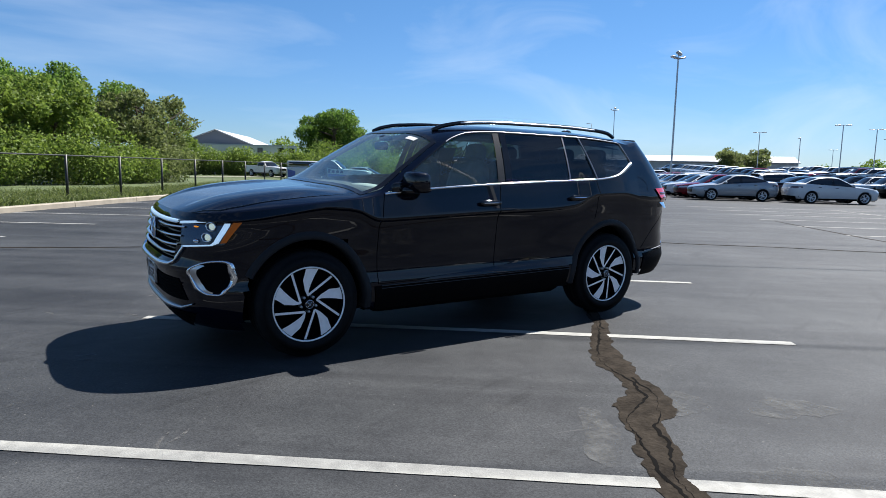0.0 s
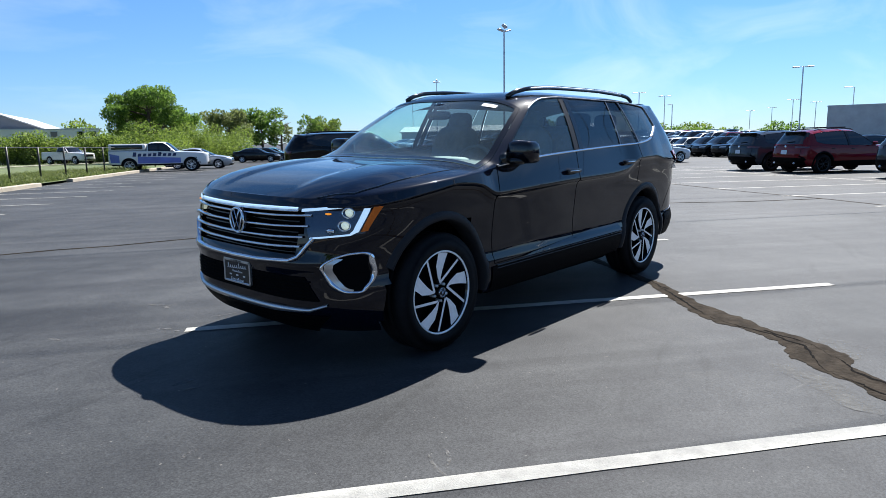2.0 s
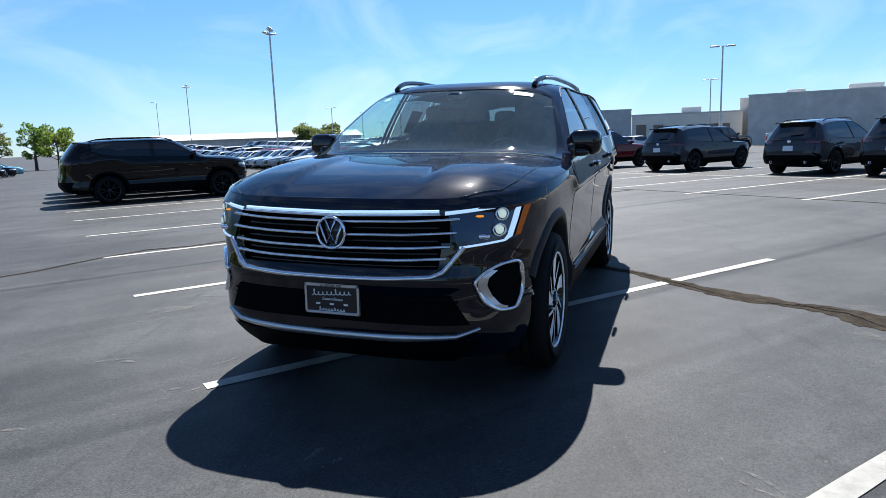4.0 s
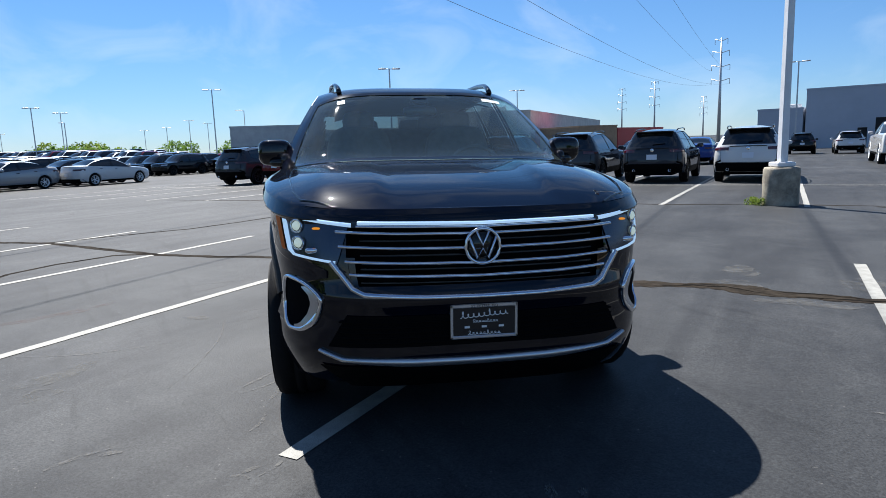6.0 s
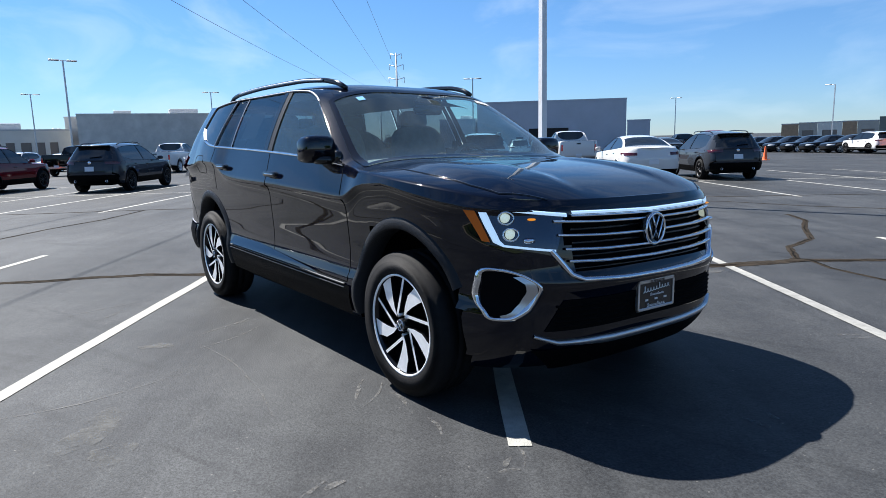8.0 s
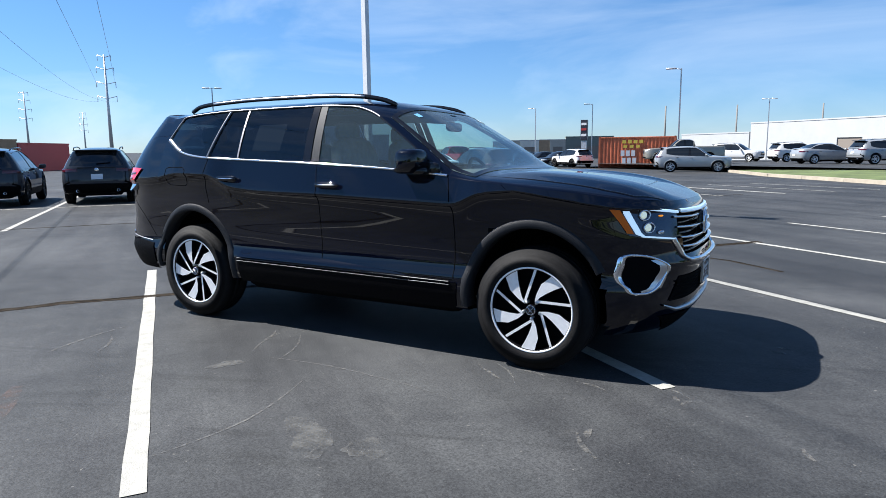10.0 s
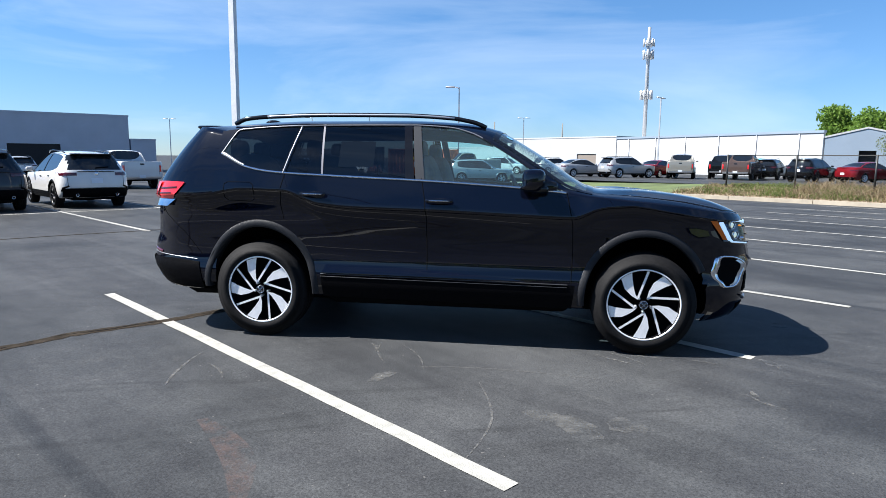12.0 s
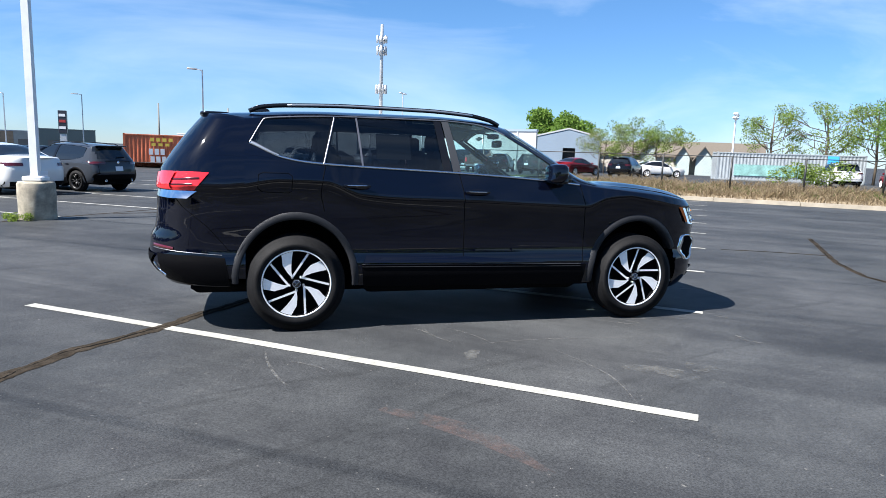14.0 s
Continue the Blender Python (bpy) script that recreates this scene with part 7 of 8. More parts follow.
for i, (x, y, h, sp, lf, bare) in enumerate(((-48.0, -84.0, 7.6, 3.2, L_OLIVE, 0.3), (-53.6, -84.0, 7.8, 2.8, L_DEEP, 0.25), (-57.0, -84.0, 7.6, 2.2, L_OLIVE, 0.85), (-65.5, -87.7, 8.0, 1.5, L_DEEP, 0.1), (-71.0, -89.7, 6.6, 3.0, L_BRIGHT, 0.3))):
    tree(x, y, h, sp, 80 + i, lf, "distant spring tree along the far edge", bare, size=0.28, per=90)
shrubs(spread_line((-46.0, -136.0), (-76.0, -150.0), 12, 3, 11), 4.0, 12, L_BRIGHT, "distant tree line over the verge", 26, 0.5, name="far_trees")
shrubs(spread_line((-140.0, -58.0), (-150.0, -20.0), 12, 4, 13), 2.6, 14, L_DEEP, "distant dark tree line behind the stock rows", 40, 0.4, name="far_trees")
shrubs(spread_line((-150.0, -66.0), (-165.0, -50.0), 8, 3, 15), 3.2, 16, L_BRIGHT, "distant bright tree line behind the stock rows", 40, 0.4, name="far_trees")
tree(-104.0, -62.0, 5.2, 4.6, 90, L_OLIVE, "rounded olive tree behind the stock rows", 0.1, size=0.3, per=90, low=0.1)
# right side
tree(38.8, 80.0, 8.6, 3.6, 91, L_DEEP, "round leafy tree behind the white shed", 0.0, size=0.26, per=130, low=0.2, puff=1.3)
for i, (x, y, h, sp, lf, bare) in enumerate(((33.6, 57.0, 5.1, 2.9, L_OLIVE, 0.15), (35.0, 53.9, 5.6, 3.2, L_BRIGHT, 0.15), (37.7, 53.4, 5.2, 2.9, L_BRIGHT, 0.15), (46.0, 47.0, 7.4, 3.2, L_BRIGHT, 0.25), (48.5, 43.0, 7.6, 3.2, L_BRIGHT, 0.25), (50.0, 39.0, 7.8, 3.4, L_BRIGHT, 0.2), (49.0, 34.0, 8.2, 3.4, L_DEEP, 0.05), (47.0, 30.0, 8.6, 3.6, L_DEEP, 0.0), (46.0, 25.0, 8.2, 3.6, L_DEEP, 0.0))):
    tree(x, y, h, sp, 100 + i, lf, "light spring tree behind the yard", bare, size=0.105, trunk=0.16, per=150 if lf is not L_DEEP else 300, puff=0.74 if lf is not L_DEEP else 1.0, z=ground_z(x, y) + 0.3)


def tufts(u0, u1, n0, n1, count, h, seed, leaf, label, name, base):
    """Single blades of grass or weed, leaning this way and that."""
    r = np.random.default_rng(seed)
    u, n = r.uniform(u0, u1, count), r.uniform(n0, n1, count)
    x, y = LOT_U.x * u + LOT_N.x * n, LOT_U.y * u + LOT_N.y * n
    z = -0.009 * (np.sqrt(x * x + y * y + 64) - 8) + np.array([base(a, b) for a, b in zip(u, n)])
    mound = 0.5 + 0.5 * np.sin(1.7 * u + 1.3 * np.sin(2.3 * n + seed)) * np.sin(1.9 * n + 0.7 * u)
    hh = h * r.uniform(0.4, 1.3, count) * (0.30 + 1.25 * mound)
    a = r.uniform(0, 2 * np.pi, count)
    lean = hh * r.uniform(0.1, 2.3, count)
    b = r.uniform(0, 2 * np.pi, count)
    w = 0.010 + 0.012 * r.random(count)
    p = np.stack([x, y, z], 1)
    side = np.stack([np.cos(a) * w, np.sin(a) * w, 0 * w], 1)
    tip = p + np.stack([np.cos(b) * lean, np.sin(b) * lean, hh], 1)
    mid = p + np.stack([np.cos(b) * lean * 0.3, np.sin(b) * lean * 0.3, hh * 0.6], 1)
    v = np.stack([p - side, p + side, mid + side * 0.8, mid - side * 0.8, tip], 1).reshape(-1, 3)
    f = []
    for i in range(count):
        o = 5 * i
        f += [(o, o + 1, o + 2, o + 3), (o + 3, o + 2, o + 4)]
    return tagged(new(name, mesh_of(name, v.tolist(), f, [leaf], smooth=False)), label, "grass", kind="stuff")


tufts(-10.0, 0.5, 24.2, 30.8, 9000, 0.16, 1, L_GRASS, "long green grass on the bank", "long_grass", lambda u, n: 0.10 + bank(u, n))
tufts(-5.5, 13.0, 24.9, 30.6, 12000, 0.34, 2, L_DRY, "tall dry straw-coloured weeds along the fence", "dry_weeds", lambda u, n: 0.10 + bank(u, n))
tufts(-10.0, 13.0, 23.6, 28.5, 7000, 0.17, 5, L_DRY, "short dead grass along the kerb", "dead_grass", lambda u, n: 0.10 + bank(u, n))
tufts(-4.5, 13.0, 25.5, 28.5, 2500, 0.22, 6, L_GRASS, "green shoots among the dry weeds", "long_grass", lambda u, n: 0.10 + bank(u, n))
tufts(12.2, 17.0, -42.0, -8.0, 22000, 0.20, 3, L_GRASS, "long rough grass at the foot of the fence", "long_grass", lambda u, n: 0.10)
shrubs([(31.0, 27.0), (32.0, 26.2), (30.2, 27.6)], 0.9, 21, L_BRIGHT, "bright green bush among the dry weeds", 380, 0.10, 0.5, "bush")
shrubs([(-6.05, 7.24), (-6.2, 7.34), (-5.9, 7.22)], 0.10, 22, L_BRIGHT, "small green weeds at the foot of the light pole", 9000, 0.022, -0.02, "weeds")

# ---- traffic cones ----
def cone(x, y):
    ob = thing("traffic_cone", pose(x, y, ground_z(x, y)), "orange traffic cone standing on the asphalt", "traffic cone", "traffic cones")
    part("cone_body", lathe([(0.15, 0.03), (0.135, 0.06), (0.03, 0.78), (0.025, 0.80), (0.0, 0.80)], 16), M_CONE, ob)
    part("cone_foot", box(-0.2, 0.2, -0.2, 0.2, 0.0, 0.035, 0.01), M_CONE, ob)


M_CONE = material("orange_plastic", (0.80, 0.12, 0.02), 0.5, vary=0.1)
cone(-14.6, 35.0)
cone(-41.0, 1.6)

# ---- gravel track across the verge ----
def track(points, half):
    v = []
    for i, (x, y) in enumerate(points):
        a, b = points[max(i - 1, 0)], points[min(i + 1, len(points) - 1)]
        d = Vector((b[0] - a[0], b[1] - a[1])).normalized()
        for k in (-1, 1):
            q = Vector((x - d.y * half * k, y + d.x * half * k))
            v.append((q.x, q.y, ground_z(q.x, q.y) + 0.16))
    return v, [(2 * i, 2 * i + 2, 2 * i + 3, 2 * i + 1) for i in range(len(points) - 1)]


M_TRACK = material("pale_gravel", (0.30, 0.28, 0.23), 0.9, vary=0.25, scale=2)
tagged(new("gravel_track", mesh_of("gravel_track", *track([(0.0, -57.5), (-8.0, -63.0), (-16.0, -69.0), (-22.2, -73.5), (-30.0, -76.5), (-38.0, -78.0)], 1.1), [M_TRACK])), "pale gravel track through the grass", "track", kind="structure")
park("pickup", 27.25, -71.75, 112, "white", "white pickup truck standing on the gravel track", up=0.15)


# ---- buildings ----
M_TANWALL = material("rough_concrete_block", (0.56, 0.54, 0.50), 0.9, vary=0.16, scale=0.7, bump=0.3, bump_scale=5)
M_GREYWALL = material("grey_painted_block", (0.40, 0.43, 0.49), 0.85, vary=0.06, scale=0.5, bump=0.15, bump_scale=6)
M_WHITEWALL = material("white_ribbed_siding", (0.40, 0.41, 0.42), 0.6, vary=0.05, scale=0.6)
# darker, bluer than the white siding: the gable's shade is put into the colour
M_SHADE_BLUE = material("shade_blue_siding", (0.20, 0.255, 0.32), 0.6, vary=0.05, scale=0.6)
M_CREAM = material("cream_siding", (0.66, 0.63, 0.56), 0.8, vary=0.08, scale=0.5)
M_ROOF_PALE = material("pale_metal_roof", (0.45, 0.45, 0.45), 0.5, 0.2, vary=0.06)
M_ROOF_GREY = material("grey_metal_gable", (0.17, 0.185, 0.215), 0.6)
M_SHINGLE = material("brown_shingles", (0.105, 0.088, 0.07), 0.9, vary=0.2, scale=6)
M_HOUSE = material("beige_house_siding", (0.40, 0.37, 0.32), 0.8, vary=0.08, scale=1.0)
M_DOORDARK = material("dark_doorway", (0.012, 0.012, 0.014), 0.8)
M_GARAGE = material("brown_roller_door", (0.20, 0.17, 0.145), 0.7)
M_BRICK = material("tan_brick", (0.36, 0.24, 0.15), 0.85, vary=0.15, scale=2)
M_RUST = material("orange_container_paint", (0.60, 0.15, 0.065), 0.6, vary=0.22, scale=1.5)
M_REDWALL = material("red_panel", (0.38, 0.03, 0.03), 0.6)
M_GREYMETAL = material("grey_corrugated_steel", (0.34, 0.37, 0.39), 0.5, 0.3, vary=0.12, scale=1.0)


def frame_of(x0, y0, x1, y1):
    """A frame whose x runs from one foot of a wall to the other and whose y runs away behind it."""
    d = Vector((x1 - x0, y1 - y0))
    return Matrix.Translation((x0, y0, 0)) @ Matrix.Rotation(math.atan2(d.y, d.x), 4, "Z"), d.length


def walls(ob, m, w, dep, z0, z1, mat_, name="wall", t=0.25, openings=()):
    """Four walls with thickness; the front one has its openings cut through as (x0, x1, top)."""
    xs = sorted({0.0, w, *[o for q in openings for o in q[:2]]})
    for a, b in zip(xs, xs[1:]):
        top = next((q[2] for q in openings if q[0] <= a and b <= q[1]), None)
        part(name, moved(box(a, b, 0, t, z0 if top is None else top, z1), m), mat_, ob, smooth=False)
    part(name, moved(box(0, w, dep - t, dep, z0, z1), m), mat_, ob, smooth=False)
    part(name, moved(box(0, t, t, dep - t, z0, z1), m), mat_, ob, smooth=False)
    part(name, moved(box(w - t, w, t, dep - t, z0, z1), m), mat_, ob, smooth=False)


def flat_building(x0, y0, x1, y1, dep, z1, mat_, label, openings=(), coping=None, units=(), z0=-1.4):
    ob = thing("building", Matrix(), label, "building")
    m, w = frame_of(x0, y0, x1, y1)
    walls(ob, m, w, dep, z0, z1, mat_, openings=openings)
    part("roof", moved(box(-0.05, w + 0.05, -0.05, dep + 0.05, z1, z1 + 0.18), m), coping or mat_, ob, smooth=False)
    for a, b, top in openings:
        part("door", moved(box(a, b, 0.12, 0.2, z0, top), m), M_DOORDARK if top > 3.0 or mat_ is M_GREYWALL else M_GARAGE, ob, smooth=False)
    for a, b, h in units:
        part("roof_unit", moved(box(a, b, 3.0, 5.0, z1 + 0.18, z1 + 0.18 + h, 0.05), m), M_GALV, ob, smooth=False)
    return ob


# big rough concrete-block store, low garage range beside it
flat_building(-84.4, 9.9, -81.2, 26.6, 34.0, 5.3, M_TANWALL, "low rough concrete-block store with a flat roof", units=((10.5, 14.0, 0.7), (4.0, 6.0, 0.5)), openings=((13.6, 15.4, 1.6),))
flat_building(-81.2, 26.62, -137.5, 61.0, 20.0, 5.25, M_TANWALL, "shaded long side of the concrete-block store")
flat_building(-87.4, -4.15, -88.0, 9.6, 22.0, 3.6, M_CREAM, "low cream garage range with brown roller doors", openings=((0.6, 1.9, 2.4), (2.8, 4.1, 2.3), (6.9, 7.8, 2.2), (8.4, 9.5, 2.2), (9.9, 10.9, 2.2), (11.4, 12.3, 2.2)), coping=M_ROOF_PALE, units=((6.5, 9.0, 0.8),))
flat_building(-86.4, -13.6, -87.4, -4.2, 22.0, 4.4, M_GREYMETAL, "pale grey flat warehouse wall")
flat_building(-73.0, 35.5, -81.0, 46.0, 14.0, 2.4, M_REDWALL, "low red-panelled annex of the store")
flat_building(-72.0, 30.0, -73.0, 35.4, 10.0, 2.75, M_BRICK, "low brown brick annex")
# big grey showroom back
flat_building(-60.8, 52.3, -47.3, 65.2, 30.0, 5.8, M_GREYWALL, "large grey windowless showroom back with a dark loading door", openings=((6.6, 11.6, 2.5), (5.0, 5.9, 1.5)), coping=M_GREYWALL)
flat_building(-47.2, 65.3, -45.0, 66.9, 24.0, 3.1, M_GREYWALL, "low grey wing of the showroom")
flat_building(-64.6, 49.05, -61.0, 52.1, 26.0, 3.8, M_GREYWALL, "low grey wing of the showroom", openings=((1.6, 3.4, 1.2),), units=((2.2, 3.6, 0.5),))
# shops far behind
shop_pts = [(-60.3, 132.6), (-57.5, 133.9), (-54.5, 135.2), (-50.6, 136.8), (-48.3, 137.7), (-45.0, 138.9), (-35.0, 142.4)]
M_SHOPGREEN = material("grey_green_render", (0.16, 0.18, 0.16), 0.8, vary=0.1)
for i, (m_, top_, lb) in enumerate(((M_BRICK, 2.75, "tan brick shop front far off"), (M_HOUSE, 2.9, "beige shop front far off"), (M_CREAM, 2.95, "cream shop front far off"), (M_BRICK, 3.0, "tan brick shop front far off"), (M_HOUSE, 3.0, "beige shop front far off"), (M_SHOPGREEN, 3.6, "grey-green shop front far off"))):
    (xa_, ya_), (xb_, yb_) = shop_pts[i], shop_pts[i + 1]
    wd = math.hypot(xb_ - xa_, yb_ - ya_)
    flat_building(xa_, ya_, xb_ - 0.02, yb_ - 0.02, 14.0, top_, m_, lb, openings=((wd * 0.2, wd * 0.8, 1.5),) if i in (1, 2, 4, 5) else (), coping=M_ROOF_PALE if i != 5 else None)


def gable_hall(x0, y0, x1, y1, dep, eave, ridge, wall_m, gable_m, roof_m, label, door=None, z0=-1.2, lap=0.4):
    """A hall whose gable end runs from foot to foot."""
    ob = thing("hall", Matrix(), label, "building")
    m, w = frame_of(x0, y0, x1, y1)
    walls(ob, m, w, dep, z0, eave, wall_m, openings=(door,) if door else ())
    if door:
        part("door", moved(box(door[0], door[1], 0.5, 0.6, z0, door[2]), m), M_DOORDARK, ob, smooth=False)
    for y in (0.0, dep - 0.25):
        v = [(0, y, eave), (w, y, eave), (w / 2, y, ridge), (0, y + 0.25, eave), (w, y + 0.25, eave), (w / 2, y + 0.25, ridge)]
        part("gable", moved((v, [(0, 1, 2), (5, 4, 3), (0, 3, 4, 1), (1, 4, 5, 2), (2, 5, 3, 0)]), m), gable_m, ob, smooth=False)
    for s in (0, 1):
        e = -lap if s == 0 else w + lap
        sl = (ridge - eave) / (w / 2)
        v = [(e, -lap, eave - lap * sl), (w / 2, -lap, ridge), (w / 2, dep + lap, ridge), (e, dep + lap, eave - lap * sl)]
        v += [(a, b, c + 0.16) for a, b, c in v]
        part("roof", moved((v, [(0, 1, 2, 3), (7, 6, 5, 4), (0, 4, 5, 1), (1, 5, 6, 2), (2, 6, 7, 3), (3, 7, 4, 0)]), m), roof_m, ob, smooth=False)
    return ob


gable_hall(-17.9, -104.8, -28.5, -99.6, 30.0, 3.85, 6.15, M_CREAM, M_ROOF_GREY, M_ROOF_PALE, "pale hall with a low grey metal gable behind shrubs")
wing = flat_building(-17.8, -99.6, -33.9, -94.8, 2.6, 3.75, M_CREAM, "low cream front wing of the hall with a white roof edge", coping=M_ROOF_PALE)
m_, w_ = frame_of(-17.8, -99.6, -33.9, -94.8)
for i in (11.2, 14.4, 16.0):
    part("window", moved(box(i - 0.4, i + 0.4, -0.05, 0.05, 2.75, 3.5), m_), M_FARGLASS, wing, smooth=False)
# long white workshop; the shade on its gable end is in the bluish colour
gable_hall(28.4, 63.2, 34.7, 60.2, 60.0, 3.75, 4.6, M_SHADE_BLUE, M_SHADE_BLUE, M_ROOF_PALE, "long white workshop, its gable end coloured bluish for shade", door=(2.9, 4.3, 2.5), lap=0.06)
shop = thing("workshop_side", Matrix(), "long white ribbed workshop wall with a flat parapet", "building")
m_, w_ = frame_of(11.5, 89.0, 28.3, 63.35)
part("wall", moved(box(0, w_, -0.02, 0.25, -1.2, 4.25), m_), M_WHITEWALL, shop, smooth=False)
part("coping", moved(box(-0.1, w_ + 0.1, -0.12, 0.3, 4.25, 4.5), m_), M_SHADE_BLUE, shop, smooth=False)
for i in range(6):
    part("downpipe", moved(tube([(w_ * (i + 0.5) / 6, -0.10, -1.0), (w_ * (i + 0.5) / 6, -0.10, 4.2)], 0.06, 6), m_), M_GALV, shop)
mural_m = material("turquoise_mural", (0.08, 0.55, 0.68), 0.6, vary=0.15, scale=2)
for i, (a, b, h) in enumerate(((19.0, 20.2, 1.5), (20.5, 21.5, 1.8), (21.9, 22.9, 1.4), (23.2, 24.4, 1.7))):
    part("mural_shape", moved(patch([(a, 0.1), (b, 0.1)], [(a + 0.2, h), (b - 0.1, h)], lambda x, z: (x, -0.05, z), 2, 0.5), m_), mural_m, shop)
flat_building(-4.6, 104.4, 11.4, 89.2, 20.0, 4.55, M_WHITEWALL, "white flat-roofed workshop with a dark loading door", openings=((15.0, 18.6, 2.2),), coping=M_WHITEWALL)
flat_building(-16.0, 114.0, -4.8, 104.6, 16.0, 3.2, M_WHITEWALL, "lower white workshop range")
# houses behind the trees
M_SAGE = material("sage_green_siding", (0.36, 0.42, 0.41), 0.8, vary=0.06, scale=1.0)
for x0, y0, x1, y1, dep, eave, ridge in ((55.8, 76.1, 61.0, 83.5, 11.5, 2.2, 4.05), (56.9, 66.7, 62.5, 73.7, 8.8, 2.1, 4.0), (68.7, 73.7, 74.7, 80.4, 7.0, 2.2, 4.3)):
    gable_hall(x0, y0, x1, y1, dep, eave, ridge, M_HOUSE, M_HOUSE, M_SHINGLE, "low house with a broad brown shingle roof behind trees")
for x0, y0, x1, y1, dep, eave, ridge in ((50.7, 77.2, 53.0, 75.7, 5.0, 2.4, 3.9), (51.0, 69.2, 52.4, 68.2, 5.0, 2.0, 3.3), (52.7, 67.3, 54.3, 66.2, 5.0, 2.0, 3.3)):
    gable_hall(x0, y0, x1, y1, dep, eave, ridge, M_SAGE, M_SAGE, M_SHINGLE, "small sage-green gable before a shingle-roofed house")
# long pale store far behind the stock rows
gable_hall(-109.0, -105.2, -96.1, -95.7, 42.0, 3.1, 4.3, M_TANWALL, M_CREAM, M_ROOF_PALE, "very long low store with a white metal roof", z0=-1.0)


# ---- container ----
def container(x, y, heading, length, mat_, label, marks_=True, z=None):
    z = ground_z(x, y) if z is None else z
    ob = thing("shipping_container", pose(x, y, z, 0, 0, heading), label, "shipping container")
    W, H = 2.44, 2.59
    def corrugated(x0, x1, y_, sgn):
        n = int((x1 - x0) / 0.28)
        pts = []
        for i in range(n):
            a = x0 + (x1 - x0) * i / n
            s = (x1 - x0) / n
            pts += [(a, 0), (a + s * 0.3, 0), (a + s * 0.5, 0.045), (a + s * 0.8, 0.045)]
        pts.append((x1, 0))
        v = [(a, y_ - sgn * q, zz) for a, q in pts for zz in (0.18, H - 0.12)]
        return v, [(2 * i, 2 * i + 2, 2 * i + 3, 2 * i + 1) for i in range(len(pts) - 1)]
    for s in (1, -1):
        part("side_panel", corrugated(0.12, length - 0.12, s * W / 2 - s * 0.02, s), mat_, ob, smooth=False)
    part("roof", box(0, length, -W / 2, W / 2, H - 0.14, H - 0.04, 0.01), mat_, ob, smooth=False)
    part("floor_frame", box(0, length, -W / 2, W / 2, 0.04, 0.2, 0.01), mat_, ob, smooth=False)
    for a in (0.0, length - 0.14):
        for s in (-W / 2, W / 2 - 0.14):
            part("corner_post", box(a, a + 0.14, s, s + 0.14, 0, H), mat_, ob, smooth=False)
    part("end_panel", box(0.04, 0.09, -W / 2 + 0.14, W / 2 - 0.14, 0.18, H - 0.12), mat_, ob, smooth=False)
    for s in (-1, 1):
        part("end_door", box(length - 0.09, length - 0.04, min(0.01 * s, s * 1.08), max(0.01 * s, s * 1.08), 0.18, H - 0.12), mat_, ob, smooth=False)
    if marks_:
        y_ = -W / 2 - 0.012
        for i in range(4):
            part("painted_mark", box(1.9 + 0.45 * i, 2.2 + 0.45 * i, y_, y_ + 0.02, 2.02, 2.28), M_YELLOW_MARK, ob, smooth=False)
        for i in range(3):
            part("painted_mark", box(2.0 + 0.5 * i, 2.3 + 0.5 * i, y_, y_ + 0.02, 1.66, 1.88), M_YELLOW_MARK, ob, smooth=False)
        for i in range(3):
            part("painted_mark", box(1.8 + 0.42 * i, 2.1 + 0.42 * i, y_, y_ + 0.02, 0.98, 1.45), M_WHITE_MARK, ob, smooth=False)
            part("painted_mark", box(1.9 + 0.42 * i, 2.2 + 0.42 * i, y_, y_ + 0.02, 0.35, 0.85), M_WHITE_MARK, ob, smooth=False)
    return ob


M_YELLOW_MARK = material("yellow_stencil", (0.75, 0.55, 0.08), 0.6)
container(-12.4, 50.5, 8, 6.06, M_RUST, "rust-orange corrugated shipping container with stencilled marks")
long_box = container(38.5, 45.5, -28, 12.2, M_GREYMETAL, "long grey corrugated container with a teal stain behind the weeds", False, ground_z(38, 45) + 0.3)
part("painted_patch", box(9.1, 10.0, -1.25, -1.232, 1.75, 2.45), material("sky_blue_patch", (0.05, 0.38, 0.75), 0.6), long_box, smooth=False)
part("painted_patch", box(1.5, 7.5, -1.25, -1.232, 0.5, 1.5), material("faded_teal_patch", (0.20, 0.38, 0.36), 0.7, vary=0.4, scale=1.5), long_box, smooth=False)

# ---- sign ----
sg = thing("shop_sign", pose(-34.9, 119.7, ground_z(-34, 119)), "tall dark pylon sign of the shops", "sign")
part("sign_post", box(-0.5, 0.5, -0.2, 0.2, 0, 3.6), M_GALV, sg, smooth=False)
part("sign_box", box(-0.65, 0.65, -0.3, 0.3, 3.8, 7.6, 0.05), material("dark_sign_face", (0.03, 0.03, 0.04), 0.3), sg, smooth=False)
for zz, c in ((6.8, M_WHITE_MARK), (5.8, M_REDWALL), (4.7, M_WHITE_MARK)):
    part("sign_bar", box(-0.5, 0.5, -0.34, -0.30, zz - 0.22, zz + 0.22), c, sg, smooth=False)


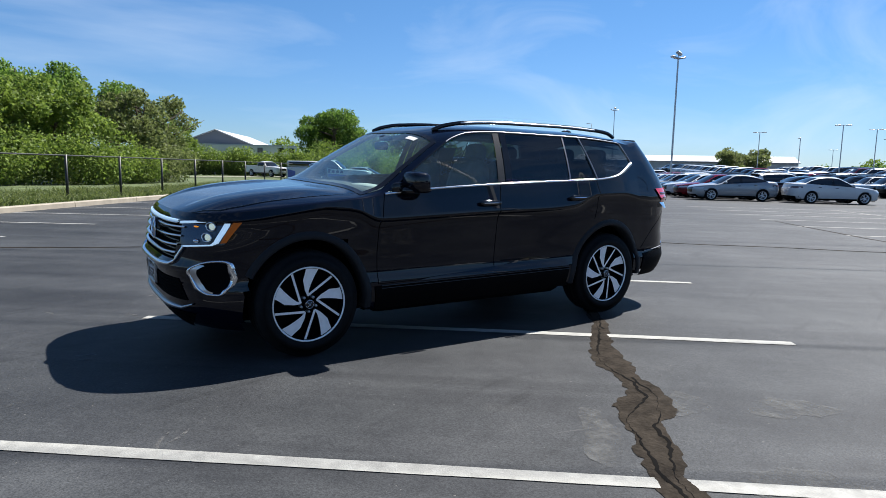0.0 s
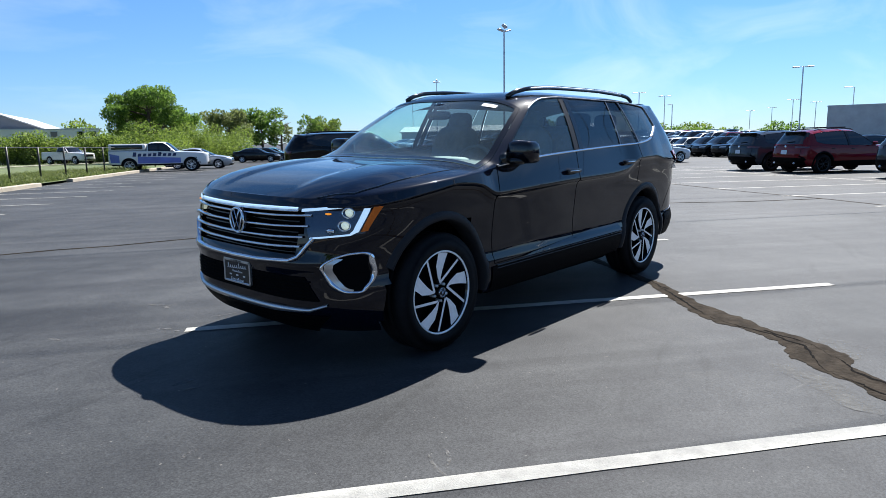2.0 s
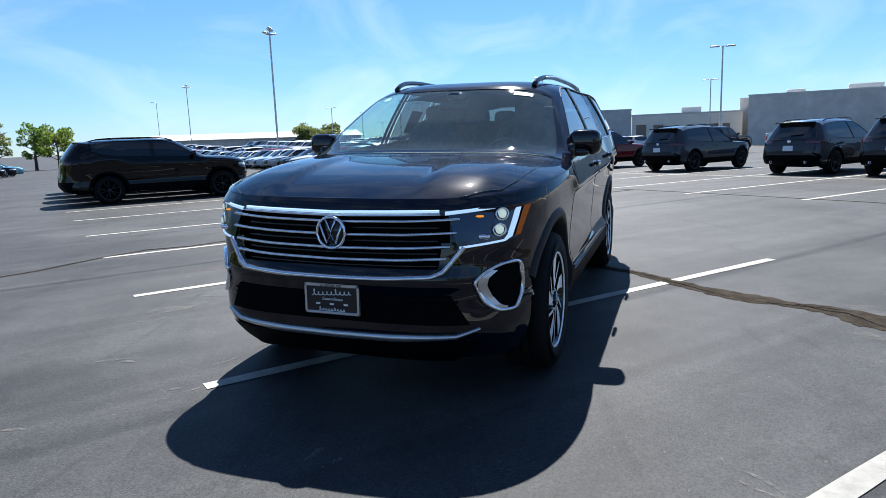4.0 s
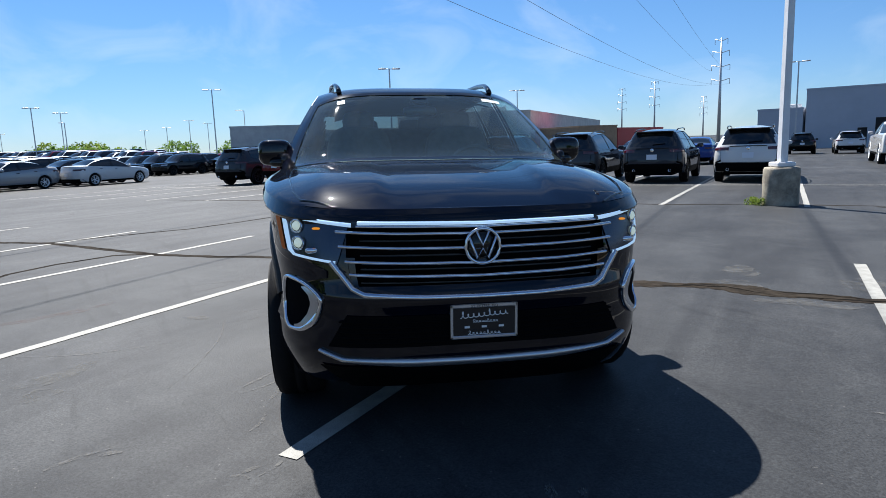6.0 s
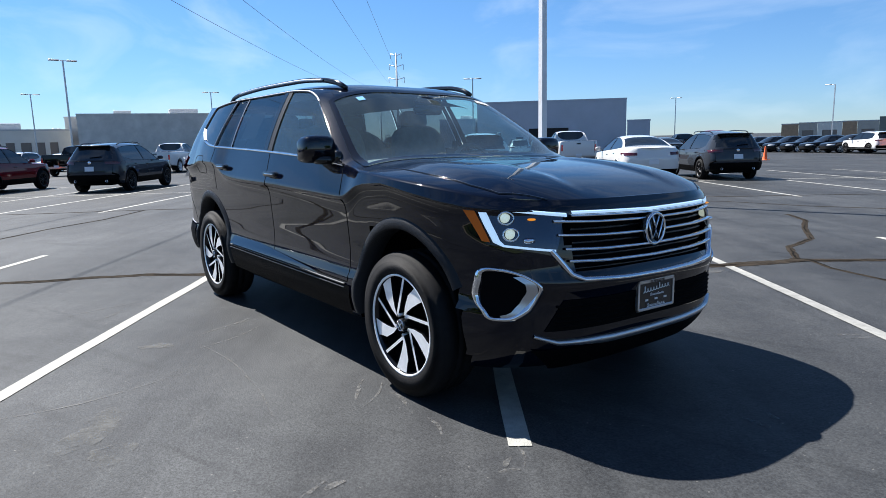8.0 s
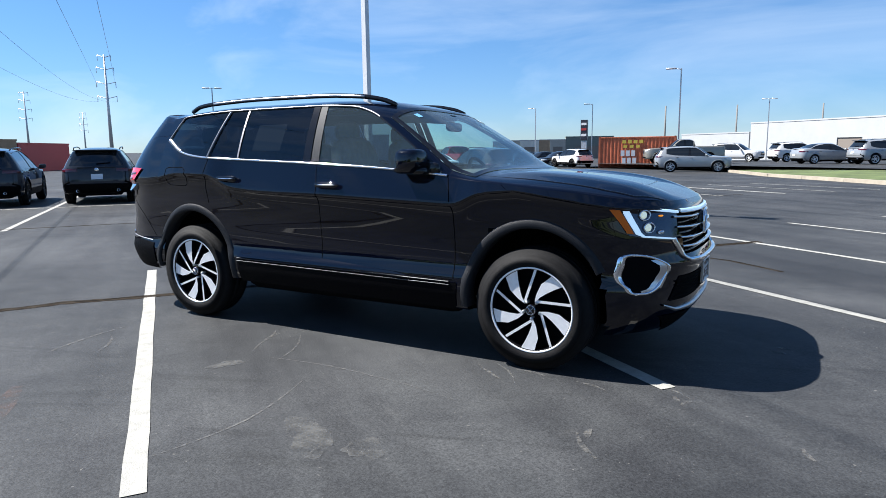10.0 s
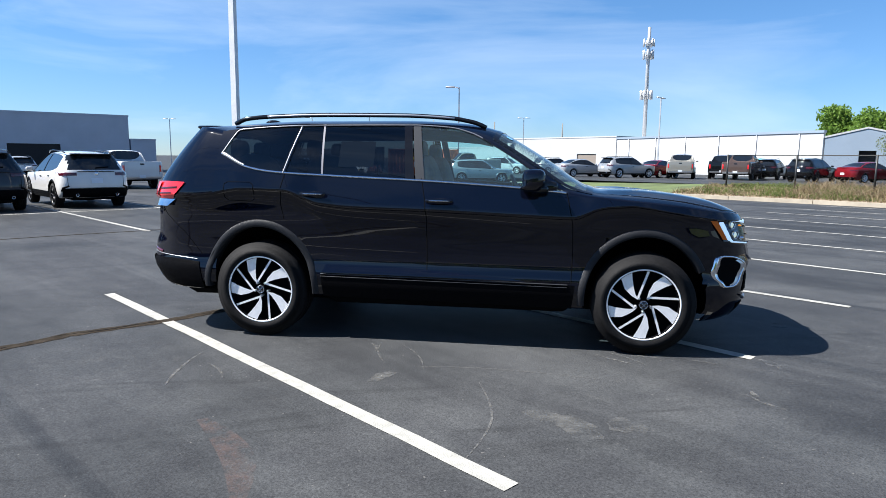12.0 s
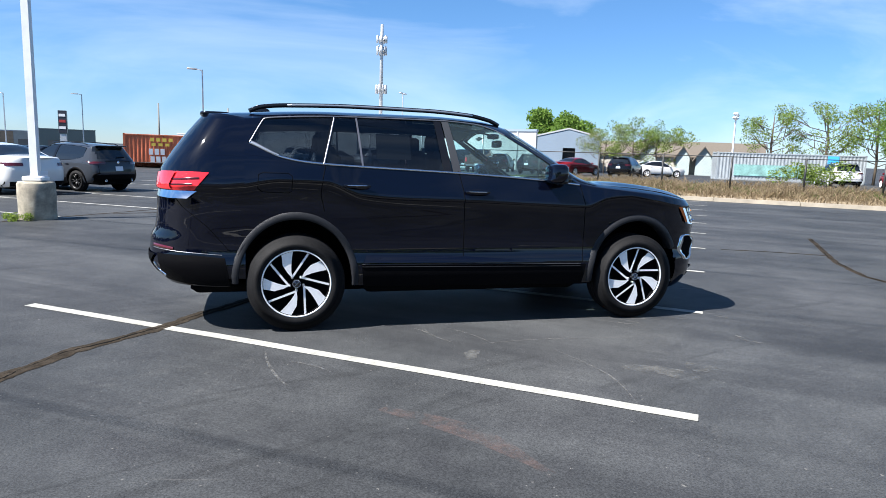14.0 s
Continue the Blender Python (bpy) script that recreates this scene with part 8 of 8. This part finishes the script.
# ---- power line, mast ----
def pylon(x, y, h, heading):
    ob = thing("power_pylon", pose(x, y, -1.6, 0, 0, heading), "tall grey steel power pole with cross arms", "power pole", "power poles")
    part("mast", tube([(0, 0, 0), (0, 0, h)], [0.012 * h + 0.2, 0.12 + 0.002 * h], 8), M_GALV, ob)
    for z_, a in ((0.97, 2.0), (0.86, 2.6), (0.73, 2.9), (0.60, 2.9)):
        part("cross_arm", tube([(-a * h / 36, 0, h * z_ + 0.6), (0, 0, h * z_), (a * h / 36, 0, h * z_ + 0.6)], 0.13 * h / 36, 5), M_GALV, ob)
        for s in (-1, 1):
            part("insulator", tube([(s * a * h / 36, 0, h * z_ + 0.6), (s * a * h / 36, 0, h * z_ - 0.9)], 0.09 * h / 36, 5), M_GALV, ob)


pylon(-163.0, 107.3, 29.0, 55)
for i, (x, y, h) in enumerate(((-300.0, 160.0, 30.0), (-390.0, 185.0, 34.0), (-330.0, 205.0, 24.0))):
    pylon(x, y, h, 55)
M_WIRE = material("power_wire", (0.10, 0.11, 0.12), 0.5)
wires = thing("power_lines", Matrix(), "thin sagging power lines high over the lot", "power line")
pylon(113.0, -88.7, 29.0, 55)
for full, arm, z_ in ((-5.3, -2.2, 16.6), (-1.8, 2.2, 16.6), (1.3, -2.2, 20.4), (3.6, 2.2, 20.4)):
    pts = []
    for i in range(41):
        s_ = -1 + i / 20
        o = arm + (full - arm) * (1 - s_ * s_)
        pts.append(Vector((-25.0 + 138.0 * s_ + 0.58 * o, 9.3 - 98.0 * s_ + 0.815 * o, z_ - 1.6 + (8.6 + (z_ - 16.6) * 0.6 - z_ + 1.6) * (1 - s_ * s_))))
    part("wire", tube(pts, 0.014, 4), M_WIRE, wires)
mast = thing("cell_mast", pose(18.0, 108.0, -1.0), "tall grey phone mast with two rings of antennas", "phone mast")
part("mast", tube([(0, 0, 0), (0, 0, 20.0), (0, 0, 24.0)], [0.36, 0.29, 0.24], 10), M_GALV, mast)
for z_, r_, n_, half_ in ((21.5, 0.78, 7, 0.6), (19.6, 0.74, 7, 0.75), (13.1, 0.85, 9, 0.75)):
    part("antenna_ring", tube([(r_ * math.cos(a), r_ * math.sin(a), z_) for a in [2 * math.pi * i / 12 for i in range(12)]], 0.06, 5, True), M_GALV, mast)
    for i in range(n_):
        a = 2 * math.pi * i / n_
        part("antenna_arm", tube([(0, 0, z_ - 0.2), (r_ * math.cos(a), r_ * math.sin(a), z_)], 0.05, 4), M_GALV, mast)
        part("antenna", moved(box(-0.08, 0.08, -0.14, 0.14, z_ - half_, z_ + half_, 0.03), Matrix.Translation((1.12 * r_ * math.cos(a), 1.12 * r_ * math.sin(a), 0)) @ Matrix.Rotation(a, 4, "Z")), M_GALV, mast)
M_OLDWOOD = material("weathered_grey_wood", (0.17, 0.16, 0.15), 0.85, vary=0.2, scale=6)
for i, (x, y) in enumerate(((-8.0, 120.0), (-19.0, 115.0), (60.0, 110.0), (5.0, 125.0))):
    ob = thing("wooden_utility_pole", pose(x, y, -1.2), "plain wooden utility pole far off", "utility pole", "utility poles")
    part("pole_shaft", tube([(0, 0, 0), (0, 0, 9.5)], [0.2, 0.12], 6), M_OLDWOOD, ob)

# ---- yard cars behind the bank ----
YARD = "used cars in the yard behind the bank"
def yard(kind, x, y, hd, pn, label, **kw):
    u, n = LOT_U.x * x + LOT_U.y * y, LOT_N.x * x + LOT_N.y * y
    park(kind, u, n, hd, pn, label, YARD, up=0.385 if n > 31.2 and u > -45.5 else 0.0, **kw)


yard("pickup", -5.5, 48.9, 200, "tan", "grey-tan pickup truck nosing out beside the container")
yard("suv", -3.4, 39.6, 14, "silver", "boxy silver SUV parked side-on at the bank", clad=False, dark=False)
yard("suv", -2.6, 60.5, -16, "white", "white SUV parked side-on in the yard", clad=False, dark=False)
yard("suv", 2.3, 58.3, 30, "white", "white crossover showing its tail in the yard", clad=False, dark=False)
yard("sedan", 4.2, 49.0, 30, "silver", "silver sedan showing its tail in the yard")
yard("suv", 7.6, 47.2, 30, "silver", "silver crossover showing its tail in the yard", clad=False, dark=False)
yard("sedan", 10.6, 50.5, 50, "red", "red sedan showing its tail in the yard")
yard("pickup", 11.9, 48.0, 76, "tan", "tan pickup truck with its tailgate shut", dark=True)
yard("pickup", 15.6, 50.0, 72, "dark", "dark grey pickup truck between a tan and a brown one", dark=True)
yard("pickup", 16.0, 46.2, 63, "brown", "brown pickup truck with its tailgate shut", dark=True)
yard("suv", 19.0, 49.4, 60, "black", "black SUV parked beyond a brown pickup", clad=False, scale=1.1)
yard("suv", 19.7, 43.2, 47, "black", "black SUV showing its tail behind the weeds", clad=False)
yard("sedan", 23.4, 43.2, 25, "red", "bright red sedan showing its tail behind the weeds")
yard("suv", 26.0, 40.0, 45, "black", "black SUV showing its tail behind the weeds", clad=False)
yard("sedan", 32.0, 44.6, -10, "white", "white sedan side-on far in the yard")
yard("suv", 36.0, 29.6, 60, "white", "white crossover behind the weeds", clad=False, dark=False)
yard("sedan", 38.6, 26.8, 60, "red", "red sedan behind the weeds")

# ---- lettered service pickup by the fence ----
M_BLUE_SIDE = material("blue_vehicle_wrap", (0.10, 0.14, 0.42), 0.35, vary=0.3, scale=1.2)
M_NAVY = material("navy_script", (0.01, 0.015, 0.08), 0.4)
service = park("pickup", 10.9, -39.0, HEAD_AWAY + 4, "white", "white pickup with blue script parked by the fence", clad=False, dark=False)
sh_p = SHAPES["pickup"]
for s in (1, -1):
    lift_p = sh_p.left if s > 0 else sh_p.right
    part("blue_wrap", patch([(-2.75, 0.62), (-2.25, 0.62)], [(-2.80, 1.18), (-2.25, 1.05)], lambda x, z: lift_p(x, z, 0.006), 4, 0.15), M_BLUE_SIDE, service, "blue printed wrap")
    part("blue_wrap", patch([(-1.2, 0.55), (1.3, 0.55)], [(-1.2, 0.98), (1.3, 0.86)], lambda x, z: lift_p(x, z, 0.006), 4, 0.2), M_BLUE_SIDE, service, "blue printed wrap")
    for i in range(9):
        a = -1.5 + 0.29 * i
        part("script_bar", patch([(a, 0.98), (a + 0.2, 0.98)], [(a + 0.06, 1.16 + (0.08 if i in (0, 5) else 0)), (a + 0.24, 1.16 + (0.08 if i in (0, 5) else 0))], lambda x, z: lift_p(x, z, 0.010), 2, 0.1), M_NAVY, service)
part("bed_cap", box(-2.86, -0.74, -0.86, 0.86, 1.33, 1.76, 0.05), PAINTS["white"], service, "white canopy over the bed")
for s in (1, -1):
    part("cap_window", box(-2.7, -0.9, min(s * 0.85, s * 0.875), max(s * 0.85, s * 0.875), 1.43, 1.68, 0.01), M_FARGLASS, service)
